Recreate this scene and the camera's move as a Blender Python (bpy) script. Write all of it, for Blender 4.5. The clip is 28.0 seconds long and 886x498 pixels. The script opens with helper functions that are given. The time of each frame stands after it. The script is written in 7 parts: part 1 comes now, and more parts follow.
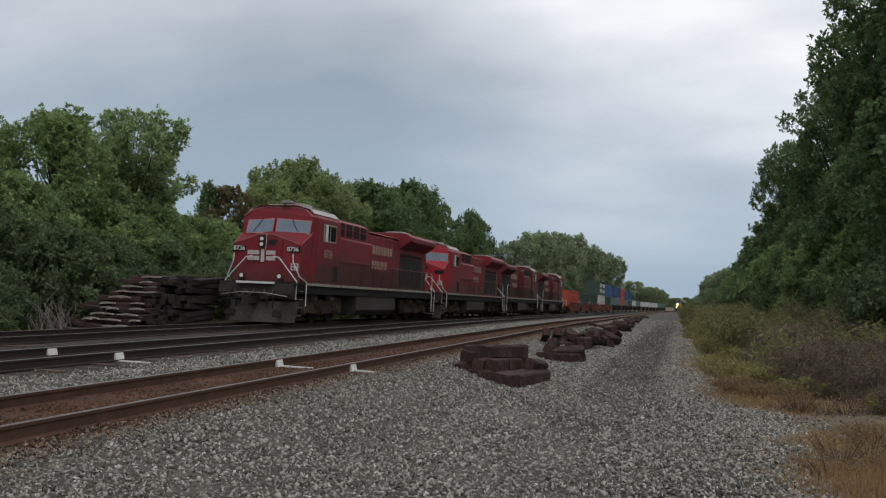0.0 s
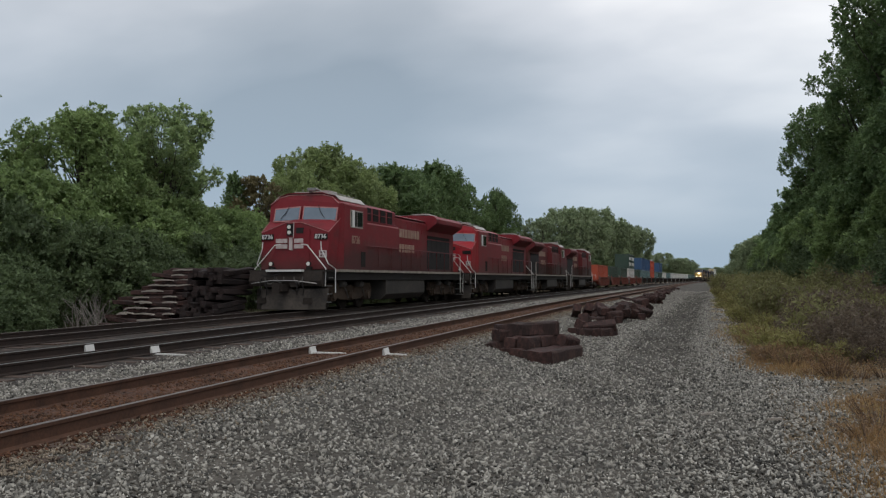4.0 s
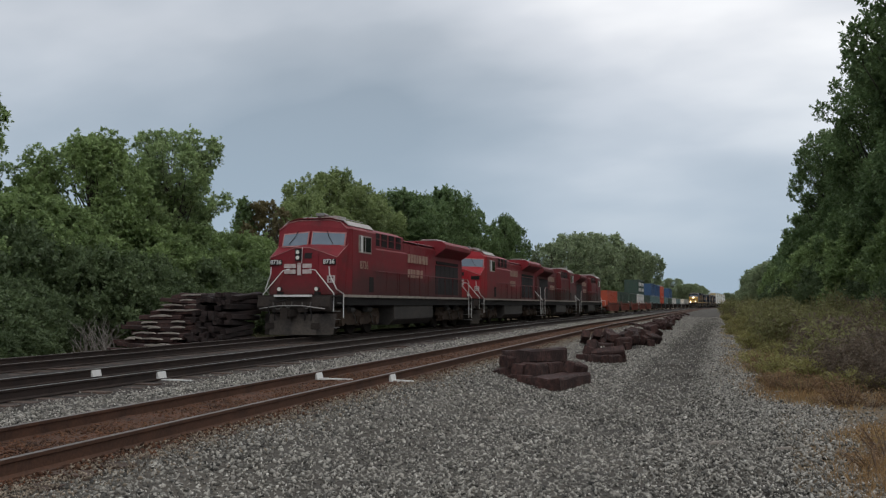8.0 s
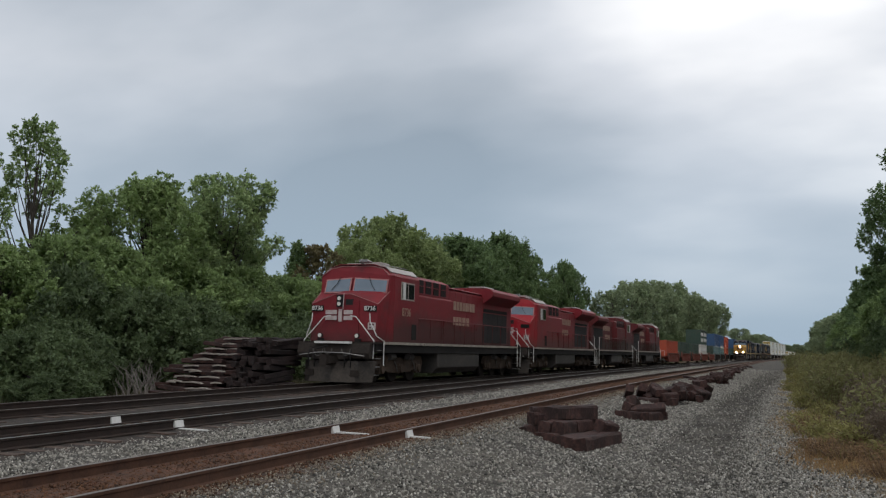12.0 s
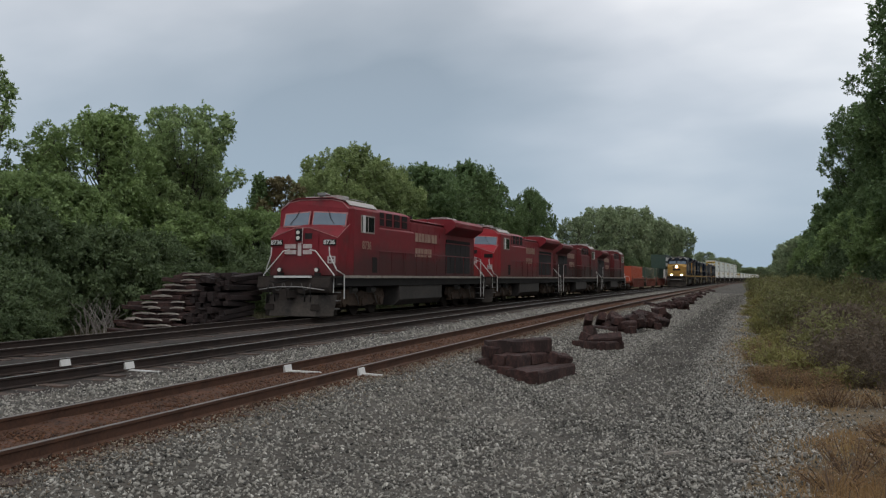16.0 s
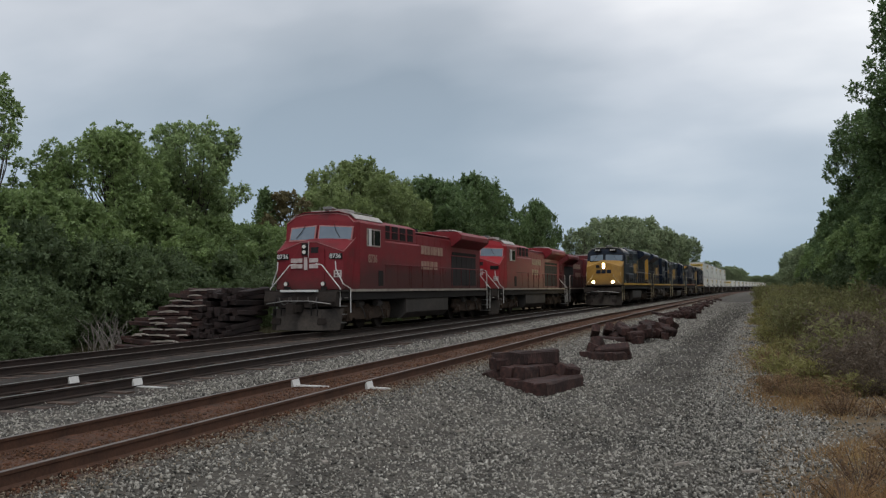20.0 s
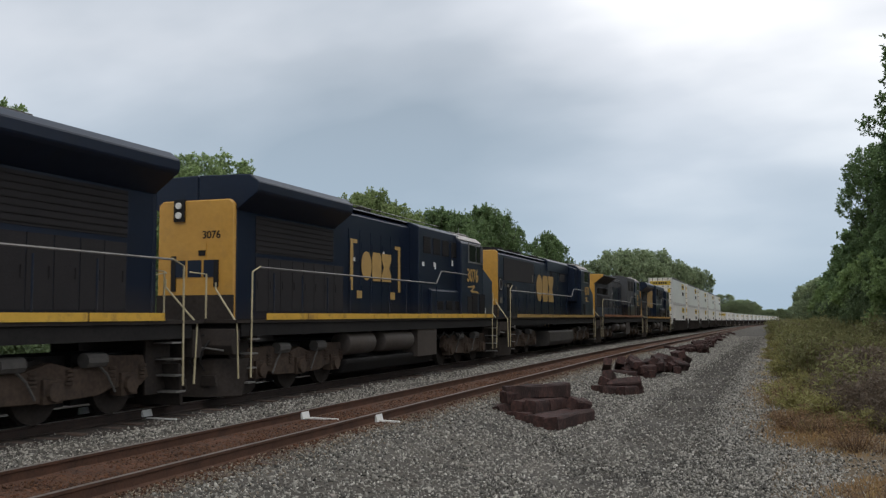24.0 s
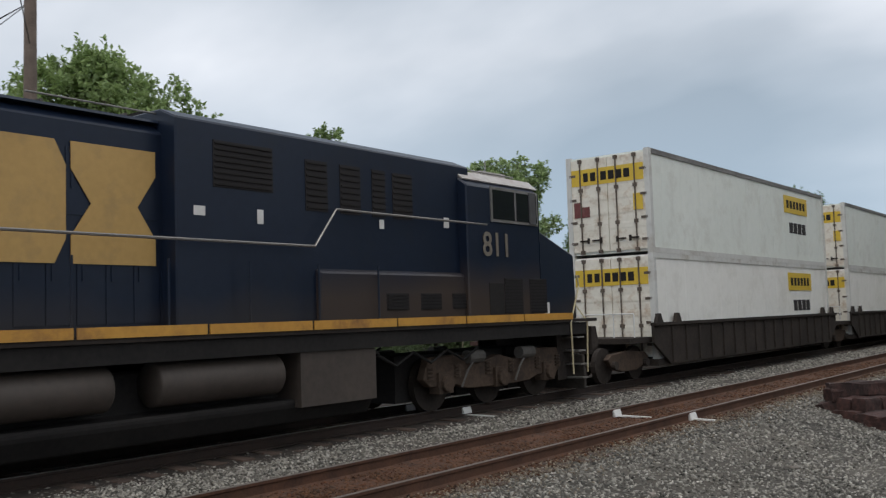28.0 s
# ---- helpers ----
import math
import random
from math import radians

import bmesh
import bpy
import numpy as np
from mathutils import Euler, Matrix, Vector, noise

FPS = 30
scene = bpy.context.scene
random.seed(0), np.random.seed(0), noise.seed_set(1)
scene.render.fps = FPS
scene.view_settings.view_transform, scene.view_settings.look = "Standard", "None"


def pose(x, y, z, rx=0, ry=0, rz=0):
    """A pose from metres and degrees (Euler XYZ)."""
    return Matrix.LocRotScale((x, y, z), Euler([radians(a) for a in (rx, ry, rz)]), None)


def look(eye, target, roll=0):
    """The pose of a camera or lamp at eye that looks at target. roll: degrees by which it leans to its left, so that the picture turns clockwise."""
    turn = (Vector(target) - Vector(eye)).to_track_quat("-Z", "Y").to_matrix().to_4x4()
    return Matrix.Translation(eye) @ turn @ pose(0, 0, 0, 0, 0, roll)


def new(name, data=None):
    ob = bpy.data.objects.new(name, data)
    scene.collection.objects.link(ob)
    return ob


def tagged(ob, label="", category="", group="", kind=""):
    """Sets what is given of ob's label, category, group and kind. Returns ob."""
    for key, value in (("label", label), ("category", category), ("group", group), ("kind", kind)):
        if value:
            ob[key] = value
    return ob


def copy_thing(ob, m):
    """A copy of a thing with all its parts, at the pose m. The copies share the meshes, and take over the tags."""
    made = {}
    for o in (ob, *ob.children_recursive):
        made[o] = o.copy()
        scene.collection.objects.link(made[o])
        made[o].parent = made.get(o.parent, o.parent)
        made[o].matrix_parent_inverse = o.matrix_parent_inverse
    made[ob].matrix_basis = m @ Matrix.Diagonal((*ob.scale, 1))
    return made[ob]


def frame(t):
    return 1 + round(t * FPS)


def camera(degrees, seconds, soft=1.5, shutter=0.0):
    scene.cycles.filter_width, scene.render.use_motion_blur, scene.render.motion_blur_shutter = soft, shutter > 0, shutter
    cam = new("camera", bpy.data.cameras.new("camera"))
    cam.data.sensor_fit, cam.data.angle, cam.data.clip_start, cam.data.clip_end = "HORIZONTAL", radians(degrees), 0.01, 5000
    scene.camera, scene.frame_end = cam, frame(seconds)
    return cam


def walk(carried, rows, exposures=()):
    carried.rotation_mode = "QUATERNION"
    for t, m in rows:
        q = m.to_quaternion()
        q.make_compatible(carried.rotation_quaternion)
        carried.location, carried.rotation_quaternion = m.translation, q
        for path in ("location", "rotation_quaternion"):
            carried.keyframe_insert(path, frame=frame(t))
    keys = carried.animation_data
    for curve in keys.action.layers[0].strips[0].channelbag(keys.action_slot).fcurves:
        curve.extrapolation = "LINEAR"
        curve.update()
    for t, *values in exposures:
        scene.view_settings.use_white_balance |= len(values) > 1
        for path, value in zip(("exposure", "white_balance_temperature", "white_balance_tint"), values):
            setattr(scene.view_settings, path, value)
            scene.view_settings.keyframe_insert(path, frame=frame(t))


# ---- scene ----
cam = camera(50.93, 28.0, soft=1.25, shutter=0.05)


def aim(x, y, z, yaw, pitch, roll):
    """The camera at a place, turned left by yaw, up by pitch, leaning by roll."""
    return pose(x, y, z, 0, 0, yaw) @ pose(0, 0, 0, 90 + pitch) @ pose(0, 0, 0, 0, 0, roll)


PATH = [
    (0.0, aim(5.986, -0.003, 1.363, 14.51, 2.77, 2.29)),
    (0.5, aim(5.984, -0.011, 1.361, 15.29, 2.38, 1.25)),
    (1.0, aim(5.976, 0.008, 1.370, 15.37, 2.23, 1.24)),
    (1.5, aim(5.984, 0.006, 1.362, 13.66, 2.18, 1.68)),
    (2.0, aim(5.983, -0.006, 1.357, 13.28, 2.01, 1.08)),
    (2.5, aim(5.986, -0.009, 1.370, 14.06, 1.92, 0.72)),
    (3.0, aim(5.980, -0.007, 1.368, 15.23, 1.60, 0.57)),
    (3.5, aim(5.974, -0.010, 1.366, 15.87, 1.65, 0.28)),
    (4.0, aim(5.990, -0.020, 1.364, 16.16, 1.56, -0.22)),
    (4.5, aim(6.000, -0.025, 1.368, 16.20, 1.33, -0.39)),
    (6.5, aim(5.995, -0.015, 1.375, 16.27, 1.65, -0.85)),
    (7.0, aim(6.001, -0.002, 1.377, 17.17, 2.65, -0.63)),
    (7.5, aim(6.013, 0.013, 1.375, 17.16, 3.02, -0.26)),
    (8.0, aim(6.023, 0.013, 1.384, 16.73, 3.10, -0.07)),
    (8.5, aim(6.018, 0.004, 1.384, 16.03, 3.27, 0.39)),
    (9.0, aim(6.017, 0.013, 1.385, 15.74, 3.04, 0.73)),
    (9.5, aim(6.021, 0.026, 1.384, 15.75, 2.84, 0.16)),
    (10.0, aim(6.035, 0.022, 1.385, 15.50, 2.82, -0.56)),
    (10.5, aim(6.062, 0.100, 1.394, 13.10, 3.45, -1.50)),
    (11.0, aim(6.207, 0.409, 1.408, 12.82, 5.17, -0.86)),
    (11.5, aim(6.444, 0.543, 1.479, 19.42, 6.22, 2.50)),
    (13.5, aim(6.892, 0.898, 1.734, 21.28, 2.38, -0.63)),
    (14.0, aim(6.913, 0.924, 1.731, 19.99, 2.40, -0.44)),
    (14.5, aim(6.909, 0.925, 1.735, 19.65, 1.93, -0.32)),
    (15.0, aim(6.905, 0.922, 1.734, 19.61, 1.59, -0.14)),
    (15.5, aim(6.902, 0.921, 1.725, 19.04, 1.43, 0.11)),
    (16.0, aim(6.906, 0.916, 1.738, 18.65, 1.39, 0.20)),
    (16.5, aim(6.907, 0.913, 1.735, 18.70, 1.44, 0.20)),
    (17.0, aim(6.911, 0.914, 1.751, 18.82, 1.53, 0.20)),
    (17.5, aim(6.916, 0.912, 1.725, 18.84, 1.65, 0.13)),
    (18.0, aim(6.900, 0.901, 1.731, 18.65, 1.84, 0.80)),
    (18.5, aim(6.891, 0.900, 1.740, 18.87, 2.30, 1.12)),
    (19.0, aim(6.892, 0.900, 1.739, 19.26, 2.32, 0.42)),
    (19.5, aim(6.901, 0.897, 1.738, 18.92, 2.16, -0.31)),
    (20.0, aim(6.897, 0.898, 1.748, 18.99, 2.14, -0.50)),
    (20.5, aim(6.894, 0.902, 1.746, 19.20, 2.12, -0.40)),
    (21.0, aim(6.894, 0.908, 1.736, 19.37, 2.09, -0.24)),
    (21.5, aim(6.897, 0.916, 1.739, 19.51, 2.44, -0.23)),
    (23.5, aim(6.917, 0.915, 1.757, 20.58, 3.26, -0.27)),
    (24.0, aim(6.912, 0.907, 1.759, 19.70, 4.11, -0.19)),
    (24.5, aim(6.925, 0.913, 1.749, 19.71, 3.86, -0.66)),
    (25.0, aim(6.934, 0.925, 1.753, 20.28, 2.94, -0.64)),
    (25.5, aim(6.922, 0.939, 1.752, 19.59, 2.40, -0.87)),
    (26.0, aim(6.937, 0.939, 1.745, 18.91, 2.23, -0.91)),
    (26.5, aim(6.931, 0.943, 1.771, 18.56, 2.17, -0.71)),
    (27.0, aim(6.918, 0.956, 1.765, 18.19, 2.05, -0.88)),
    (27.5, aim(6.917, 0.948, 1.758, 21.82, 2.67, -1.19)),
    (28.0, aim(6.938, 0.623, 1.824, 37.91, 4.18, -1.81)),
]
walk(cam, PATH, [(0.0, 0.20), (21.5, 0.20), (24.0, 0.37), (26.0, 0.50), (28.0, 0.45)])

# ---- sky, sun ----
world = bpy.data.worlds.new("world")
scene.world = world
world.use_nodes = True


def cloudy_sky():
    nt = world.node_tree
    nt.nodes.clear()
    N, L = nt.nodes.new, nt.links.new
    out, bg = N("ShaderNodeOutputWorld"), N("ShaderNodeBackground")
    sky = N("ShaderNodeTexSky")
    sky.sky_type, sky.sun_disc = "NISHITA", False
    sky.sun_elevation, sky.sun_rotation = radians(60), radians(158)
    sky.air_density, sky.dust_density, sky.ozone_density = 1.0, 3.0, 2.0
    dim = N("ShaderNodeVectorMath")
    dim.operation = "SCALE"
    dim.inputs["Scale"].default_value = 0.10
    L(sky.outputs[0], dim.inputs[0])
    co, sep = N("ShaderNodeTexCoord"), N("ShaderNodeSeparateXYZ")
    L(co.outputs["Generated"], sep.inputs[0])
    up = N("ShaderNodeMath")
    up.operation, up.inputs[1].default_value = "MAXIMUM", 0.0
    L(sep.outputs[2], up.inputs[0])
    lift = N("ShaderNodeMath")
    lift.operation, lift.inputs[1].default_value = "ADD", 0.34
    L(up.outputs[0], lift.inputs[0])
    flat = N("ShaderNodeCombineXYZ")
    for n in (0, 1):
        d = N("ShaderNodeMath")
        d.operation = "DIVIDE"
        L(sep.outputs[n], d.inputs[0])
        L(lift.outputs[0], d.inputs[1])
        L(d.outputs[0], flat.inputs[n])
    place = N("ShaderNodeMapping")
    place.inputs["Location"].default_value = SKY_SHIFT
    place.inputs["Rotation"].default_value = (0, 0, radians(28))
    place.inputs["Scale"].default_value = (0.62, 0.95, 1)
    L(flat.outputs[0], place.inputs[0])
    big, small = N("ShaderNodeTexNoise"), N("ShaderNodeTexNoise")
    big.inputs["Scale"].default_value, big.inputs["Detail"].default_value, big.inputs["Distortion"].default_value = 1.1, 3.0, 0.25
    big.inputs["Roughness"].default_value = 0.42
    small.inputs["Scale"].default_value, small.inputs["Detail"].default_value = 3.2, 4.0
    small.inputs["Roughness"].default_value = 0.5
    L(place.outputs[0], big.inputs["Vector"])
    L(place.outputs[0], small.inputs["Vector"])
    both = N("ShaderNodeMix")
    both.inputs["Factor"].default_value = 0.22
    L(big.outputs[0], both.inputs["A"])
    L(small.outputs[0], both.inputs["B"])
    ramp = N("ShaderNodeValToRGB")
    el = ramp.color_ramp.elements
    el[0].position, el[0].color = 0.34, (0.27, 0.32, 0.375, 1)
    el[1].position, el[1].color = 0.66, (0.98, 0.98, 0.99, 1)
    for at, c in ((0.45, (0.40, 0.445, 0.50, 1)), (0.56, (0.62, 0.65, 0.70, 1))):
        e = el.new(at)
        e.color = c
    # the cloud is thinnest, and brightest, ahead and to the right
    side = N("ShaderNodeVectorMath")
    side.operation, side.inputs[1].default_value = "DOT_PRODUCT", (0.50, 0.62, 0.60)
    L(co.outputs["Generated"], side.inputs[0])
    thin = N("ShaderNodeMapRange")
    thin.inputs["From Min"].default_value, thin.inputs["From Max"].default_value = 0.45, 1.0
    thin.inputs["To Min"].default_value, thin.inputs["To Max"].default_value = -0.03, 0.135
    L(side.outputs["Value"], thin.inputs["Value"])
    total = N("ShaderNodeMath")
    L(both.outputs[0], total.inputs[0])
    L(thin.outputs[0], total.inputs[1])
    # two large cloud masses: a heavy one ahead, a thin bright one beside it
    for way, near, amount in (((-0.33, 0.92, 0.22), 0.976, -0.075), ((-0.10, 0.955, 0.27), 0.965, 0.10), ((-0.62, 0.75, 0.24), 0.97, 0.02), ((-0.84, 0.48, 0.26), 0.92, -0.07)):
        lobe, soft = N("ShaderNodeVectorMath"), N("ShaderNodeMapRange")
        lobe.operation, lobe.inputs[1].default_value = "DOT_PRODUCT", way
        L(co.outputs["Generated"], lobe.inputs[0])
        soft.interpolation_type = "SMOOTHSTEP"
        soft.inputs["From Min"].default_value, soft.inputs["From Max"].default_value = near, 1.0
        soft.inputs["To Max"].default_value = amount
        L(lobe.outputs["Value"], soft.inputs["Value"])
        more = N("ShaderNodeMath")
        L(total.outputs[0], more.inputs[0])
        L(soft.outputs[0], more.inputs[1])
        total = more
    L(total.outputs[0], ramp.inputs[0])
    haze = N("ShaderNodeMapRange")
    haze.inputs["From Min"].default_value, haze.inputs["From Max"].default_value = 0.03, 0.27
    haze.inputs["To Min"].default_value, haze.inputs["To Max"].default_value = 0.95, 0.0
    L(sep.outputs[2], haze.inputs["Value"])
    low = N("ShaderNodeMix")
    low.data_type = "RGBA"
    low.inputs["B"].default_value = (0.315, 0.41, 0.51, 1)
    L(haze.outputs[0], low.inputs["Factor"])
    L(ramp.outputs[0], low.inputs["A"])
    add = N("ShaderNodeMix")
    add.data_type = "RGBA"
    add.inputs["Factor"].default_value = 0.06
    L(low.outputs["Result"], add.inputs["A"])
    L(dim.outputs[0], add.inputs["B"])
    L(add.outputs["Result"], bg.inputs[0])
    bg.inputs[1].default_value = SKY_STRENGTH
    L(bg.outputs[0], out.inputs[0])


SKY_SHIFT, SKY_STRENGTH = (0.35, 0.1, 0), 1.0
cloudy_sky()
sun = new("sun", bpy.data.lights.new("sun", "SUN"))
sun.data.energy, sun.data.angle, sun.data.color = 0.75, radians(40), (1.0, 0.96, 0.9)
sun.matrix_world = look((12, -30, 56), (0, 0, 0))

# ---- materials ----


def mat(name, a, b, rough=0.7, metal=0.0, big=0.8, fine=18.0, bump=0.15, stain=None, stain_amount=0.35, island=0.0, random=0.0, spec=0.5, low=None):
    """A surface that shades from colour a to b by grain and blotches, with fine relief, and stains of a colour of their own."""
    m = bpy.data.materials.new(name)
    m.use_nodes = True
    nt = m.node_tree
    N, L = nt.nodes.new, nt.links.new
    sh = nt.nodes["Principled BSDF"]
    co = N("ShaderNodeTexCoord")
    n1, n2 = N("ShaderNodeTexNoise"), N("ShaderNodeTexNoise")
    n1.inputs["Scale"].default_value, n1.inputs["Detail"].default_value = big, 5
    n2.inputs["Scale"].default_value, n2.inputs["Detail"].default_value = fine, 3
    L(co.outputs["Object"], n1.inputs["Vector"])
    L(co.outputs["Object"], n2.inputs["Vector"])
    mix = N("ShaderNodeMix")
    mix.inputs["Factor"].default_value = 0.45
    L(n1.outputs[0], mix.inputs["A"])
    L(n2.outputs[0], mix.inputs["B"])
    spread = N("ShaderNodeMapRange")
    spread.inputs["From Min"].default_value, spread.inputs["From Max"].default_value = 0.3, 0.7
    L(mix.outputs[0], spread.inputs["Value"])
    last = spread.outputs[0]
    for amount, node, socket in ((island, "ShaderNodeNewGeometry", "Random Per Island"), (random, "ShaderNodeObjectInfo", "Random")):
        if amount:
            rnd = N(node)
            m2 = N("ShaderNodeMix")
            m2.inputs["Factor"].default_value = amount
            L(last, m2.inputs["A"])
            L(rnd.outputs[socket], m2.inputs["B"])
            last = m2.outputs[0]
    col = N("ShaderNodeMix")
    col.data_type = "RGBA"
    col.inputs["A"].default_value, col.inputs["B"].default_value = (*a, 1), (*b, 1)
    L(last, col.inputs["Factor"])
    res = col.outputs["Result"]
    if stain:
        n3 = N("ShaderNodeTexNoise")
        n3.inputs["Scale"].default_value, n3.inputs["Detail"].default_value = big * 2.3, 8
        n3.inputs["Roughness"].default_value = 0.7
        L(co.outputs["Object"], n3.inputs["Vector"])
        mr = N("ShaderNodeMapRange")
        mr.inputs["From Min"].default_value, mr.inputs["From Max"].default_value = 0.5, 0.68
        mr.inputs["To Max"].default_value = stain_amount
        L(n3.outputs[0], mr.inputs["Value"])
        c2 = N("ShaderNodeMix")
        c2.data_type = "RGBA"
        c2.inputs["B"].default_value = (*stain, 1)
        L(res, c2.inputs["A"])
        L(mr.outputs[0], c2.inputs["Factor"])
        res = c2.outputs["Result"]
    if low:
        # road dust thrown up on the lower walls, up to an uneven height
        z1, dust, much = low
        sp, dr, c3, ad = N("ShaderNodeSeparateXYZ"), N("ShaderNodeMapRange"), N("ShaderNodeMix"), N("ShaderNodeMath")
        L(co.outputs["Object"], sp.inputs[0])
        L(sp.outputs[2], ad.inputs[0])
        L(n1.outputs[0], ad.inputs[1])
        dr.inputs["From Min"].default_value, dr.inputs["From Max"].default_value = z1 - 0.25, z1 + 0.45
        dr.inputs["To Min"].default_value, dr.inputs["To Max"].default_value = much, 0.0
        L(ad.outputs[0], dr.inputs["Value"])
        c3.data_type = "RGBA"
        c3.inputs["B"].default_value = (*dust, 1)
        L(res, c3.inputs["A"])
        L(dr.outputs[0], c3.inputs["Factor"])
        res = c3.outputs["Result"]
    L(res, sh.inputs["Base Color"])
    sh.inputs["Roughness"].default_value, sh.inputs["Metallic"].default_value = rough, metal
    sh.inputs["Specular IOR Level"].default_value = spec
    if bump:
        bp = N("ShaderNodeBump")
        bp.inputs["Strength"].default_value, bp.inputs["Distance"].default_value = bump, 0.02
        L(n2.outputs[0], bp.inputs["Height"])
        L(bp.outputs[0], sh.inputs["Normal"])
    return m


def leafy(name, a, b, island=0.42, vary=0.14):
    """Leaves: they let part of the light through."""
    m = mat(name, a, b, 0.55, 0, 0.55, 2.2, 0, island=island, random=vary, spec=0.35)
    nt = m.node_tree
    N, L = nt.nodes.new, nt.links.new
    sh, out = nt.nodes["Principled BSDF"], nt.nodes["Material Output"]
    tr, mix = N("ShaderNodeBsdfTranslucent"), N("ShaderNodeMixShader")
    L(sh.inputs["Base Color"].links[0].from_socket, tr.inputs[0])
    mix.inputs[0].default_value = 0.45
    L(sh.outputs[0], mix.inputs[1])
    L(tr.outputs[0], mix.inputs[2])
    L(mix.outputs[0], out.inputs["Surface"])
    return m


def glow(name, colour, strength):
    m = bpy.data.materials.new(name)
    m.use_nodes = True
    sh = m.node_tree.nodes["Principled BSDF"]
    sh.inputs["Base Color"].default_value = (*colour, 1)
    sh.inputs["Emission Color"].default_value, sh.inputs["Emission Strength"].default_value = (*colour, 1), strength
    return m


DUST = (0.10, 0.085, 0.07)
M_RED = mat("faded red paint", (0.17, 0.014, 0.02), (0.225, 0.020, 0.027), 0.55, 0, 0.5, 6, 0.04, DUST, 0.3, spec=0.28, low=(2.95, (0.05, 0.027, 0.024), 0.78))
M_RED_NOSE = mat("faded red nose paint", (0.17, 0.014, 0.02), (0.225, 0.020, 0.027), 0.55, 0, 0.5, 6, 0.04, (0.06, 0.03, 0.028), 0.5, spec=0.28, low=(2.35, (0.055, 0.030, 0.026), 0.7))
M_RED_NEW = mat("bright red paint", (0.312, 0.014, 0.022), (0.359, 0.020, 0.028), 0.5, 0, 0.5, 6, 0.03, DUST, 0.22, spec=0.3, low=(2.45, (0.10, 0.05, 0.04), 0.6))
M_RED_MID = mat("dusty red paint", (0.20, 0.013, 0.019), (0.245, 0.019, 0.025), 0.5, 0, 0.5, 6, 0.03, DUST, 0.3, spec=0.3, low=(2.6, (0.085, 0.04, 0.034), 0.65))
M_RED_DULL = mat("weathered red paint", (0.11, 0.02, 0.022), (0.16, 0.028, 0.03), 0.65, 0, 0.5, 6, 0.05, DUST, 0.5, spec=0.25, low=(2.95, (0.05, 0.036, 0.03), 0.85))
M_GRIME = mat("road grime on steel", (0.020, 0.016, 0.014), (0.052, 0.041, 0.034), 0.85, 0, 1.2, 14, 0.2, (0.03, 0.026, 0.024), 0.6, spec=0.2)
M_TRUCK = mat("dusty brown cast steel", (0.040, 0.027, 0.020), (0.098, 0.068, 0.049), 0.85, 0, 1.2, 14, 0.2, (0.03, 0.025, 0.022), 0.6, spec=0.2)
M_AIR = mat("brown dusty tank paint", (0.034, 0.026, 0.021), (0.07, 0.053, 0.042), 0.65, 0, 0.8, 10, 0.08, (0.06, 0.046, 0.038), 0.5)
M_TANK = mat("dusty dark grey steel", (0.06, 0.054, 0.048), (0.105, 0.094, 0.084), 0.75, 0, 0.7, 10, 0.1, (0.05, 0.042, 0.036), 0.5)
M_BLACK = mat("black painted steel", (0.011, 0.010, 0.010), (0.026, 0.023, 0.021), 0.75, 0, 1, 12, 0.1, spec=0.2)
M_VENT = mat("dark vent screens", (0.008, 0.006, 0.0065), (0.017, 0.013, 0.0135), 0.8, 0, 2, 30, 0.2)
M_NAVY = mat("dark blue paint", (0.0065, 0.0115, 0.025), (0.0105, 0.0175, 0.035), 0.36, 0, 0.5, 7, 0.02, (0.014, 0.016, 0.021), 0.35, spec=0.27, low=(2.2, (0.045, 0.036, 0.03), 0.75))
M_NAVY_DUSTY = mat("dark blue paint under brown dust", (0.0065, 0.0115, 0.025), (0.0105, 0.0175, 0.035), 0.36, 0, 0.5, 7, 0.02, (0.014, 0.016, 0.021), 0.35, spec=0.27, low=(2.85, (0.055, 0.040, 0.032), 0.92))
M_NAVY_OLD = mat("dusty blue paint", (0.018, 0.026, 0.040), (0.030, 0.038, 0.052), 0.55, 0, 0.6, 7, 0.05, (0.06, 0.055, 0.05), 0.5)
M_GREY = mat("weathered grey paint", (0.056, 0.057, 0.062), (0.092, 0.092, 0.094), 0.65, 0, 0.6, 8, 0.05, (0.045, 0.038, 0.033), 0.55, spec=0.3, low=(2.9, (0.045, 0.037, 0.031), 0.8))
M_YELLOW = mat("golden yellow paint", (0.46, 0.235, 0.035), (0.58, 0.31, 0.055), 0.45, 0, 0.7, 9, 0.04, (0.20, 0.12, 0.05), 0.3)
M_YELLOW_NOSE = mat("dusty yellow nose paint", (0.34, 0.18, 0.028), (0.45, 0.245, 0.042), 0.5, 0, 0.7, 9, 0.04, (0.14, 0.085, 0.045), 0.45, low=(2.2, (0.11, 0.07, 0.04), 0.6))
M_SILL = mat("bright yellow sill paint", (0.60, 0.34, 0.04), (0.72, 0.43, 0.06), 0.5, 0, 1.2, 9, 0.04, (0.16, 0.09, 0.04), 0.6)
M_GOLD = mat("faded gold lettering", (0.41, 0.25, 0.075), (0.50, 0.31, 0.10), 0.55, 0, 0.8, 10, 0.03, (0.18, 0.13, 0.08), 0.3)
M_FADED = mat("dull pale lettering", (0.13, 0.11, 0.085), (0.21, 0.18, 0.14), 0.6, 0, 1.5, 10, 0.03, (0.08, 0.07, 0.06), 0.5)
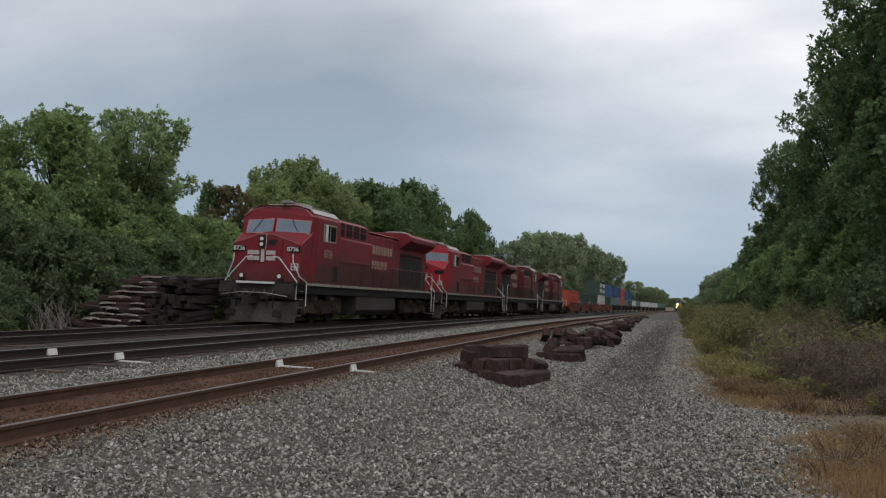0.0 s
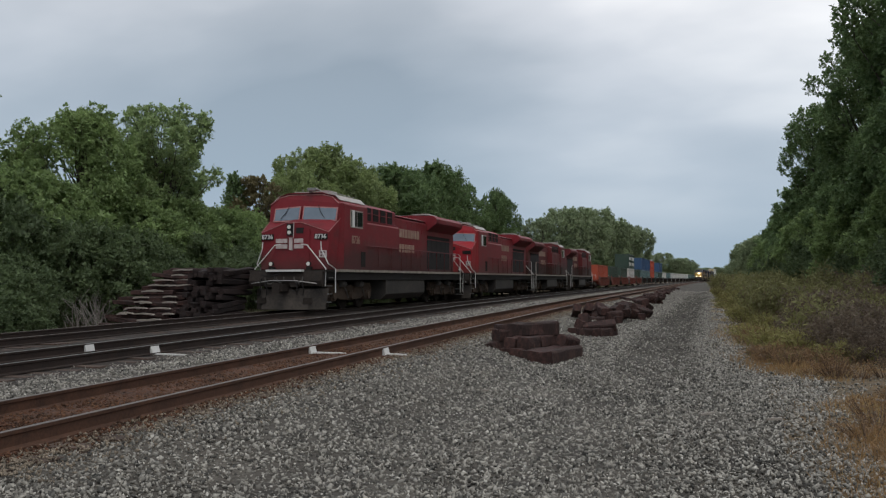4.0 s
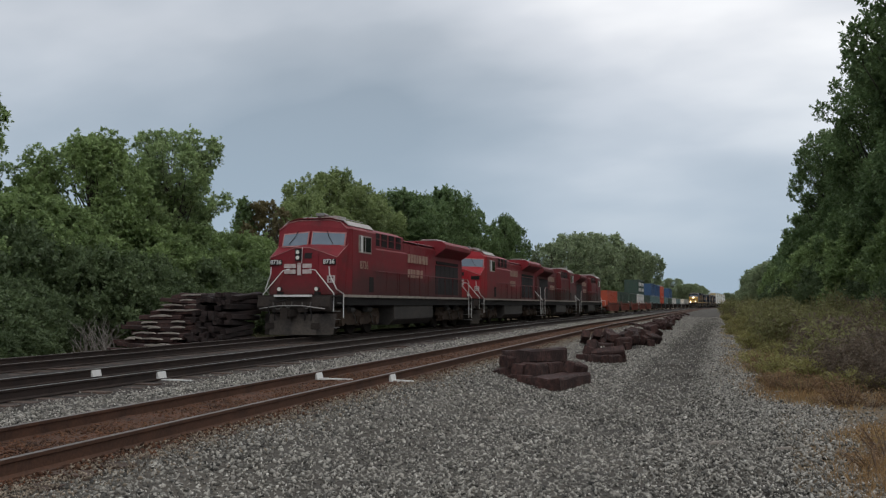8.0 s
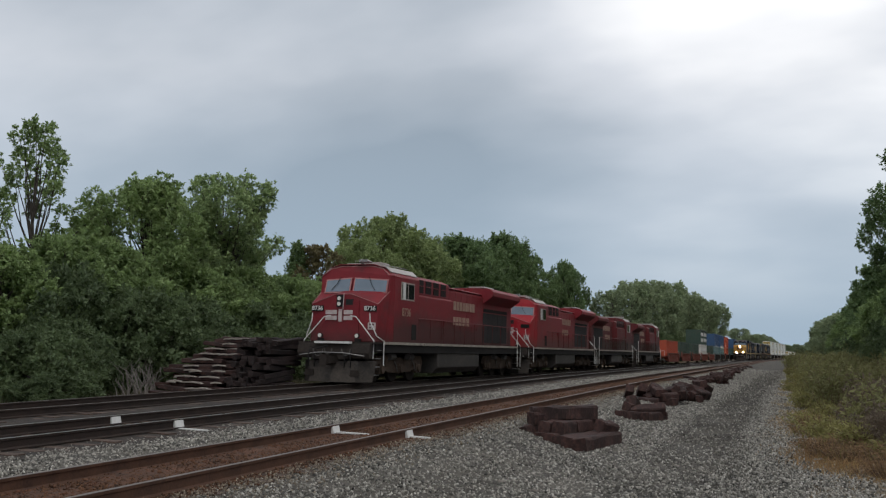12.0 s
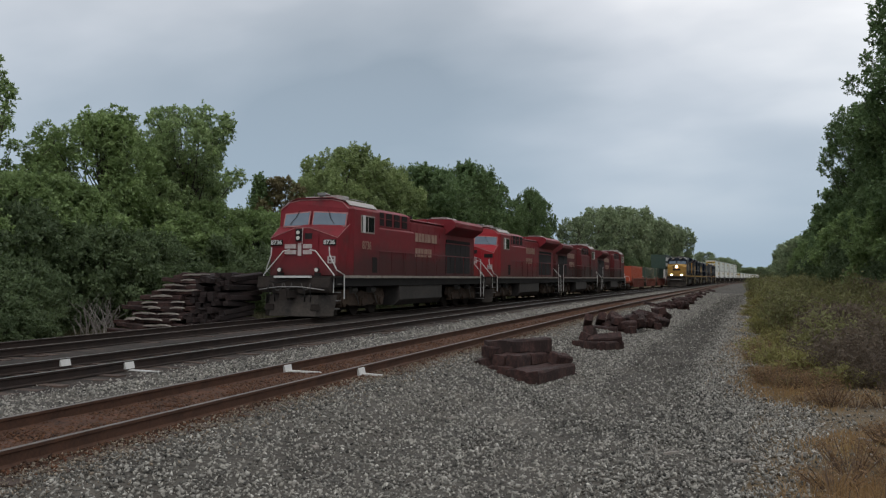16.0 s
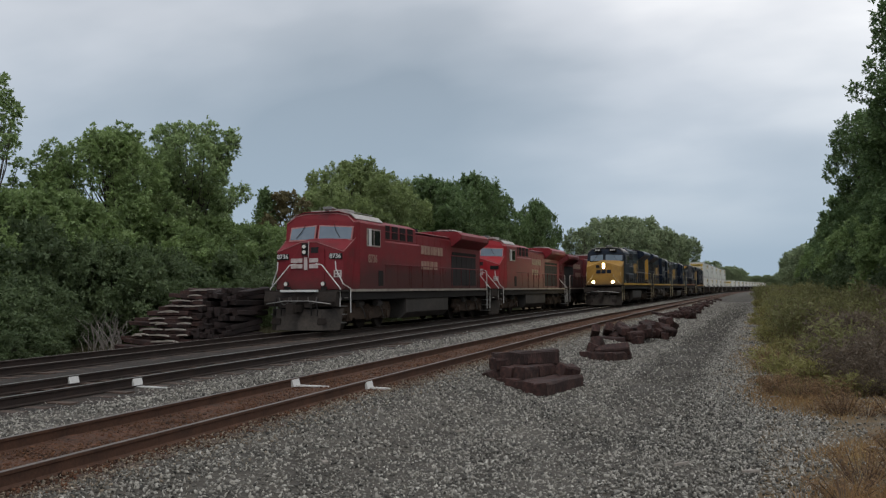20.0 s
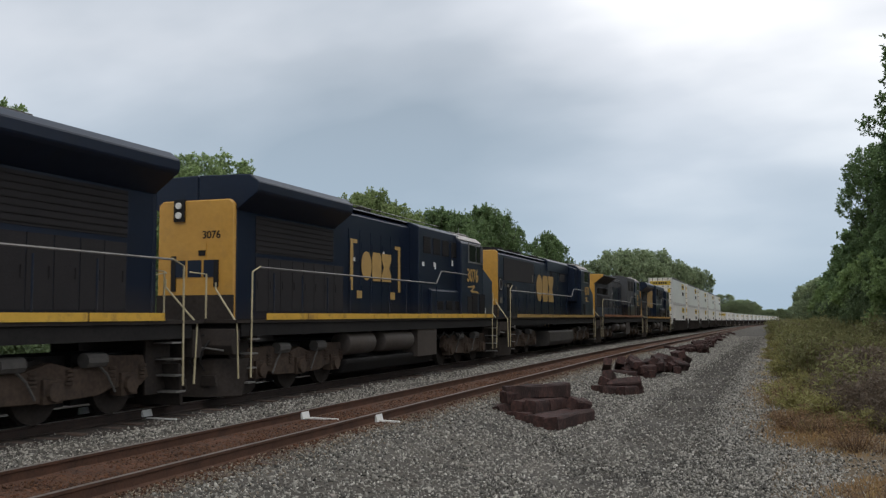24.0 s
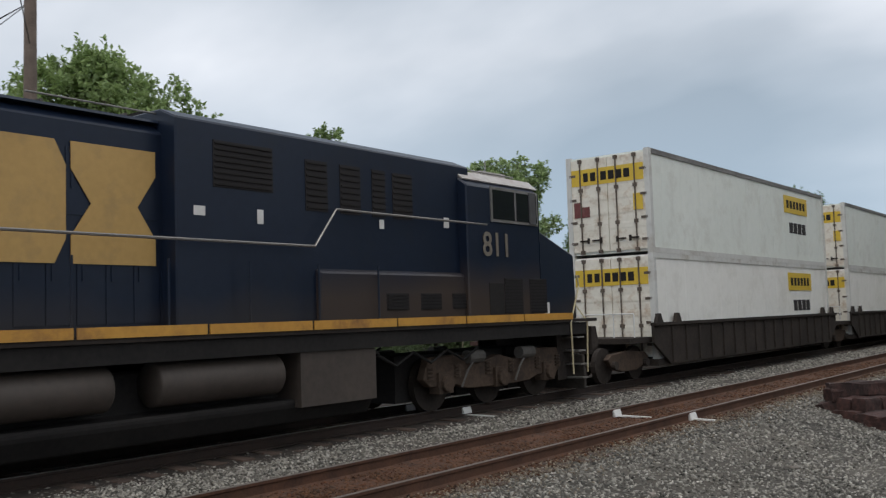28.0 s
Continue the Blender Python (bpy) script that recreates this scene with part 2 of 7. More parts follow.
M_PINK = mat("faded pale lettering", (0.30, 0.17, 0.125), (0.42, 0.28, 0.21), 0.6, 0, 1.5, 10, 0.03, (0.2, 0.06, 0.06), 0.6)
M_WHITE = mat("dusty white paint", (0.62, 0.60, 0.57), (0.74, 0.73, 0.70), 0.5, 0, 1, 10, 0.05, (0.35, 0.31, 0.27), 0.35)
M_CREAM = mat("faded cream sill paint", (0.24, 0.20, 0.165), (0.46, 0.41, 0.35), 0.6, 0, 1.3, 10, 0.05, (0.07, 0.05, 0.04), 0.7)
M_EMBLEM = mat("faded white emblem paint", (0.46, 0.38, 0.36), (0.58, 0.50, 0.48), 0.55, 0, 1.3, 10, 0.04, (0.24, 0.08, 0.08), 0.5)
M_ROOF = mat("pale dusty roof", (0.36, 0.33, 0.31), (0.5, 0.47, 0.44), 0.6, 0, 1, 10, 0.05, (0.3, 0.2, 0.18), 0.5)
M_BOX = mat("white container paint", (0.80, 0.78, 0.725), (0.88, 0.86, 0.805), 0.45, 0, 0.35, 5, 0.03, (0.56, 0.53, 0.46), 0.45)
M_BOX_PALE = mat("greenish white container paint", (0.72, 0.745, 0.685), (0.80, 0.815, 0.755), 0.45, 0, 0.35, 5, 0.03, (0.50, 0.48, 0.41), 0.5)
M_BOX_OLD = mat("grimy white container paint", (0.52, 0.51, 0.48), (0.66, 0.65, 0.61), 0.5, 0, 0.5, 6, 0.04, (0.22, 0.15, 0.09), 0.5)
M_BANNER = mat("yellow banner", (0.60, 0.40, 0.03), (0.70, 0.48, 0.05), 0.5, 0, 1, 10, 0.02, (0.35, 0.26, 0.10), 0.3)
M_STEEL = mat("worn steel", (0.20, 0.19, 0.18), (0.34, 0.32, 0.30), 0.4, 0.6, 2, 20, 0.05)
M_RAILTOP = mat("rail head steel", (0.26, 0.24, 0.22), (0.40, 0.38, 0.36), 0.35, 0.7, 2, 20, 0.03)
M_RAIL = mat("rusty rail steel", (0.038, 0.017, 0.009), (0.115, 0.050, 0.026), 0.85, 0, 3, 30, 0.2)
# rails below the trains: their shade is put into the steel colour
M_RAILDARK = mat("oil-dark rail steel", (0.012, 0.008, 0.006), (0.040, 0.022, 0.015), 0.85, 0, 3, 30, 0.2)
M_RAILDULL = mat("dull rail head steel", (0.13, 0.105, 0.09), (0.25, 0.215, 0.19), 0.5, 0.4, 2, 20, 0.05)
M_TIE = mat("weathered wooden ties", (0.05, 0.034, 0.026), (0.12, 0.08, 0.06), 0.9, 0, 2.5, 40, 0.5, (0.20, 0.09, 0.05), 0.4, random=0.35)
M_OLDTIE = mat("creosoted old ties", (0.009, 0.005, 0.004), (0.058, 0.025, 0.020), 0.85, 0, 2.5, 30, 0.7, (0.15, 0.065, 0.05), 0.45, random=0.5)
M_BLACKTIE = mat("tarry black old ties", (0.006, 0.004, 0.0035), (0.026, 0.014, 0.012), 0.85, 0, 2.5, 30, 0.7, (0.06, 0.03, 0.024), 0.4, random=0.5)
M_GREYTIE = mat("bleached tie face", (0.20, 0.17, 0.14), (0.36, 0.32, 0.28), 0.9, 0, 2, 30, 0.4)
M_LAMP = glow("lit headlamp", (1.0, 0.80, 0.50), 140.0)
M_DITCH = glow("lit ditch lamp", (1.0, 0.78, 0.46), 90.0)
M_DIM = glow("dim lamp glass", (0.62, 0.6, 0.55), 0.05)
M_GLASS = mat("cab glass", (0.10, 0.14, 0.18), (0.14, 0.18, 0.23), 0.06, 0.0, 0.4, 3, 0, spec=1.0)
M_DARKGLASS = mat("dark side glass", (0.012, 0.014, 0.016), (0.02, 0.022, 0.024), 0.08, 0.0, 0.4, 3, 0, spec=0.8)

# ---- building tools ----


def box(bm, x0, x1, y0, y1, z0, z1):
    vs = [bm.verts.new(p) for p in ((x0, y0, z0), (x1, y0, z0), (x1, y1, z0), (x0, y1, z0), (x0, y0, z1), (x1, y0, z1), (x1, y1, z1), (x0, y1, z1))]
    for f in ((0, 3, 2, 1), (4, 5, 6, 7), (0, 1, 5, 4), (1, 2, 6, 5), (2, 3, 7, 6), (3, 0, 4, 7)):
        bm.faces.new([vs[i] for i in f])
    return bm


def prism(bm, pts, axis, a, b):
    """A closed outline drawn across an axis, drawn out along it from a to b."""
    def at(p, q):
        return {"x": (q, p[0], p[1]), "y": (p[0], q, p[1]), "z": (p[0], p[1], q)}[axis]
    lo, hi = [bm.verts.new(at(p, a)) for p in pts], [bm.verts.new(at(p, b)) for p in pts]
    n = len(pts)
    fs = [bm.faces.new(lo), bm.faces.new(hi[::-1])]
    fs += [bm.faces.new((lo[i], hi[i], hi[(i + 1) % n], lo[(i + 1) % n])) for i in range(n)]
    bmesh.ops.recalc_face_normals(bm, faces=fs)
    return bm


def tube(bm, p, q, r, seg=8, r2=None):
    p, q = Vector(p), Vector(q)
    d = q - p
    m = Matrix.Translation((p + q) / 2) @ d.to_track_quat("Z", "Y").to_matrix().to_4x4()
    bmesh.ops.create_cone(bm, cap_ends=True, segments=seg, radius1=r, radius2=r if r2 is None else r2, depth=d.length, matrix=m)
    return bm


def bent(bm, pts, r, seg=6):
    """A pipe swept through points, in one piece."""
    pts = [Vector(p) for p in pts]
    side = None
    rings = []
    for k, p in enumerate(pts):
        d = (pts[min(k + 1, len(pts) - 1)] - pts[max(k - 1, 0)]).normalized()
        if side is None:
            side = d.orthogonal().normalized()
        side = (side - d * side.dot(d)).normalized()
        up = d.cross(side)
        rings.append([bm.verts.new(p + (side * math.cos(a) + up * math.sin(a)) * r) for a in [2 * math.pi * i / seg for i in range(seg)]])
    for a, b in zip(rings, rings[1:]):
        for i in range(seg):
            bm.faces.new((a[i], a[(i + 1) % seg], b[(i + 1) % seg], b[i]))
    bm.faces.new(rings[0][::-1])
    bm.faces.new(rings[-1])
    return bm



def part(name, bm, material, parent, label="", bevel=0.0, smooth=False):
    """One mesh object under a thing or a part."""
    if bevel:
        edges = [e for e in bm.edges if len(e.link_faces) == 2 and e.calc_face_angle(0) > 0.5]
        bmesh.ops.bevel(bm, geom=edges, offset=bevel, segments=1, affect="EDGES", profile=0.5)
    me = bpy.data.meshes.new(name)
    bm.to_mesh(me)
    bm.free()
    if smooth:
        for p in me.polygons:
            p.use_smooth = True
    me.materials.append(material)
    ob = new(name, me)
    ob.parent = parent
    if label:
        tagged(ob, label)
    return ob


def again(ob, m, parent=None):
    """Another object on the same mesh."""
    o = new(ob.name.split(".")[0], ob.data)
    o.parent = parent or ob.parent
    o.matrix_basis = m
    return o


def thing(name, m, label, category, group="", kind=""):
    ob = new(name)
    ob.matrix_basis = m
    ob.empty_display_size = 0.3
    return tagged(ob, label, category, group, kind)


def raw(name, verts, faces, material, parent=None):
    me = bpy.data.meshes.new(name)
    verts, faces = np.asarray(verts, np.float32), np.asarray(faces, np.int32)
    me.vertices.add(len(verts))
    me.vertices.foreach_set("co", verts.ravel())
    k = faces.shape[1]
    me.loops.add(faces.size)
    me.loops.foreach_set("vertex_index", faces.ravel())
    me.polygons.add(len(faces))
    me.polygons.foreach_set("loop_start", np.arange(0, faces.size, k, dtype=np.int32))
    me.update(calc_edges=True)
    me.validate()
    me.materials.append(material)
    ob = new(name, me)
    ob.parent = parent
    return ob


def B():
    return bmesh.new()


def letters(name, text, size, m, material, parent, label=""):
    """Raised characters as a mesh; they face -y of the pose m."""
    cu = bpy.data.curves.new(name, "FONT")
    cu.body, cu.size, cu.extrude, cu.align_x, cu.align_y = text, size, 0.006, "CENTER", "CENTER"
    cu.offset = size * 0.012
    tmp = bpy.data.objects.new(name, cu)
    scene.collection.objects.link(tmp)
    me = bpy.data.meshes.new_from_object(tmp.evaluated_get(bpy.context.evaluated_depsgraph_get()))
    bpy.data.objects.remove(tmp)
    me.materials.clear()
    me.materials.append(material)
    ob = new(name, me)
    ob.parent = parent
    ob.matrix_basis = m @ pose(0, 0, 0, 90)
    if label:
        tagged(ob, label)
    return ob

# ---- ground, tracks ----
X1, X2, X3 = -0.75, -5.35, -9.55
# bed coloured dark to stand for the shade between loose stones
M_GRAVEL = mat("grey crushed stone", (0.013, 0.011, 0.009), (0.122, 0.105, 0.084), 0.95, 0, 0.7, 22, 1.0, (0.15, 0.135, 0.11), 0.5)
M_STONE = mat("ballast stones", (0.0095, 0.009, 0.0078), (0.445, 0.415, 0.358), 0.85, 0, 0.6, 20, 0.3, island=0.88)
M_EARTH = mat("dry grassy earth", (0.06, 0.043, 0.026), (0.24, 0.165, 0.085), 0.95, 0, 1.1, 45, 1.0, (0.17, 0.15, 0.12), 0.5)
M_PALE = mat("pale stone chips", (0.42, 0.395, 0.35), (0.66, 0.62, 0.55), 0.8, 0, 0.6, 20, 0.2, island=0.7)
M_RUSTCHIP = mat("rusty chips", (0.015, 0.008, 0.005), (0.16, 0.075, 0.036), 0.9, 0, 1.4, 20, 0.3, (0.17, 0.055, 0.025), 0.6, island=0.7)
M_TAN = mat("tan chips", (0.08, 0.062, 0.045), (0.37, 0.30, 0.22), 0.9, 0, 1.4, 20, 0.3, island=0.7)
M_LANE = mat("packed fine gravel", (0.03, 0.027, 0.023), (0.16, 0.145, 0.12), 0.9, 0, 0.8, 40, 0.8, (0.10, 0.09, 0.078), 0.4)


def ramp(y, a, b):
    k = min(1.0, max(0.0, (y - a) / (b - a)))
    return k * k * (3 - 2 * k)


BEND_Y = np.arange(0.0, 2600.0, 4.0)
BEND_X = np.cumsum([4.0 * 0.045 * ramp(y, 230, 320) * (1 - ramp(y, 470, 620)) for y in BEND_Y])


def bend(y):
    """How far the railway has swung to the right."""
    return float(np.interp(y, BEND_Y, BEND_X))


def fall(y, start=50.0, grade=0.0055):
    """How far the line has come down its slight grade."""
    return grade * max(0.0, min(y, 640.0) - start)


def fall_far(y):
    return fall(y, 30.0, 0.006)


def on_line(x, y0, y1, z=0.0, drop=fall):
    """The pose of a vehicle whose origin stands at y0 and whose other end at y1."""
    p, q = Vector((x + bend(y0), y0, z - drop(y0))), Vector((x + bend(y1), y1, z - drop(y1)))
    d = q - p
    if y1 < y0:
        d = -d
    m = Matrix.Translation(p) @ Matrix.Rotation(-math.atan2(d.x, d.y), 4, "Z") @ Matrix.Rotation(math.atan2(d.z, d.y), 4, "X")
    return m @ Matrix.Rotation(math.pi, 4, "Z") if y1 < y0 else m


def height(x, y):
    """The lie of the land across the tracks, and down its grade."""
    return lie_across(x) - fall(y) - (0.13 * ramp(y, 30, 60) * ramp(-x, 7.0, 8.0))


def lie_across(x):
    pts = ((-400, -0.8), (-60, -1.0), (-14, -0.9), (-11.6, -0.46), (-10.9, -0.27), (0.65, -0.26), (1.2, -0.33), (2.4, -0.55), (6.6, -0.56), (8.0, -0.5), (11, -0.35), (60, -0.3), (400, 0.0))
    return float(np.interp(x, [p[0] for p in pts], [p[1] for p in pts]))


def lie(bm, xs, ys, rough, lift=0.0):
    grid = [[bm.verts.new((x + bend(y), y, height(x, y) + lift + (rough * noise.noise((x * 0.9, y * 0.5, 3)) if y < 60 else 0))) for x in xs] for y in ys]
    for r0, r1 in zip(grid, grid[1:]):
        for i in range(len(xs) - 1):
            bm.faces.new((r0[i], r0[i + 1], r1[i + 1], r1[i]))


def ground_sheet():
    bm = B()
    xs = [-1500, -400, -150, -60, -30, -20, -14, -11.6, -10.9, -8, -6, -4, -2, 0, 0.65, 1.2, 1.8, 2.4, 3, 4, 5, 6, 6.6, 7.2, 8, 9.5, 11, 15, 25, 60, 150, 400, 1500]
    ys = [-1200, -300, -80, -30, -10] + list(range(-4, 60, 2)) + list(range(60, 700, 20)) + [800, 1000, 1400, 2500]
    lie(bm, xs, ys, 0.05)
    g = part("ground", bm, M_EARTH, None)
    tagged(g, "dry earth and grass verge beside the railway", "ground", kind="structure")
    bm = B()
    lie(bm, [-13.2, -11.6, -10.9, -8, -6, -4, -2, 0, 0.65, 1.2, 1.8, 2.4, 3, 4, 5, 7.6], list(range(-30, 62, 1)) + list(range(62, 220, 6)) + list(range(225, 700, 25)) + [800, 1000, 1400], 0.03, 0.05)
    for v in bm.verts:
        if v.co.x - bend(v.co.y) > 7.5:
            v.co.x = bend(v.co.y) + float(np.interp(v.co.y, (0, 13, 17, 21, 40, 60, 200), (7.6, 7.5, 7.5, 6.5, 5.9, 5.7, 5.4))) + 0.25 * noise.noise((0, v.co.y * 0.35, 0)) + 0.2 * noise.noise((3, v.co.y * 1.3, 0))
            v.co.z -= 0.10
        if v.co.x - bend(v.co.y) < -13:
            v.co.z -= 0.2
    r = part("ballast_bed", bm, M_GRAVEL, None)
    tagged(r, "grey crushed stone ballast with a gravel service road", "gravel", kind="structure")


def stones(name, label, n, xr, yr, power, s0, s1, material, seed, thin=None):
    """Loose angular stones strewn over the ballast."""
    rng = np.random.default_rng(seed)
    v0 = np.array([(1, 0, 0), (-1, 0, 0), (0, 1, 0), (0, -1, 0), (0, 0, 1), (0, 0, -1)], float)
    f0 = np.array([(0, 2, 4), (2, 1, 4), (1, 3, 4), (3, 0, 4), (2, 0, 5), (1, 2, 5), (3, 1, 5), (0, 3, 5)])
    y = yr[0] + (yr[1] - yr[0]) * rng.random(n) ** power
    x = rng.uniform(*xr, n)
    if thin == "tan":
        keep = np.abs(x - 0.42) < 0.34 * np.abs(rng.normal(size=n)) + 0.08
    elif thin == "rust":
        keep = (np.abs(x - X1) < 1.02 + 0.16 * rng.normal(size=n)) & (np.abs(np.abs(x - X1) - 0.7525) > 0.09)
    else:
        keep = (np.abs(x - X1) > 1.05 + 0.2 * rng.normal(size=n)) | (rng.random(n) < 0.06)
    keep &= (np.abs(np.abs(x - X1) - 0.7525) > 0.085)
    keep &= (x > X2 + 1.35 + 0.25 * rng.normal(size=n)) | (rng.random(n) < 0.12)
    edge = np.interp(y, (5, 13, 17, 21, 40, 60, 200), (7.5, 7.3, 7.1, 6.6, 6.0, 5.9, 5.6)) + 0.25 * np.sin(y * 0.9)
    if thin != "verge":
        keep &= rng.random(n) > np.clip((x - edge - 0.05) / 1.1, 0, 1)
    if thin in ("lane", "main", None):
        lane = (np.abs(x - 4.75 - 0.12 * np.sin(y * 0.4)) < 0.85 + 0.12 * rng.normal(size=n)) & (rng.random(n) < np.clip((y - 11) / 14, 0, 0.92))
        keep &= lane if thin == "lane" else ~lane | (rng.random(n) < 0.14)
    x, y = x[keep], y[keep]
    n = len(x)
    z = np.array([height(a, b) + 0.05 + (0.03 * noise.noise((a * 0.9, b * 0.5, 3)) if b < 60 else 0) for a, b in zip(x, y)])
    z += 0.05 if thin in ('rust', 'tan') else 0
    z -= 0.045 * np.clip((x - edge[keep] + 0.4) / 0.9, 0, 1)
    s = (s0 + (s1 - s0) * rng.random(n) ** 1.8) * (1 + (y - 6) * 0.010)
    q = rng.normal(size=(n, 4))
    q /= np.linalg.norm(q, axis=1)[:, None]
    w, a, b, c = q.T
    R = np.stack([1 - 2 * (b * b + c * c), 2 * (a * b - w * c), 2 * (a * c + w * b), 2 * (a * b + w * c), 1 - 2 * (a * a + c * c), 2 * (b * c - w * a), 2 * (a * c - w * b), 2 * (b * c + w * a), 1 - 2 * (a * a + b * b)], -1).reshape(n, 3, 3)
    sh = v0[None] * rng.uniform(0.5, 1.35, (n, 6, 1)) * np.array([1.35, 0.9, 0.5])
    vs = np.einsum("nij,nkj->nki", R, sh) * s[:, None, None] + np.stack([x, y, z + 0.25 * s], -1)[:, None]
    fs = f0[None] + 6 * np.arange(n)[:, None, None]
    ob = raw(name, vs.reshape(-1, 3), fs.reshape(-1, 3), material)
    tagged(ob, label, "gravel", kind="stuff")


def all_stones():
    stones("ballast_stones", "loose angular grey ballast stones", 285000, (-6.0, 8.3), (4.6, 120), 2.3, 0.012, 0.033, M_STONE, 4, "main")
    stones("pale_stones", "pale chips among the ballast", 24000, (-6.0, 8.3), (4.8, 70), 1.9, 0.010, 0.026, M_PALE, 5)
    stones("rust_chips", "rusty chips and tan fines along the near rails", 60000, (-2.6, 1.3), (5, 60), 1.7, 0.010, 0.030, M_RUSTCHIP, 7, "rust")
    stones("tan_chips", "tan dusty chips beside the near rail", 15000, (0.05, 1.4), (6, 50), 1.7, 0.008, 0.022, M_TAN, 8, "tan")
    stones("verge_stones", "stray stones and litter among the dry grass", 9000, (6.6, 10.5), (6, 30), 1.5, 0.007, 0.022, M_STONE, 9, "verge")
    stones("edge_stones", "small stones thinning out towards the grass", 22000, (5.3, 7.8), (13, 60), 1.3, 0.009, 0.024, M_STONE, 19, "verge")
    stones("lane_stones", "fine dark stones on the wheel lane", 36000, (3.6, 5.9), (11, 90), 1.9, 0.009, 0.020, M_LANE, 6, "lane")


def rail_track(xc, name, label, head):
    t = thing(name, pose(xc, 0, 0), label, "railway track", "railway tracks", "structure")
    ys = [-60, 30] + list(range(40, 700, 15)) + [800, 1000, 1400]
    drop = fall_far if xc == X3 else fall

    def swept(outline):
        bm = B()
        rings = [[bm.verts.new((x + bend(y), y, z - drop(y))) for x, z in outline] for y in ys]
        n = len(outline)
        for a, b in zip(rings, rings[1:]):
            for i in range(n):
                bm.faces.new((a[i], b[i], b[(i + 1) % n], a[(i + 1) % n]))
        bm.faces.new(rings[0])
        bm.faces.new(rings[-1][::-1])
        bmesh.ops.recalc_face_normals(bm, faces=bm.faces[:])
        return bm
    for side in (-1, 1):
        xr = side * 0.7525
        bm = swept([(xr - 0.07, -0.182), (xr + 0.07, -0.182), (xr + 0.07, -0.165), (xr + 0.012, -0.145), (xr + 0.012, -0.05), (xr + 0.034, -0.035), (xr + 0.036, -0.004), (xr - 0.036, -0.004), (xr - 0.034, -0.035), (xr - 0.012, -0.05), (xr - 0.012, -0.145), (xr - 0.07, -0.165)])
        rail = part("rail", bm, M_RAIL if xc == X1 else M_RAILDARK, t)
        bm = swept([(xr - 0.032, -0.006), (xr + 0.032, -0.006), (xr + 0.032, 0.0), (xr - 0.032, 0.0)])
        part("rail_head", bm, head, rail, "worn steel running surface")
    return t


def ties(t, seed):
    rng = random.Random(seed)
    bm = B()
    box(bm, -1.3, 1.3, -0.115, 0.115, -0.09, 0.09)
    first = part("tie", bm, M_TIE, t, bevel=0.012)
    plate = B()
    box(plate, -0.09, 0.09, -0.15, 0.15, -0.008, 0.008)
    pl = part("tie_plate", plate, M_RAIL, first)
    pl.location = (0.7525, 0, 0.098)
    rest_v, rest_f = [], []
    for i in range(560):
        y = -6 + 0.53 * i + rng.uniform(-0.03, 0.03)
        m = pose(rng.uniform(-0.06, 0.06) + bend(y), y, -0.294 + rng.uniform(0, 0.028) - (fall_far(y) if t is TRACKS[2] else fall(y)), 0, rng.uniform(-0.4, 0.4), rng.uniform(-1.6, 1.6))
        if i == 0:
            first.matrix_basis = m
        elif i < (150 if t is not TRACKS[2] else 90):
            o = again(first, m)
            if 20 < i < 70 and t is TRACKS[0]:
                for s in (-1, 1):
                    again(pl, pose(s * 0.7525, 0, 0.098), o)
        else:
            k = len(rest_v)
            rest_v += [m @ Vector((sx * 1.3, sy * 0.115, sz * 0.09)) for sz in (-1, 1) for sx, sy in ((-1, -1), (1, -1), (1, 1), (-1, 1))]
            rest_f += [(k, k + 3, k + 2, k + 1), (k + 4, k + 5, k + 6, k + 7), (k, k + 1, k + 5, k + 4), (k + 1, k + 2, k + 6, k + 5), (k + 2, k + 3, k + 7, k + 6), (k + 3, k, k + 4, k + 7)]
    ob = raw("distant_ties", [tuple(v) for v in rest_v], rest_f, M_TIE, t)
    tagged(ob, "far wooden ties", kind="stuff")


ground_sheet()


def track_dirt():
    """Rusty fines between and beside the rails, under the trains."""
    for xa, xb, m_, name, label in ((X1 - 1.25, X1 + 1.08, M_FINES, "track_dirt", "rust-brown dirt and fines between the near rails"), (X2 - 1.95, X2 + 1.75, M_OILSHADE, "track_dirt", "oily dirt between the middle rails, darkened for train shade"), (X3 - 1.6, X3 + 2.2, M_OILSHADE, "track_dirt", "brown dirt under the far track"), (-16.8, -11.3, M_FINES, "rusty_dirt", "strip of rusty dirt beyond the far track")):
        bm = B()
        xs = [xa + (xb - xa) * k / 6 for k in range(7)]
        ys = [0.5 * v for v in range(-20, 124)] + list(range(62, 220, 6)) + list(range(225, 700, 25))
        grid = [[bm.verts.new((x + (0.22 * noise.noise((k, y * 0.35, xa)) if k in (0, 6) else 0) + bend(y), y, height(x, y) + (0.03 * noise.noise((x * 0.9, y * 0.5, 3)) if y < 60 else 0) + (0.066 if k not in (0, 6) else 0.04) + (0.034 + 0.03 * noise.noise((x * 1.1, y * 1.3, 8)) if xa > -3 and k not in (0, 6) else 0) + min(y, 200) * 0.0002)) for k, x in enumerate(xs)] for y in ys]
        for r0, r1 in zip(grid, grid[1:]):
            for i in range(6):
                bm.faces.new((r0[i], r0[i + 1], r1[i + 1], r1[i]))
        tagged(part(name, bm, m_, None), label, "gravel", kind="structure")


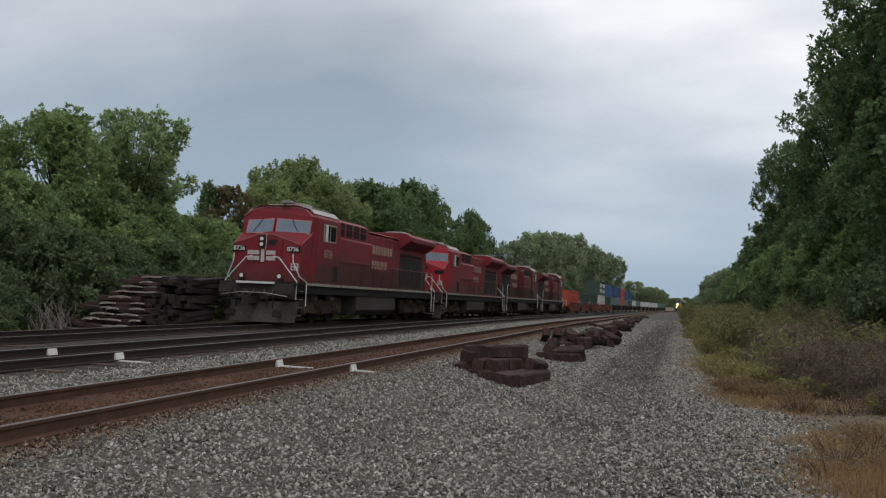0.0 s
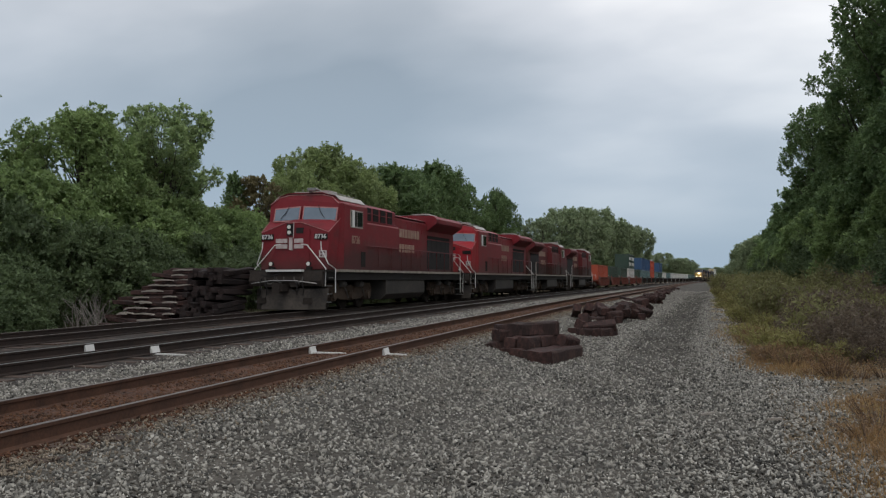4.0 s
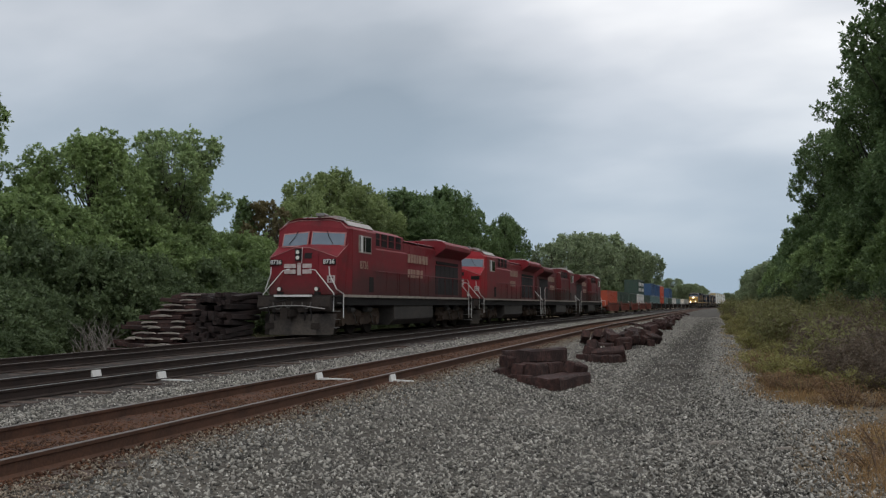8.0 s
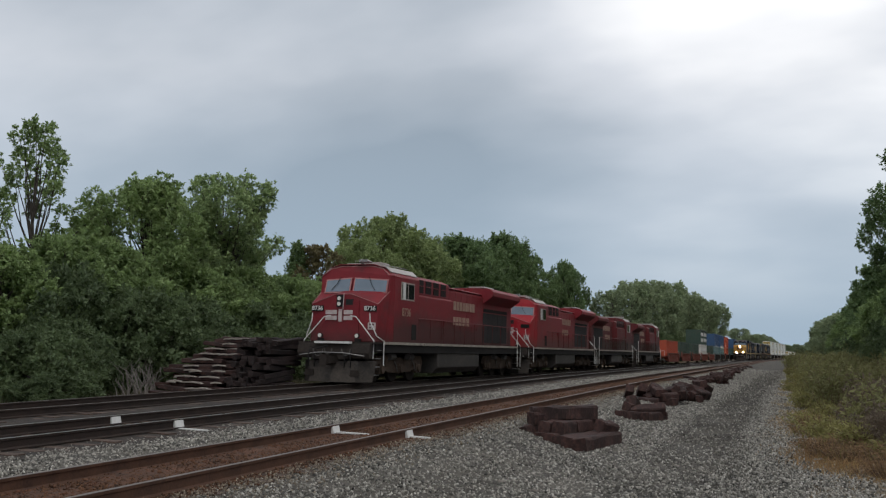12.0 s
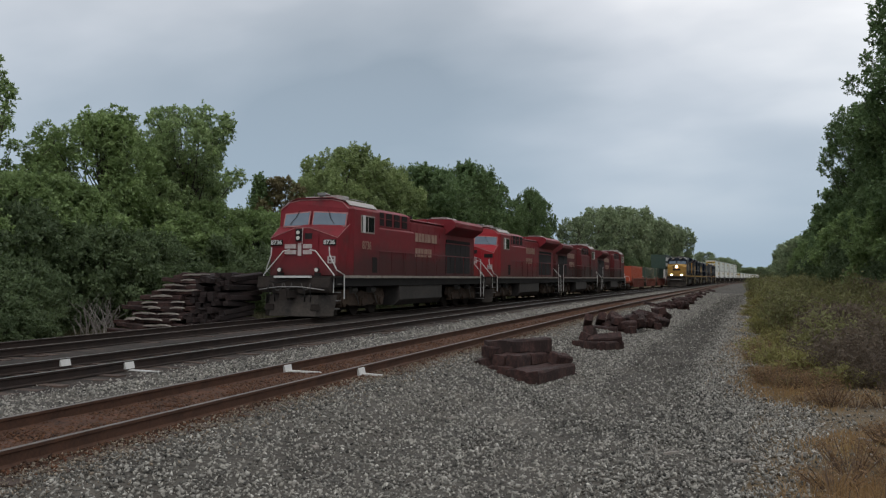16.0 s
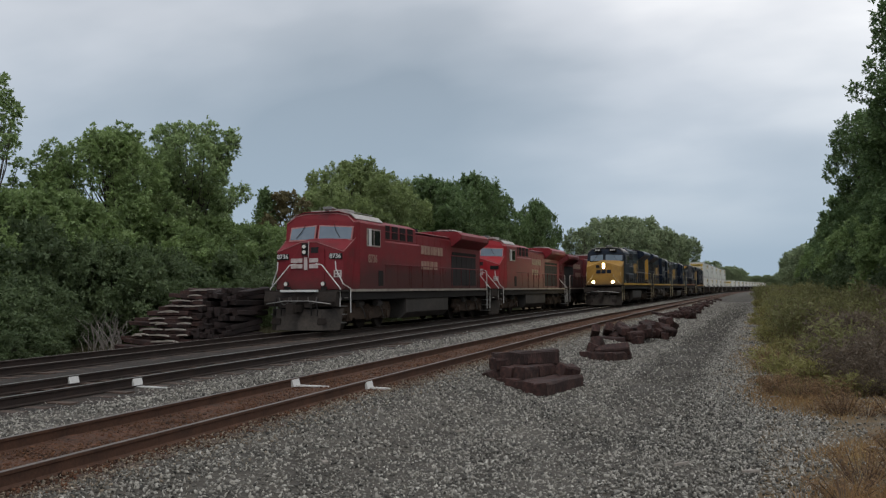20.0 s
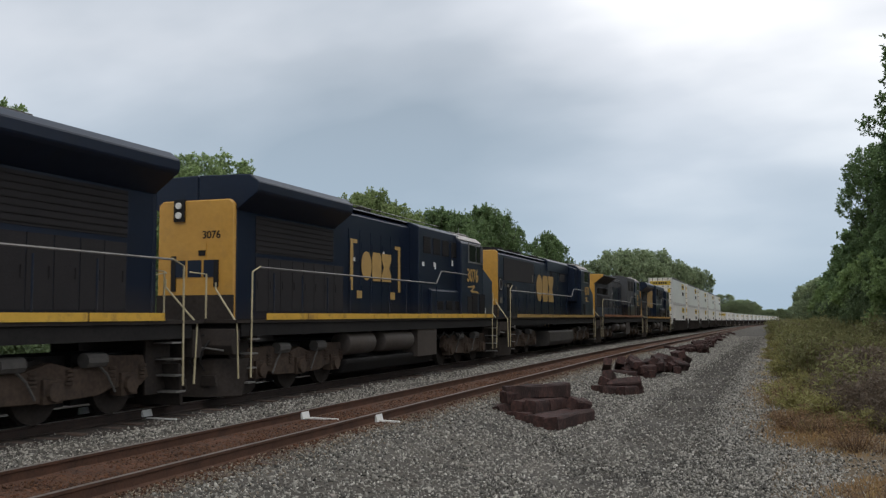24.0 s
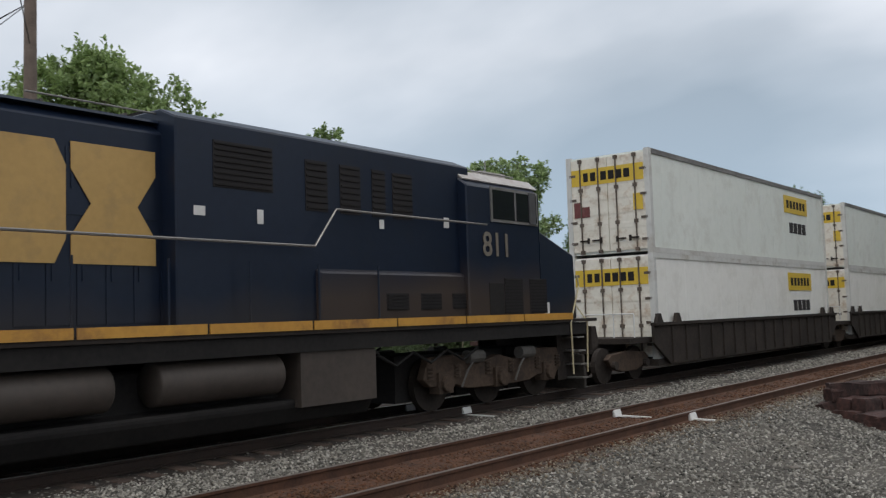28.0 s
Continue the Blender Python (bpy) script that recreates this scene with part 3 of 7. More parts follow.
M_FINES = mat("rusty ballast fines", (0.016, 0.008, 0.005), (0.125, 0.052, 0.024), 0.95, 0, 2.6, 30, 1.0, (0.20, 0.075, 0.03), 0.6)
# dark dirt, deepened further for the shade under the trains
M_OILSHADE = mat("oil-dark ballast fines", (0.010, 0.0075, 0.006), (0.050, 0.036, 0.027), 0.95, 0, 1.6, 24, 1.0, (0.11, 0.075, 0.055), 0.35)
track_dirt()
TRACKS = [
    rail_track(X1, "track_near", "near railway track with rust-brown rails on worn wooden ties", M_RAILDULL),
    rail_track(X2, "track_middle", "middle railway track with dark rails and polished heads", M_RAILTOP),
    rail_track(X3, "track_far", "far railway track with dark rails under a standing train", M_RAILDULL),
]


def paint_marks():
    """White paint on the rail webs and tie ends, in one line across the tracks."""
    for xc, y, parent in ((X1, 16.6, TRACKS[0]), (X2, 16.0, TRACKS[1])):
        for s in (-1, 1):
            xr = s * 0.7525
            bm = B()
            prism(bm, [(xr + 0.040, -0.02), (xr + 0.075, -0.15), (xr + 0.02, -0.155), (xr + 0.016, -0.04)], "y", y - 0.13, y + 0.14)
            part("paint_patch", bm, M_WHITE, parent, "white paint patch on the rail web")
            far_ = 0.46 if s == 1 and xc == X1 else 0.74
            if not (s == -1 and xc == X2):
                bm = B()
                prism(bm, [(xr + 0.05, y - 0.05), (xr + far_, y - 0.08), (xr + far_ + 0.01, y - 0.02), (xr + 0.06, y + 0.07)], "z", *((-0.188, -0.168) if xc == X2 else (-0.152, -0.125)))
                part("paint_stripe", bm, M_WHITE, parent, "white paint stripe along a tie")


paint_marks()

# ---- locomotives ----


def wheelset_truck(parent, yc, base=1.88, axles=3):
    """A three-axle truck: side frames, springs, journal boxes, wheels."""
    bm = B()
    for s in (-1, 1):
        x0, x1 = sorted((s * 0.98, s * 1.16))
        half = base * (axles - 1) / 2
        pts = [(yc - half - 0.62, 0.66), (yc - half - 0.45, 1.06), (yc - half + 0.5, 1.08), (yc - 0.6, 0.88), (yc, 1.02), (yc + 0.6, 0.88), (yc + half - 0.5, 1.08), (yc + half + 0.45, 1.06), (yc + half + 0.62, 0.66), (yc + half + 0.4, 0.50), (yc + half - 0.4, 0.50), (yc + half - 0.75, 0.40), (yc + 0.5, 0.38), (yc - 0.5, 0.38), (yc - half + 0.75, 0.40), (yc - half + 0.4, 0.50), (yc - half - 0.4, 0.50)]
        prism(bm, pts, "x", x0, x1)
    truck = part("truck_frame", bm, M_TRUCK, parent, "dusty cast truck side frames", 0.015)
    for k in range(axles):
        ya = yc + base * (k - (axles - 1) / 2)
        bm = B()
        for s in (-1, 1):
            tube(bm, (s * 0.70, ya, 0.53), (s * 0.84, ya, 0.53), 0.53, 22)
        tube(bm, (-0.75, ya, 0.53), (0.75, ya, 0.53), 0.11, 8)
        part("wheelset", bm, M_GRIME, truck, "steel wheels on an axle")
        bm = B()
        box(bm, -0.66, 0.66, ya - 0.86, ya + 0.86, 0.22, 1.10)
        part("traction_motor", bm, M_BLACK, truck, "", 0.05)
        for s in (-1, 1):
            bm = B()
            tube(bm, (s * 1.15, ya, 0.55), (s * 1.30, ya, 0.55), 0.17, 10)
            box(bm, *sorted((s * 0.97, s * 1.22)), ya - 0.22, ya + 0.22, 0.36, 0.76)
            part("journal_box", bm, M_TRUCK, truck, bevel=0.01)
            for dy in (-0.42, 0.42):
                bm = B()
                tube(bm, (s * 1.12, ya + dy, 0.62), (s * 1.12, ya + dy, 0.92), 0.05, 6)
                for z in range(4):
                    tube(bm, (s * 1.12, ya + dy, 0.64 + 0.07 * z), (s * 1.12, ya + dy, 0.68 + 0.07 * z), 0.11, 8)
                part("spring", bm, M_TRUCK, truck, "coil spring")
    for s in (-1, 1):
        for dy in (-base / 2, base / 2):
            bm = B()
            tube(bm, (s * 1.2, yc + dy - 0.25, 1.02), (s * 1.2, yc + dy + 0.25, 1.02), 0.13, 10)
            bent(bm, [(s * 1.24, yc + dy, 1.0), (s * 1.26, yc + dy + 0.3, 0.75), (s * 1.26, yc + dy + 0.5, 0.45)], 0.022)
            part("brake_cylinder", bm, M_TANK, truck)


def louvre(parent, x, y0, y1, z0, z1, slats, mat_=None, name="louvre"):
    """A sunk vent with slats on a side wall at x."""
    s = 1 if x > 0 else -1
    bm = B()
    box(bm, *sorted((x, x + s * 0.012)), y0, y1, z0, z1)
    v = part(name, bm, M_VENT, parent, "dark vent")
    bm = B()
    for k in range(slats):
        z = z0 + (k + 0.5) * (z1 - z0) / slats
        box(bm, *sorted((x + s * 0.012, x + s * 0.03)), y0 + 0.02, y1 - 0.02, z - 0.012, z + 0.012)
    part("slat", bm, mat_ or M_BLACK, v)
    return v


def handrail(parent, pts, r, material, name="handrail"):
    bm = B()
    bent(bm, pts, r)
    return part(name, bm, material, parent)


def seam(parent, x, y0, y1, z0, z1, material, doors=4, name="hood_door"):
    """A row of thin access doors on a side wall."""
    s = 1 if x > 0 else -1
    w = (y1 - y0) / doors
    for k in range(doors):
        bm = B()
        box(bm, *sorted((x, x + s * 0.012)), y0 + k * w + 0.012, y0 + (k + 1) * w - 0.012, z0, z1)
        box(bm, *sorted((x + s * 0.008, x + s * 0.028)), y0 + (k + 1) * w - 0.12, y0 + (k + 1) * w - 0.08, (z0 + z1) / 2 - 0.1, (z0 + z1) / 2 + 0.1)
        part(name, bm, material, parent)


def mark_shapes(parent, s, x, y, z, half, tall, material, brackets=False):
    """The painted emblem on a side wall as three plain shapes, with side bars; y is its middle."""
    xs = sorted((x, x + s * 0.012))

    def put(name, outline, label="plain painted shape"):
        bm = B()
        prism(bm, outline, "x", *xs)
        return part(name, bm, material, parent, label)

    def bar(y0, y1, z0, z1):
        put("emblem_bar", [(y0, z0), (y1, z0), (y1, z1), (y0, z1)])
    w = half * (0.62 if brackets else 1.0)
    u, h = w * 0.33, tall / 2
    # on either wall the shapes follow in the same order for one who looks at it
    for k in (-1, 0, 1):
        c = y + s * k * w * 0.68
        if k == -1:
            put("emblem_disc", [(c + u * math.cos(2 * math.pi * i / 16), z + h * math.sin(2 * math.pi * i / 16)) for i in range(16)], "plain painted disc")
        elif k == 0:
            put("emblem_slab", [(c - u * 0.7, z + h), (c + u * 0.7, z + h), (c + u * 0.95, z + h * 0.6), (c + u * 0.95, z - h * 0.6), (c + u * 0.7, z - h), (c - u * 0.7, z - h), (c - u * 0.95, z - h * 0.6), (c - u * 0.95, z + h * 0.6)])
        else:
            put("emblem_waist", [(c - u, z + h), (c + u, z + h), (c + u, z + h * 0.55), (c + u * 0.55, z), (c + u, z - h * 0.55), (c + u, z - h), (c - u, z - h), (c - u, z - h * 0.55), (c - u * 0.55, z), (c - u, z + h * 0.55)], "plain painted waisted block")
    if brackets:
        for k in (-1, 1):
            bar(y + k * half - 0.09, y + k * half + 0.09, z - tall * 0.85, z + tall * 0.85)
            bar(*sorted((y + k * (half - 0.35), y + k * (half - 0.1))), z + tall * 0.72, z + tall * 0.85)
            bar(*sorted((y + k * (half - 0.7), y + k * (half - 0.35))), z - tall * 1.12, z - tall * 0.86)


def bars_row(parent, s, x, y, z, widths, h, material, name="lettering_bar"):
    """Lettering that becomes plain bars."""
    at = y - s * sum(widths) / 2 * 1.0
    for w in widths:
        bm = B()
        box(bm, *sorted((x, x + s * 0.008)), *sorted((at + s * 0.04, at + s * (w - 0.04))), z - h / 2, z + h / 2)
        part(name, bm, material, parent, "faded lettering as a plain bar")
        at += s * w


M_FUEL = mat("grimy fuel tank paint", (0.026, 0.022, 0.019), (0.058, 0.050, 0.043), 0.75, 0, 0.7, 10, 0.1, (0.085, 0.07, 0.058), 0.5)
M_PLOW = mat("dusty plow steel", (0.022, 0.018, 0.015), (0.085, 0.068, 0.055), 0.85, 0, 1.4, 12, 0.15, (0.03, 0.026, 0.022), 0.6)


M_PALERAIL = mat("pale yellow rail paint", (0.40, 0.33, 0.18), (0.55, 0.47, 0.30), 0.6, 0, 1.5, 12, 0.03, (0.2, 0.15, 0.1), 0.5)
# pale edges: wear, plus the light caught on the nose creases
M_EDGE = mat("paint worn pale at the edge", (0.30, 0.11, 0.11), (0.42, 0.20, 0.19), 0.6, 0, 1.5, 12, 0.03)


def locomotive(name, m, label, body, look_, number="", deck_trim=None, wings=True, lit=False, nose=None, emd=False, L=22.3, end_paint=None, cab_paint=None, box_end=9.5, hood_top=None, emblem=(12.2, 1.75, 0.85), rise=0.0):
    """A wide-nosed six-axle diesel. Local y runs back from the front coupler face, z from the rail head."""
    T = thing(name, m, label, "locomotive", "locomotives")
    nose = nose or body
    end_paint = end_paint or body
    cab_paint = cab_paint or body
    deck_trim = deck_trim or M_CREAM
    yb = L - (1.15 if not emd else 0.72)
    # frame, deck
    bm = B()
    box(bm, -1.5, 1.5, 1.2, L - 1.0, 1.18 if look_ == "cp" else 1.34, 1.50 if look_ == "cp" else 1.61 + rise)
    part("frame", bm, M_BLACK, T, "black steel underframe", 0.02)
    bm = B()
    box(bm, -1.55, 1.55, 0.75, L - 0.75, 1.50, 1.57)
    part("walkway", bm, M_GRIME, T, "", 0.01)
    n = 9
    for s in (-1, 1):
        for k in range(n):
            y0, y1 = 1.9 + k * (L - 3.8) / n, 1.9 + (k + 1) * (L - 3.8) / n - 0.05
            bm = B()
            box(bm, *sorted((s * 1.552, s * 1.575)), y0, y1, 1.565 if look_ == "csx" else 1.50, 1.71 if look_ == "csx" else 1.60)
            part("sill_stripe", bm, deck_trim, T, "painted sill stripe")
    # long hood
    hw, top = (1.0, 4.24 if look_ == 'cp' else 4.68) if not emd else (0.93, 4.50)
    top = hood_top or top
    y_h = 5.2
    wt = 0.36 if look_ == "cp" else 0.15
    ct = 0.54 if number == "58" else 0.22 if look_ == "cp" or number == "811" else 0.04
    bm = B()
    prism(bm, [(-hw, 1.57), (hw, 1.57), (hw, top - 0.16), (hw - 0.22, top), (-hw + 0.22, top), (-hw, top - 0.16)], "y", y_h, yb - 0.42)
    hood = part("long_hood", bm, body, T, "", 0.02)
    bm = B()
    ez = top - (0.42 if number != "811" else 0.62) if wings else top
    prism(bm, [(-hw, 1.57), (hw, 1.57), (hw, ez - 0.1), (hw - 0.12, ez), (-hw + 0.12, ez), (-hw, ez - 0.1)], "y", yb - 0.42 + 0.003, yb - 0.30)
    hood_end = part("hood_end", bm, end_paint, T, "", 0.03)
    bm = B()
    prism(bm, [(-hw + 0.05, top), (-hw + 0.1, top + 0.05), (hw - 0.1, top + 0.05), (hw - 0.05, top)], "y", y_h + 0.1, yb - 0.6)
    part("hood_roof", bm, body, hood)
    # cabinet behind the cab, wider than the hood
    ce = box_end if not emd else 6.6
    bm = B()
    if look_ == "cp":
        prism(bm, [(-1.45, 1.575), (1.45, 1.575), (1.45, 3.58), (1.36, 3.64), (-1.36, 3.64), (-1.45, 3.58)], "y", 5.4, ce + 0.25)
    else:
        prism(bm, [(-1.44, 1.575), (1.44, 1.575), (1.44, 2.50), (1.34, 2.56), (-1.34, 2.56), (-1.44, 2.50)], "y", 5.4, ce - 0.9 if number != "811" else 9.7) if number != "58" else prism(bm, [(-1.5, 1.575), (1.5, 1.575), (1.5, 2.50), (1.47, 2.53), (-1.47, 2.53), (-1.5, 2.50)], "y", 5.4, ce)
    part("lower_cabinet", bm, cab_paint, T, "", 0.025)
    bm = B()
    cw = 1.33 if number != "58" else 1.47
    zc = 2.5 if look_ == "cp" or emd else 1.58
    prism(bm, [(-cw, zc), (cw, zc), (cw, top + ct - 0.16), (hw - 0.05, top + ct), (-hw + 0.05, top + ct), (-cw, top + ct - 0.16)], "y", 5.4, ce)
    cabi = part("equipment_cabinet", bm, body, T, "", 0.025)
    for s in (-1, 1):
        for y0, y1, z0, z1 in ((10.6, 11.75, 3.72, 4.42), (9.4, 9.9, 3.5, 4.34), (8.6, 9.1, 3.5, 4.34), (7.95, 8.3, 3.5, 4.34), (7.2, 7.75, 3.5, 4.34)) if number == "811" else ():
            louvre(cabi, s * cw, y0, y1, z0, z1, 8)
        if number == "58":
            for k in range(2):
                louvre(cabi, s * cw, 6.5 + k * 1.45, 7.65 + k * 1.45, 3.62, 4.36, 5)
            bm = B()
            prism(bm, [(5.38, 2.55), (6.75, 2.55), (6.1, top - 0.2), (5.38, top - 0.2)], "x", *sorted((s * (cw - 0.03), s * (cw + 0.006))))
            part("blue_panel", bm, M_NAVY, cabi, "blue paint with a slanting edge")
            bm = B()
            box(bm, *sorted((s * cw, s * (cw + 0.10))), 5.5, 5.95, 3.30, 3.52)
            part("side_lamp_box", bm, M_STEEL, cabi, "", 0.02)
        for k in range(4 if not emd and number not in ("811", "58") else 0):
            louvre(cabi, s * cw, 5.65 + k * (ce - 5.8) / 4, 5.65 + (k + 0.72) * (ce - 5.8) / 4, 3.72, 4.28, 6)
        if look_ == "cp":
            for z in (3.70, 4.02):
                handrail(cabi, [(s * (cw + 0.06), 5.5, z), (s * (cw + 0.06), ce - 0.1, z)], 0.014, body, "grille_bar")
            for k in range(3):
                bm = B()
                box(bm, *sorted((s * 1.45, s * 1.463)), 5.55 + k * (ce - 5.3) / 3, 5.5 + (k + 0.96) * (ce - 5.3) / 3, 1.75, 2.62)
                part("cabinet_door", bm, body, cabi)
        for k in range(3 if look_ != "cp" else 0):
            louvre(cabi, s * 1.44, 5.6 + k * 0.95, 6.2 + k * 0.95, 1.85, 2.15, 5) if not emd else None
    for s in (-1, 1):
        seam(hood, s * hw, ce - 0.8, L * 0.66, 1.75, 3.1, body, 7)
        seam(hood, s * hw, ce + 0.1, L * 0.66, 3.2, 4.1, body, 6)
        if look_ != "cp":
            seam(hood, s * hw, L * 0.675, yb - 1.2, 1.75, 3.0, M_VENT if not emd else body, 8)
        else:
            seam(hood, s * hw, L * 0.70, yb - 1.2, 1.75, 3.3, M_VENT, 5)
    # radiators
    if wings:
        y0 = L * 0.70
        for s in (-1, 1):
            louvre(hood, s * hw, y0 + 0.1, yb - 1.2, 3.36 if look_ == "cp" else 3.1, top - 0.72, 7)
        for s in (-1, 1):
            bm = B()
            deep = 0.30 if body is M_GREY else 0.2 if look_ == "cp" else 0.0
            prism(bm, [(s * (hw - 0.1), top - 0.68 + deep), (s * hw, top - 0.68 + deep), (s * 1.50, top - 0.32 + deep), (s * 1.56, top - 0.26 + deep), (s * 1.56, top + max(wt - 0.20, deep - 0.2)), (s * 1.34, top + wt - 0.03), (s * 0.02, top + wt), (s * 0.02, top - 0.68)], "y", y0, yb - 0.38)
            w = part("radiator_wing", bm, body, T, "flared radiator wing", 0.02)
            if body is M_GREY:
                bm = B()
                prism(bm, [(s * (hw - 0.1), top - 0.46), (s * hw, top - 0.46), (s * 1.52, top - 0.06), (s * 1.58, top - 0.04), (s * 1.58, top + wt - 0.03), (s * 1.36, top + wt - 0.01), (s * 0.01, top + wt + 0.02), (s * 0.01, top - 0.72)], "y", yb - 0.44, yb - 0.33)
                part("wing_end", bm, end_paint, w, "yellow wing end", 0.02)
        bm = B()
        prism(bm, [(-0.8, top + wt - 0.005), (0.8, top + wt - 0.005), (0.7, top + wt + 0.05), (-0.7, top + wt + 0.05)], "y", y0 + 0.4, yb - 0.9)
        part("radiator_top", bm, M_TANK, T, "", 0.01)
        bm = B()
        prism(bm, [(0.1, top + wt + 0.04), (0.98, top + wt + 0.04), (0.95, top + wt + 0.10), (0.1, top + wt + 0.10)], "y", y0 + 0.3, y0 + 2.0)
        part("roof_hatch", bm, M_ROOF if look_ == "cp" else M_TANK, T, "dusty roof hatch")
    else:
        for k in range(3):
            bm = B()
            tube(bm, (0, L * 0.725 + k * 1.6, top), (0, L * 0.725 + k * 1.6, top + 0.22), 0.62, 24)
            part("radiator_fan", bm, M_BLACK, hood)
        for k in range(2):
            bm = B()
            tube(bm, (0, 8.2 + k * 1.6, top), (0, 8.2 + k * 1.6, top + 0.2), 0.55, 24)
            part("brake_fan", bm, M_BLACK, hood)
        for s in (-1, 1):
            bm = B()
            box(bm, *sorted((s * hw, s * (hw + 0.014))), L * 0.665, yb - 1.25, 3.22, 4.22)
            part("radiator_screen", bm, M_VENT, hood, "dark radiator screen")
            for y0, y1, z0, z1, paint in ((yb - 0.98, yb - 0.42, 2.72, 3.30, M_VENT), (yb - 2.55, yb - 1.75, 1.85, 3.12, M_BLACK), (10.6, 11.2, 3.5, 4.0, M_VENT), (7.4, 8.9, 3.55, 4.15, M_VENT)):
                bm = B()
                box(bm, *sorted((s * hw, s * (hw + 0.02))), y0, y1, z0, z1)
                part("side_panel", bm, paint, hood)
            bm = B()
            bent(bm, [(s * (hw + 0.03), yb - 0.70 + 0.24 * math.cos(a), 3.0 + 0.24 * math.sin(a)) for a in np.linspace(0, 2 * math.pi, 13)], 0.02, 5)
            part("blower_ring", bm, M_STEEL, hood)
            for y, z, w_, h_ in ((yb - 1.5, 2.92, 0.16, 0.2), (yb - 2.05, 2.92, 0.42, 0.16), (yb - 2.5, 2.42, 0.34, 0.36), (yb - 3.3, 2.82, 0.14, 0.26), (yb - 4.4, 2.78, 0.14, 0.07), (yb - 4.95, 2.78, 0.14, 0.07), (yb - 5.5, 2.78, 0.14, 0.07), (yb - 6.4, 3.3, 0.16, 0.5), (yb - 6.1, 2.9, 0.12, 0.1), (yb - 0.95, 2.2, 0.5, 0.34), (9.3, 3.1, 0.10, 0.2), (7.2, 2.6, 0.14, 0.2)):
                bm = B()
                box(bm, *sorted((s * (hw + 0.014), s * (hw + 0.028))), y, y + w_ * 0.75, z, z + h_ * 0.7)
                part("notice", bm, M_FADED, hood, "small faded notice plate")
        bm = B()
        prism(bm, [(-hw - 0.06, top - 0.5), (hw + 0.06, top - 0.5), (hw + 0.06, top + 0.04), (hw - 0.1, top + 0.16), (-hw + 0.1, top + 0.16), (-hw - 0.06, top + 0.04)], "y", 6.7, 11.9)
        part("brake_housing", bm, body, hood, "", 0.02)
    bm = B()
    box(bm, -0.35, 0.35, L * 0.52, L * 0.52 + 0.8, top + 0.05, top + 0.30)
    part("exhaust", bm, M_BLACK, T, "", 0.03)
    # cab
    tall = look_ == "csx" and not lit
    ec, er = (4.40, 0.16) if number == "58" else (4.30, 0.06) if tall else (4.22, 0.0)
    ahead, ybk = (0.10, 3.35) if tall else (0.62, 2.5)
    c0, c1 = (3.15, 5.78) if tall else (2.75, 5.38)
    bm = B()
    prism(bm, [(-1.54, 1.575), (1.54, 1.575), (1.54, ec), (1.18, 4.52 + er), (0.7, 4.62 + er), (-0.7, 4.62 + er), (-1.18, 4.52 + er), (-1.54, ec)], "y", c0, c1)
    cab = part("cab", bm, cab_paint, T, "", 0.03)
    bm = B()
    # brow over the windshield: the cab front leans back
    w0 = [(-1.54, 1.575), (1.54, 1.575), (1.54, ec), (1.18, 4.50 + er), (0.7, 4.60 + er), (-0.7, 4.60 + er), (-1.18, 4.50 + er), (-1.54, ec)]
    back = [bm.verts.new((x, c0 - 0.003, z)) for x, z in w0]
    front = [bm.verts.new((x * 0.965, c0 - 0.003 - ahead + max(0.0, z - 3.2) * 0.30, z - (0.03 if z > 4.2 else 0))) for x, z in w0]
    bm.faces.new(back)
    bm.faces.new(front[::-1])
    for i in range(8):
        bm.faces.new((front[i], front[(i + 1) % 8], back[(i + 1) % 8], back[i]))
    bmesh.ops.recalc_face_normals(bm, faces=bm.faces[:])
    part("cab_front", bm, nose if look_ == "cp" else M_NAVY, cab)
    bm = B()
    prism(bm, [(-1.20, 4.515 + er), (-0.7, 4.63 + er), (0.7, 4.63 + er), (1.20, 4.515 + er), (0.72, 4.66 + er), (-0.72, 4.66 + er)], "y", c0 - 0.25, c1 - 0.08)
    part("cab_roof", bm, cab_paint if look_ == "cp" else M_ROOF, cab, "dusty cab roof")
    brow = c0 - 0.003 - ahead + (4.5 + er - 3.2) * 0.30
    bm = B()
    bent(bm, [(-1.46, brow - 0.13, ec - 0.02), (-1.14, brow, 4.47 + er), (-0.68, brow + 0.02, 4.57 + er), (0.68, brow + 0.02, 4.57 + er), (1.14, brow, 4.47 + er), (1.46, brow - 0.13, ec - 0.02)], 0.022, 6)
    part("brow_edge", bm, M_EDGE if look_ == "cp" else M_TANK, cab, "brow edge pale from wear and painted highlight")
    for s in (-1, 1):
        bm = B()
        prism(bm, [(s * 0.72, 4.635 + er), (s * 1.20, 4.535 + er), (s * 1.42, ec + 0.11), (s * 1.44, ec + 0.13), (s * 1.22, 4.56 + er), (s * 0.72, 4.66 + er)], "y", c0 - 0.13, c1 - 0.02)
        part("roof_sheet", bm, M_ROOF, cab, "pale dusty roof sheet")
        handrail(cab, [(s * 1.0, c0 + 0.15, 4.66 + er), (s * 1.0, c1 - 0.18, 4.66 + er)], 0.016, M_STEEL, "roof_grab_rail")
    bm = B()
    tube(bm, (0.0, 3.0, 4.6 + er), (0.0, 3.0, 4.84 + er), 0.07, 10)
    part("beacon", bm, M_TANK, cab, "roof beacon")
    for x, y, w in ((-0.5, 3.6, 0.5), (0.45, 3.2, 0.35)):
        bm = B()
        box(bm, x - w, x + w * 0.7, y, y + 0.9, 4.62, 4.80 if look_ == "cp" else 4.70 + er)
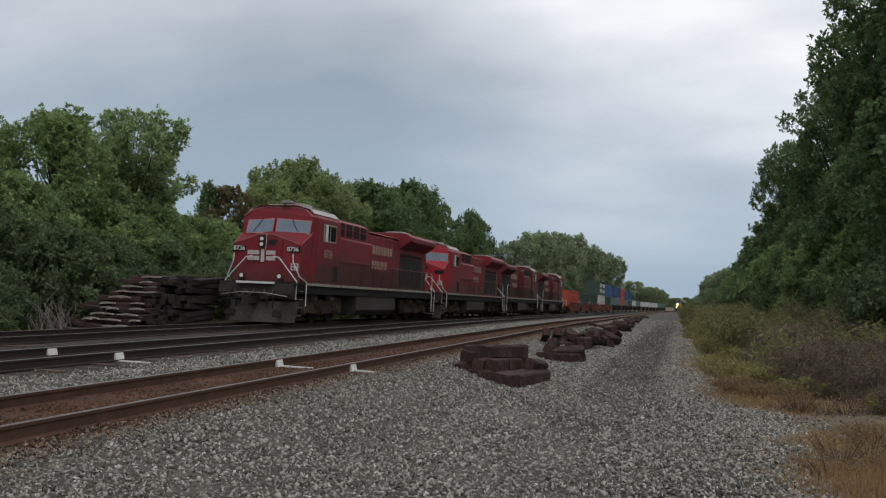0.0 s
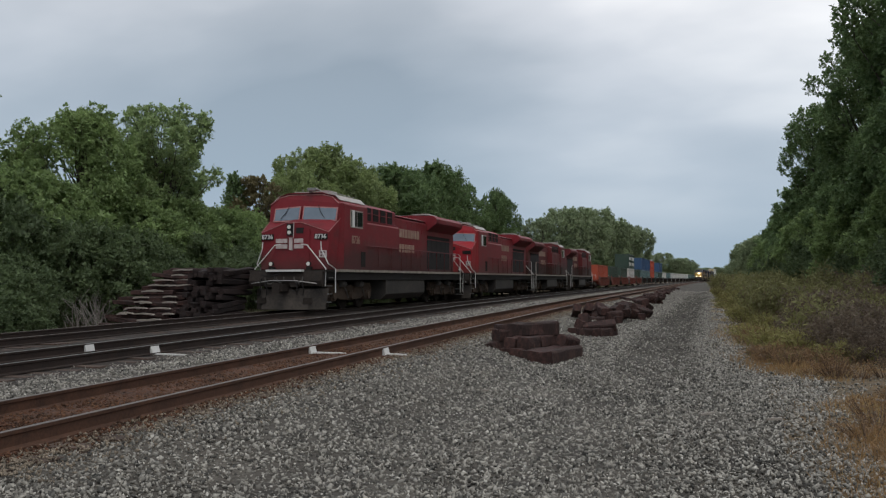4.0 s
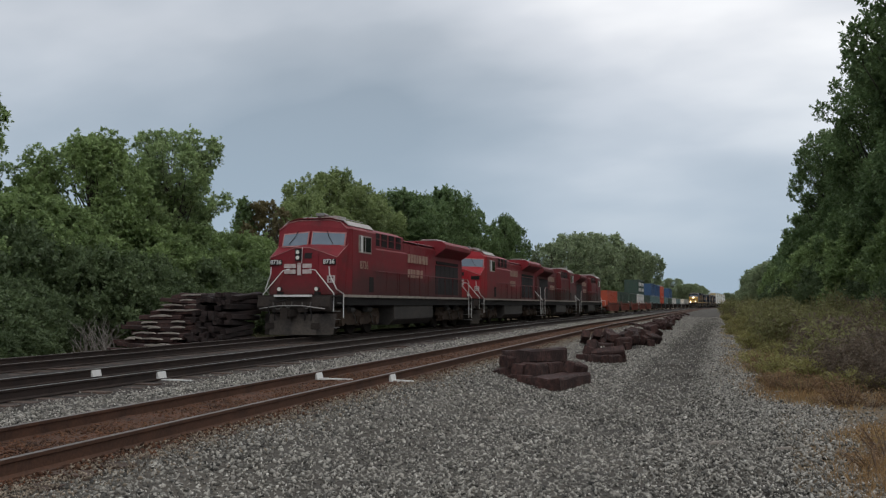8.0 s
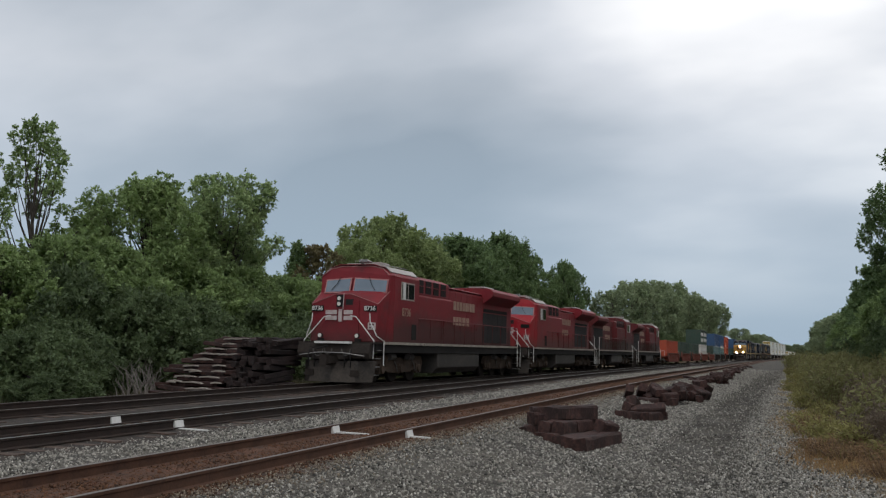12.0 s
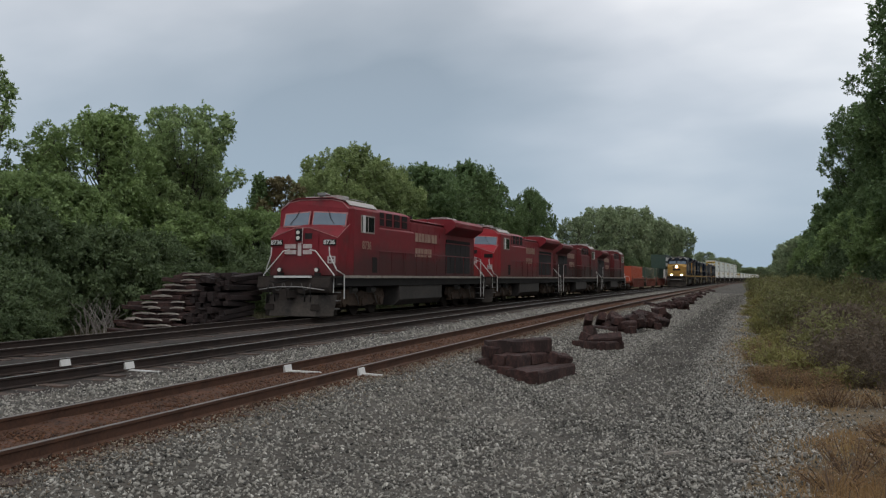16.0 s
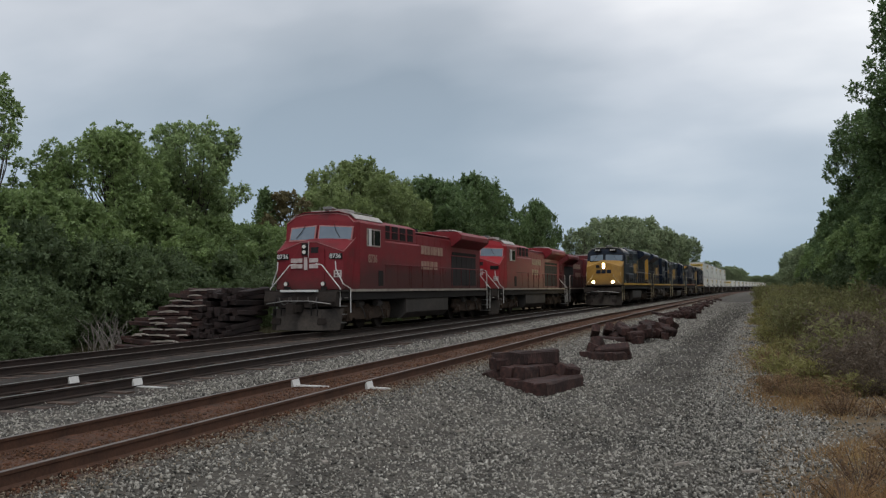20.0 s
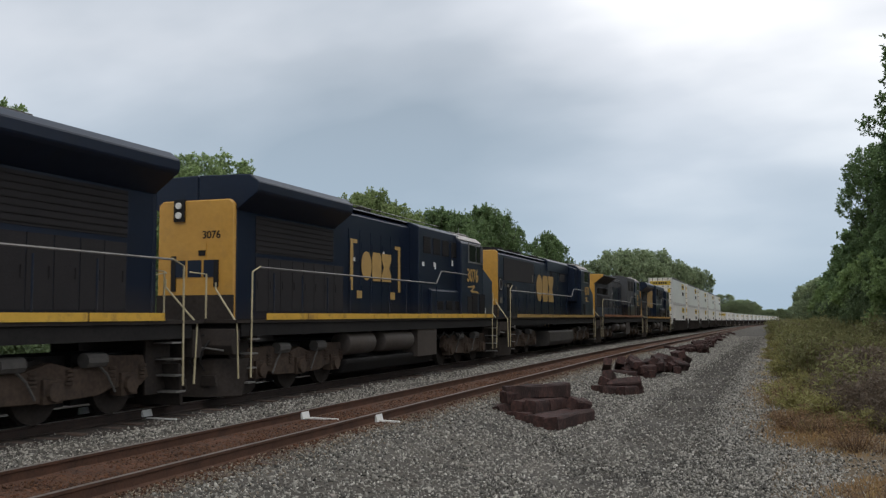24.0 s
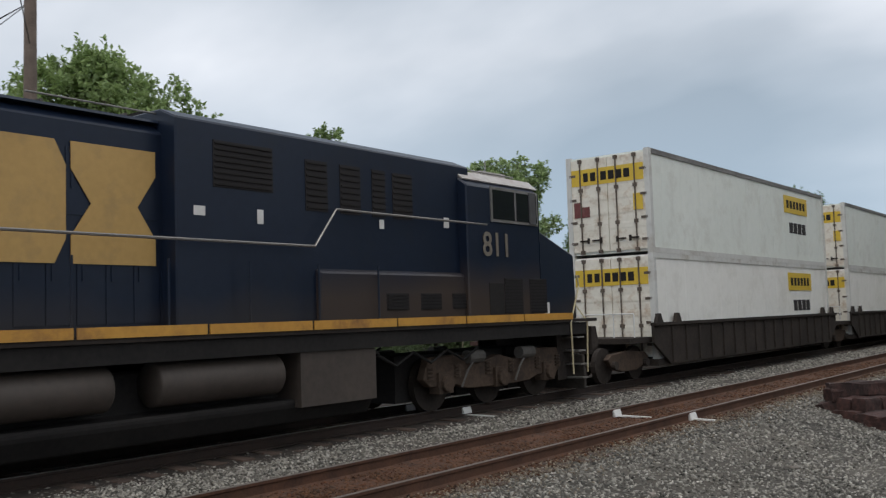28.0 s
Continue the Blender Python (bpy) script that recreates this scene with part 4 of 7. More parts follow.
        part("roof_unit", bm, M_ROOF, cab, "", 0.04)
    for k in range(3):
        bm = B()
        tube(bm, (0.2 + k * 0.13, 2.9, 4.76), (0.2 + k * 0.13, 2.35, 4.78), 0.03, 8, 0.07)
        part("horn", bm, M_STEEL, cab)
    bm = B()
    tube(bm, (-0.9, 4.2, 4.5), (-0.9, 4.2, 5.0), 0.012, 5)
    part("antenna", bm, M_STEEL, cab)
    # nose
    bm = B()
    yf = 1.35
    low = [(-1.44, yf + 0.14), (-1.12, yf), (1.12, yf), (1.44, yf + 0.14), (1.5, ybk), (-1.5, ybk)]
    vlo = [bm.verts.new((x, y, 1.575)) for x, y in low]
    tops = [(-1.42, yf + 0.16, 3.03), (-0.34, yf + 0.06, 3.40), (0.34, yf + 0.06, 3.40), (1.42, yf + 0.16, 3.03), (1.50, ybk, 3.60), (-1.50, ybk, 3.60)]
    vhi = [bm.verts.new(p) for p in tops]
    ridge = [bm.verts.new((-0.34, ybk, 3.64)), bm.verts.new((0.34, ybk, 3.64))]
    bm.faces.new(vlo[::-1])
    for a, b in ((0, 1), (1, 2), (2, 3), (3, 4), (5, 0)):
        bm.faces.new((vlo[a], vlo[b], vhi[b], vhi[a]))
    bm.faces.new((vlo[4], vlo[5], vhi[5], ridge[0], ridge[1], vhi[4]))
    bm.faces.new((vhi[1], vhi[2], ridge[1], ridge[0]))
    bm.faces.new((vhi[0], vhi[1], ridge[0], vhi[5]))
    bm.faces.new((vhi[2], vhi[3], vhi[4], ridge[1]))
    bmesh.ops.recalc_face_normals(bm, faces=bm.faces[:])
    nose_ob = part("nose", bm, nose, T, "", 0.03)
    bm = B()
    box(bm, 0.16, 0.70, yf - 0.01, yf + 0.03, 1.65, 3.15)
    part("nose_door", bm, nose, nose_ob, "", 0.01)
    if number == "58":
        for s in (-1, 1):
            bm = B()
            pts = [(s * 1.444, yf + 0.145, 1.60), (s * 1.478, yf + 0.75, 1.60), (s * 1.425, yf + 0.165, 3.0)]
            vs = [bm.verts.new((x + s * o, y, z)) for o in (-0.03, 0.012) for x, y, z in pts]
            bm.faces.new(vs[:3])
            bm.faces.new(vs[3:])
            for i in range(3):
                bm.faces.new((vs[i], vs[(i + 1) % 3], vs[3 + (i + 1) % 3], vs[3 + i]))
            bmesh.ops.recalc_face_normals(bm, faces=bm.faces[:])
            part("nose_stripe", bm, M_YELLOW, nose_ob, "yellow slanting nose stripe")
    if look_ == "cp":
        for s in (-1, 1):
            bm = B()
            bent(bm, [(0.0, yf + 0.055, 3.405), (s * 0.34, yf + 0.055, 3.40), (s * 1.42, yf + 0.155, 3.03), (s * 1.495, ybk - 0.02, 3.60)], 0.014, 6)
            part("nose_edge", bm, M_EDGE, nose_ob, "edge pale from wear and painted highlight")
        bm = B()
        box(bm, 0.14, 0.44, yf - 0.02, yf + 0.06, 2.98, 3.20)
        part("nose_grille", bm, M_VENT, nose_ob)
        bm = B()
        box(bm, -0.27, -0.01, yf - 0.0, yf + 0.05, 2.90, 3.36)
        part("headlight_box", bm, M_VENT, nose_ob, "", 0.01)
        bm = B()
        tube(bm, (0.03, yf - 0.03, 2.80), (0.03, yf + 0.02, 3.42), 0.014, 6)
        part("nose_grab_iron", bm, M_EMBLEM, nose_ob)
    # windshields with frames, wipers
    for s in (-1, 1):
        fr, gl = B(), B()
        def slant(z):
            return c0 - 0.003 - ahead + max(0.0, z - 3.2) * 0.30
        xa, xb = (0.14, 1.27) if s < 0 else (-0.03, 1.44)
        for bm, x0, x1, z0, z1, off in ((fr, xa, xb, 3.50, 4.12, 0.012), (gl, xa + 0.05, xb - 0.05, 3.56, 4.07, 0.022)):
            ps = [(s * x0, slant(z0) - off, z0 + (0.04 if x0 > 1 else 0)), (s * x1, slant(z0) - off, z0 - 0.02), (s * x1, slant(z1) - off, z1 - 0.08), (s * x0, slant(z1) - off, z1)]
            vs = [bm.verts.new(p) for p in ps] + [bm.verts.new((p[0], p[1] + 0.05, p[2])) for p in ps]
            bm.faces.new(vs[:4])
            bm.faces.new(vs[7:3:-1])
            for i in range(4):
                bm.faces.new((vs[i], vs[4 + i], vs[4 + (i + 1) % 4], vs[(i + 1) % 4]))
            bmesh.ops.recalc_face_normals(bm, faces=bm.faces[:])
        w = part("windshield_frame", fr, M_EDGE if look_ == "cp" else M_BLACK, cab)
        part("windshield", gl, M_GLASS, w, "windshield pane reflecting the sky")
        bm = B()
        bent(bm, [(s * 0.62, slant(4.12) - 0.04, 4.14), (s * 0.75, slant(3.85) - 0.05, 3.85), (s * 0.95, slant(3.6) - 0.05, 3.6)], 0.012, 4)
        part("wiper", bm, M_BLACK, w)
    # side windows, door, panel lines
    for s in (-1, 1):
        bm = B()
        wu, wa, wb = (0.42 if number == "58" else 0.30, 3.22, 4.98) if tall else (0.0, 3.42, 4.78)
        wm = (wa + wb) / 2
        box(bm, *sorted((s * 1.54, s * 1.565)), wa, wb, 3.30 + wu, 4.02 + wu)
        wf = part("side_window_frame", bm, M_CREAM if look_ == "cp" else M_STEEL, cab, "", 0.008)
        for y0, y1 in ((wa + 0.06, wm - 0.04), (wm + 0.03, wb - 0.06)):
            bm = B()
            box(bm, *sorted((s * 1.56, s * 1.572)), y0, y1, 3.36 + wu, 3.96 + wu)
            part("side_window", bm, M_DARKGLASS, wf, "dark side window")
        bm = B()
        box(bm, *sorted((s * 1.57, s * 1.60)), wa + 0.13, wa + 0.36, 3.32 + wu, 4.0 + wu)
        part("sun_flap", bm, M_WHITE if look_ == "cp" else M_GREY, wf)
        bm = B()
        box(bm, *sorted((s * 1.54, s * 1.552)), 4.6, 5.1, 1.72, 2.35)
        part("side_vent", bm, M_BLACK, cab)
        if look_ == "csx" and not emd:
            for y, z, w_, h_ in ((6.1, 3.42, 0.16, 0.20), (8.0, 3.30, 0.12, 0.16), (ce - 1.6, 3.22, 0.12, 0.22), (ce - 0.5, 3.28, 0.20, 0.14), (ce + 2.1, 3.5, 0.12, 0.10), (ce + 4.2, 3.2, 0.14, 0.10)):
                bm = B()
                xw = (1.33 if y < ce else hw + 0.014)
                box(bm, *sorted((s * xw, s * (xw + 0.008))), y, y + w_, z, z + h_)
                part("notice", bm, M_WHITE, T, "small white notice plate")
        if look_ == "csx" and not emd:
            for k in range(2):
                louvre(cab, s * 1.54, 2.95 + k * 0.95, 3.62 + k * 0.95, 1.72, 2.46, 11)
            bm = B()
            box(bm, *sorted((s * 1.54, s * 1.55)), 2.85, 3.05, 1.68, 1.95)
            part("notice", bm, M_WHITE, cab, "white notice plate")
    # number boards, headlight
    def lamp(x, y, z, r, material, parent, d=0.09):
        bm = B()
        tube(bm, (x, y + 0.02, z), (x, y - d, z), r * 1.22, 14)
        h = part("lamp_housing", bm, M_BLACK if not lit else M_STEEL, parent)
        bm = B()
        tube(bm, (x, y - d + 0.005, z), (x, y - d - 0.012, z), r, 14)
        part("lamp", bm, material, h, "lit lamp" if lit else "lamp glass")
    hl = M_LAMP if lit else M_DIM
    for dz in (0.0, 0.21):
        lamp(-0.14 if look_ == 'cp' else 0.0, yf + 0.04, 3.02 + dz, 0.075 if not lit else 0.088, hl, nose_ob)
    for s in (-1, 1):
        bm = B()
        if look_ == "cp":
            box(bm, *sorted((s * 0.86, s * 1.38)), yf + 0.07, yf + 0.16, 2.74, 2.96)
        else:
            box(bm, *sorted((s * 0.42, s * 0.92)), c0 - 0.39, c0 - 0.05, 4.26, 4.46)
        nb = part("number_board", bm, M_BLACK, nose_ob)
        if number and look_ == "cp":
            letters("number", number, 0.24, pose(s * 1.12, yf + 0.062, 2.85), M_WHITE, nb, "white road number")
        lamp(s * 0.78, 1.12, 1.80, 0.075 if not lit else 0.088, M_DITCH if lit else M_DIM, T)
        bm = B()
        box(bm, s * 0.78 - 0.09, s * 0.78 + 0.09, 1.05, 1.25, 1.57, 1.70)
        part("lamp_bracket", bm, M_BLACK, T)
        if number:
            if look_ == "csx" and number != "811":
                yn, zn, xs_ = 4.15 if emd else 4.40, 2.64, sorted((s * 1.541, s * 1.55))
                bm = B()
                for quad in ([(yn + 0.75, zn + 0.07), (yn - 0.12, zn + 0.14), (yn - 0.22, zn + 0.06), (yn + 0.55, zn + 0.04)], [(yn - 0.12, zn + 0.10), (yn - 0.22, zn + 0.07), (yn + 0.26, zn - 0.10), (yn + 0.36, zn - 0.10)], [(yn + 0.36, zn - 0.05), (yn + 0.26, zn - 0.13), (yn - 0.75, zn - 0.16), (yn - 0.5, zn - 0.08)]):
                    prism(bm, quad, "x", *xs_)
                part("zigzag_stripe", bm, M_GOLD, cab, "gold zigzag stripe")
            letters("number", number, 0.46 if look_ == "cp" else 0.68, pose(s * 1.558, 4.0 if look_ == "cp" else 4.15 if emd else 4.80 if number == "811" else 4.50, 2.80 if look_ == "cp" else 3.11, 0, 0, 90 * s), M_PINK if look_ == "cp" else M_FADED if number == "811" else M_GOLD, cab, "painted road number")
    # pilot, steps, coupler, hoses, both ends
    for end, flip in ((0.0, 1), (L, -1)):
        def fy(v):
            return end + flip * v
        bm = B()
        prism(bm, [(fy(0.95), 1.5), (fy(0.72), 1.5), (fy(0.62), 1.15), (fy(0.70), 0.95), (fy(0.95), 0.95)], "x", -1.5, 1.5)
        part("end_sill", bm, M_GRIME, T, "", 0.015)
        bm = B()
        pl = [(-1.5, fy(1.2)), (-1.0, fy(0.66)), (0.0, fy(0.55)), (1.0, fy(0.66)), (1.5, fy(1.2)), (1.5, fy(1.28)), (-1.5, fy(1.28))]
        lo = [bm.verts.new((x * 0.95, y - flip * 0.06, 0.06)) for x, y in pl]
        hi = [bm.verts.new((x, y + flip * 0.12, 0.86)) for x, y in pl]
        bm.faces.new(lo)
        bm.faces.new(hi[::-1])
        for i in range(7):
            bm.faces.new((lo[i], hi[i], hi[(i + 1) % 7], lo[(i + 1) % 7]))
        bmesh.ops.recalc_face_normals(bm, faces=bm.faces[:])
        part("plow", bm, M_PLOW if flip == 1 else M_GRIME, T, "dusty steel plow", 0.015)
        bm = B()
        box(bm, -0.16, 0.16, *sorted((fy(0.05), fy(0.8))), 0.76, 1.02)
        box(bm, -0.20, 0.08, *sorted((fy(-0.02), fy(0.22))), 0.68, 1.08)
        part("coupler", bm, M_GRIME, T, "", 0.03)
        for hx in (-0.95, -0.7, 0.55, 0.8):
            bm = B()
            bent(bm, [(hx, fy(0.62), 1.25), (hx + 0.03, fy(0.42), 1.05), (hx + 0.08, fy(0.40), 0.80), (hx + 0.02, fy(0.5), 0.62)], 0.022, 5)
            part("air_hose", bm, M_BLACK, T)
        bm = B()
        bent(bm, [(-0.9, fy(0.5), 1.38), (-0.55, fy(0.45), 1.30), (-0.1, fy(0.45), 1.42)], 0.025, 5)
        part("cable_hose", bm, M_BLACK, T)
        for cx, rr in ((-0.55, 0.17), (-0.12, 0.13), (0.62, 0.15)):
            bm = B()
            bent(bm, [(cx + rr * 1.2 * math.cos(a), fy(0.50), 1.30 - rr * 1.6 * math.sin(a)) for a in np.linspace(0, math.pi, 9)], 0.024, 6)
            part("jumper_hose", bm, M_TANK, T, "dusty looped hose")
        for cx in (-0.62, 0.45):
            bm = B()
            box(bm, cx - 0.16, cx + 0.16, *sorted((fy(0.50), fy(0.70))), 0.92, 1.12)
            part("pilot_bracket", bm, M_GRIME, T, "", 0.02)
        bm = B()
        bent(bm, [(-1.35, fy(0.55), 1.05), (-0.5, fy(0.45), 1.16), (0.5, fy(0.45), 1.16), (1.35, fy(0.55), 1.05)], 0.02, 5)
        part("uncoupling_lever", bm, M_STEEL, T)
        for cx in (-0.95, 0.95):
            bm = B()
            prism(bm, [(cx - 0.2, 0.30), (cx + 0.2, 0.30), (cx + 0.16, 0.52), (cx - 0.16, 0.52)], "y", *sorted((fy(0.60), fy(0.66))))
            part("plow_plate", bm, M_GRIME, T)
        bm = B()
        box(bm, -0.75, 0.75, *sorted((fy(0.55), fy(0.74))), 1.50, 1.58)
        part("anticlimber", bm, M_WHITE if look_ == "cp" else M_GRIME, T, "pale anticlimber edge", 0.01)
        for s in (-1, 1):
            bm = B()
            box(bm, *sorted((s * 1.08, s * 1.12)), *sorted((fy(1.15), fy(1.9))), 0.3, 1.5)
            st = part("step_back", bm, M_GRIME, T)
            for k in range(4):
                z = 0.32 + 0.31 * k
                bm = B()
                box(bm, *sorted((s * 1.12, s * 1.54)), *sorted((fy(1.22 + 0.05 * k), fy(1.52 + 0.05 * k))), z, z + 0.035)
                part("step", bm, M_STEEL, st, "steel step tread")
            c = M_WHITE if look_ == "cp" else M_PALERAIL
            e = (1.1 if emd else 0.6) if look_ == "csx" and flip != 1 else 0.0
            cpf = look_ == "cp" and flip == 1
            handrail(T, [(s * 1.46, fy(1.10), 0.95), (s * 1.48, fy(1.10), 1.62), (s * 0.68, fy(1.16), 2.52), (s * 0.42, fy(1.18), 2.56)] if cpf else [(s * 1.50, fy(1.20 - e * 0.5), 0.45), (s * 1.50, fy(1.12 - e * 0.5), 1.62), (s * 0.86, fy(0.98), 2.35), (s * 0.86, fy(0.98), 2.50)], 0.023 if look_ == "cp" else 0.02, c)
            handrail(T, [(s * 1.58, fy(1.80), 0.70), (s * 1.58, fy(1.80), 1.62), (s * 1.50, fy(1.30), 1.80), (s * 1.24, fy(1.22), 2.36), (s * 1.22, fy(1.22), 2.66)] if cpf else [(s * 1.545, fy(1.92), 0.45), (s * 1.545, fy(1.95), 1.62), (s * 1.38, fy(1.25), 2.45), (s * 1.38, fy(1.32), 2.70)] if flip == 1 else [(s * 1.545, fy(1.92 - e), 0.45), (s * 1.545, fy(1.95 - e), 2.55 + e * 0.3), (s * 1.53, fy(2.3 - e), 2.62 + e * 0.4)], 0.023 if look_ == "cp" else 0.02, c)
    # walkway rails
    for s in (-1, 1):
        c = M_STEEL if look_ == "csx" else M_RED
        pts = [(s * 1.53, 5.3, 2.62), (s * 1.53, L - 2.2, 2.62)]
        if look_ == "csx":
            up, at, lift = (0.28, 9.4, 0.2) if number == "811" else (0.10, 7.9, 0.0)
            pts = [(s * 1.53, 5.1, 3.05 + up + lift), (s * 1.53, at, 3.05 + up + lift), (s * 1.53, at + 0.5, 2.62 + up), (s * 1.53, L - (0.88 if emd else 1.7), 2.62 + up)]
        handrail(T, pts, 0.022, c)
        for k in range(9):
            y = 8.4 + k * (L - 10.7) / 8
            handrail(T, [(s * 1.53, y, 1.57), (s * 1.53, y, 2.62)], 0.018, c if look_ == "cp" else M_NAVY, "stanchion")
    # rear lamps
    if look_ == "cp":
        spots, plate = ((0, 3.66), (0, 3.87)), (-0.18, 0.18, 3.42, 4.0)
    elif wings:
        zl = top - 0.24 if number == "811" else top - 0.62
        spots, plate = ((0.42, zl - 0.14), (0.42, zl + 0.08)), (0.28, 0.56, zl - 0.28, zl + 0.22)
    else:
        spots, plate = ((0.26, 3.92), (0.49, 3.92)), (0.10, 0.65, 3.78, 4.06)
    for x, z in spots:
        bm = B()
        tube(bm, (x, yb - 0.34, z), (x, yb - 0.22, z), 0.075, 14)
        part("rear_lamp", bm, M_DIM, hood_end)
    bm = B()
    box(bm, *plate[:2], yb - 0.34, yb - 0.255, *plate[2:])
    part("lamp_plate", bm, M_BLACK, hood_end)
    bm = B()
    box(bm, -0.3, 0.25, yb - 0.31, yb - 0.285, 1.7, 3.3)
    part("rear_door", bm, end_paint, hood_end, "", 0.008)
    if look_ == "csx" and number not in ("58", ""):
        bm = B()
        box(bm, -hw - 0.004, hw + 0.004, yb - 0.315, yb - 0.278, 1.57, 2.12)
        part("end_foot", bm, M_GRIME, hood_end, "dark panel over the foot of the hood end")
    if look_ == "csx":
        for x0, x1, z0, z1 in ((-0.62, -0.5, 2.3, 2.9), (0.5, 0.62, 2.2, 3.0), (-0.28, -0.1, 3.0, 3.12)):
            bm = B()
            box(bm, x0, x1, yb - 0.31, yb - 0.27, z0, z1)
            part("end_fitting", bm, M_BLACK, hood_end)
        for k in range(7):
            bm = B()
            box(bm, -hw + 0.1, hw - 0.1, 10.4 + k * (L - 13.4) / 7, 10.44 + k * (L - 13.4) / 7, top + 0.05, top + 0.085)
            part("roof_seam", bm, M_TANK, hood)
        for s in (-1, 1):
            handrail(T, [(s * 0.72, yb + 0.32, 1.60), (s * 0.72, yb + 0.32, 2.55), (s * 0.30, yb + 0.32, 2.60)], 0.02, M_PALERAIL, "end_rail")
            handrail(hood, [(s * (hw - 0.14), y_h + 1.2, top + 0.16), (s * (hw - 0.14), yb - 6.6, top + 0.16)], 0.014, M_STEEL, "roof_rail")
    if number in ("58", "811", "3076"):
        letters("number", number, 0.24, pose(-0.42, yb - 0.296, 3.46, 0, 0, 180), M_BLACK, hood_end, "small dark road number")
    # fuel tank, air tanks, trucks
    ta, tb = L * 0.355, L * 0.615
    if look_ == "cp" or emd or lit:
        bm = B()
        prism(bm, [(-1.2, 0.30), (1.2, 0.30), (1.46, 0.55), (1.46, 1.18), (-1.46, 1.18), (-1.46, 0.55)] if not emd else [(-1.15, 0.22), (1.15, 0.22), (1.38, 0.30), (1.48, 0.48), (1.48, 0.92), (1.38, 1.0), (-1.38, 1.0), (-1.48, 0.92), (-1.48, 0.48), (-1.38, 0.30)], "y", ta, tb)
        part("fuel_tank", bm, M_FUEL, T, "dusty grey fuel tank", 0.02)
    else:
        bm = B()
        prism(bm, [(-1.15, 0.22), (1.15, 0.22), (1.32, 0.5), (1.32, 0.6), (0.88, 0.62), (0.88, 1.2), (-0.88, 1.2), (-0.88, 0.62), (-1.32, 0.6), (-1.32, 0.5)], "y", ta + 0.5, tb + 1.7)
        part("fuel_tank", bm, M_BLACK, T, "", 0.03)
        for s in (-1, 1):
            for y0, y1 in ((ta + 2.65, ta + 4.9), (ta + 5.6, ta + 7.3)):
                bm = B()
                tube(bm, (s * 1.16, y0, 1.02), (s * 1.16, y1, 1.02), 0.315, 20)
                part("air_tank", bm, M_AIR, T, "dusty brown cylindrical air tank", 0.03, True)
            bm = B()
            box(bm, *sorted((s * 0.9, s * 1.46)), ta + 0.6, ta + 2.35, 0.48, 1.335)
            part("side_box", bm, M_AIR, T, "", 0.03)
            bm = B()
            bent(bm, [(s * 1.3, ta - 2.6 + k * 0.5, 1.2 - 0.22 * (k % 2)) for k in range(7)], 0.03, 5)
            tagged(part("cable", bm, M_BLACK, T), kind="stuff")
    yt = L * 0.195
    wheelset_truck(T, yt)
    wheelset_truck(T, L - yt)
    # livery
    for s in (-1, 1):
        xh = s * (hw + 0.022)
        if look_ == "cp":
            bars_row(T, s, xh, 12.6, 3.45, (0.46, 0.4, 0.46, 0.4, 0.46, 0.2, 0.4, 0.46), 0.42, M_PINK)
            bars_row(T, s, xh, 12.2, 2.72, (0.4, 0.4, 0.4, 0.2, 0.4, 0.2, 0.4), 0.40, M_PINK)
        elif emd:
            mark_shapes(T, s, xh, *emblem[:1], 3.05, emblem[1], emblem[2], M_GOLD)
        else:
            mark_shapes(T, s, xh, emblem[0], 3.1 if number != "811" else 3.36, emblem[1], emblem[2], M_GOLD if body is not M_GREY else M_NAVY, brackets=number in ("3076", ""))
    if look_ == "cp":
        # the nose emblem as plain shapes
        for x0, x1 in ((-0.72, -0.24), (-0.16, -0.02), (0.06, 0.44)):
            for z0, z1 in ((2.40, 2.56), (2.62, 2.78)) if x1 - x0 > 0.2 else ((2.34, 2.82),):
                bm = B()
                box(bm, x0, x1, yf - 0.02, yf + 0.03, z0, z1)
                part("emblem_block", bm, M_EMBLEM, nose_ob, "plain white emblem block", 0.012)
        bm = B()
        prism(bm, [(1.10, yf - 0.03), (1.37, yf + 0.085), (1.36, yf + 0.12), (1.09, yf + 0.005)], "z", 2.05, 2.32)
        shield = part("shield_plate", bm, M_EMBLEM, nose_ob, "small white crest plate")
        for a, b in ((0.2, 0.42), (0.58, 0.8)):
            for z0, z1 in ((2.09, 2.16), (2.21, 2.28)):
                bm = B()
                prism(bm, [(1.10 + 0.27 * a, yf - 0.035 + 0.115 * a), (1.10 + 0.27 * b, yf - 0.035 + 0.115 * b), (1.10 + 0.27 * b, yf + 0.115 * b), (1.10 + 0.27 * a, yf + 0.115 * a)], "z", z0, z1)
                part("shield_block", bm, M_RED, shield)
    else:
        for x in (-0.42, 0.0, 0.42):
            for back in (False, True):
                bm = B()
                box(bm, x - 0.18, x + 0.18, *((yf - 0.015, yf + 0.04) if not back else (yb - 0.31, yb - 0.275)), *((2.50, 2.78) if not back else (2.52, 2.90)))
                part("emblem_block", bm, M_NAVY, nose_ob if not back else hood_end, "plain dark emblem block", 0.01)
    if lit:
        bm = B()
        box(bm, -0.62, -0.34, yf - 0.02, yf + 0.05, 2.96, 3.18)
        part("nose_grille", bm, M_VENT, nose_ob)
        for s in (-1, 1):
            bm = B()
            box(bm, *sorted((s * 0.35, s * 0.85)), 2.12, 2.4, 4.33, 4.53)
            board = part("roof_number_board", bm, M_BLACK, cab, "black number board")
            for k in range(4):
                bm = B()
                box(bm, *sorted((s * (0.42 + k * 0.1), s * (0.49 + k * 0.1))), 2.112, 2.14, 4.37, 4.49)
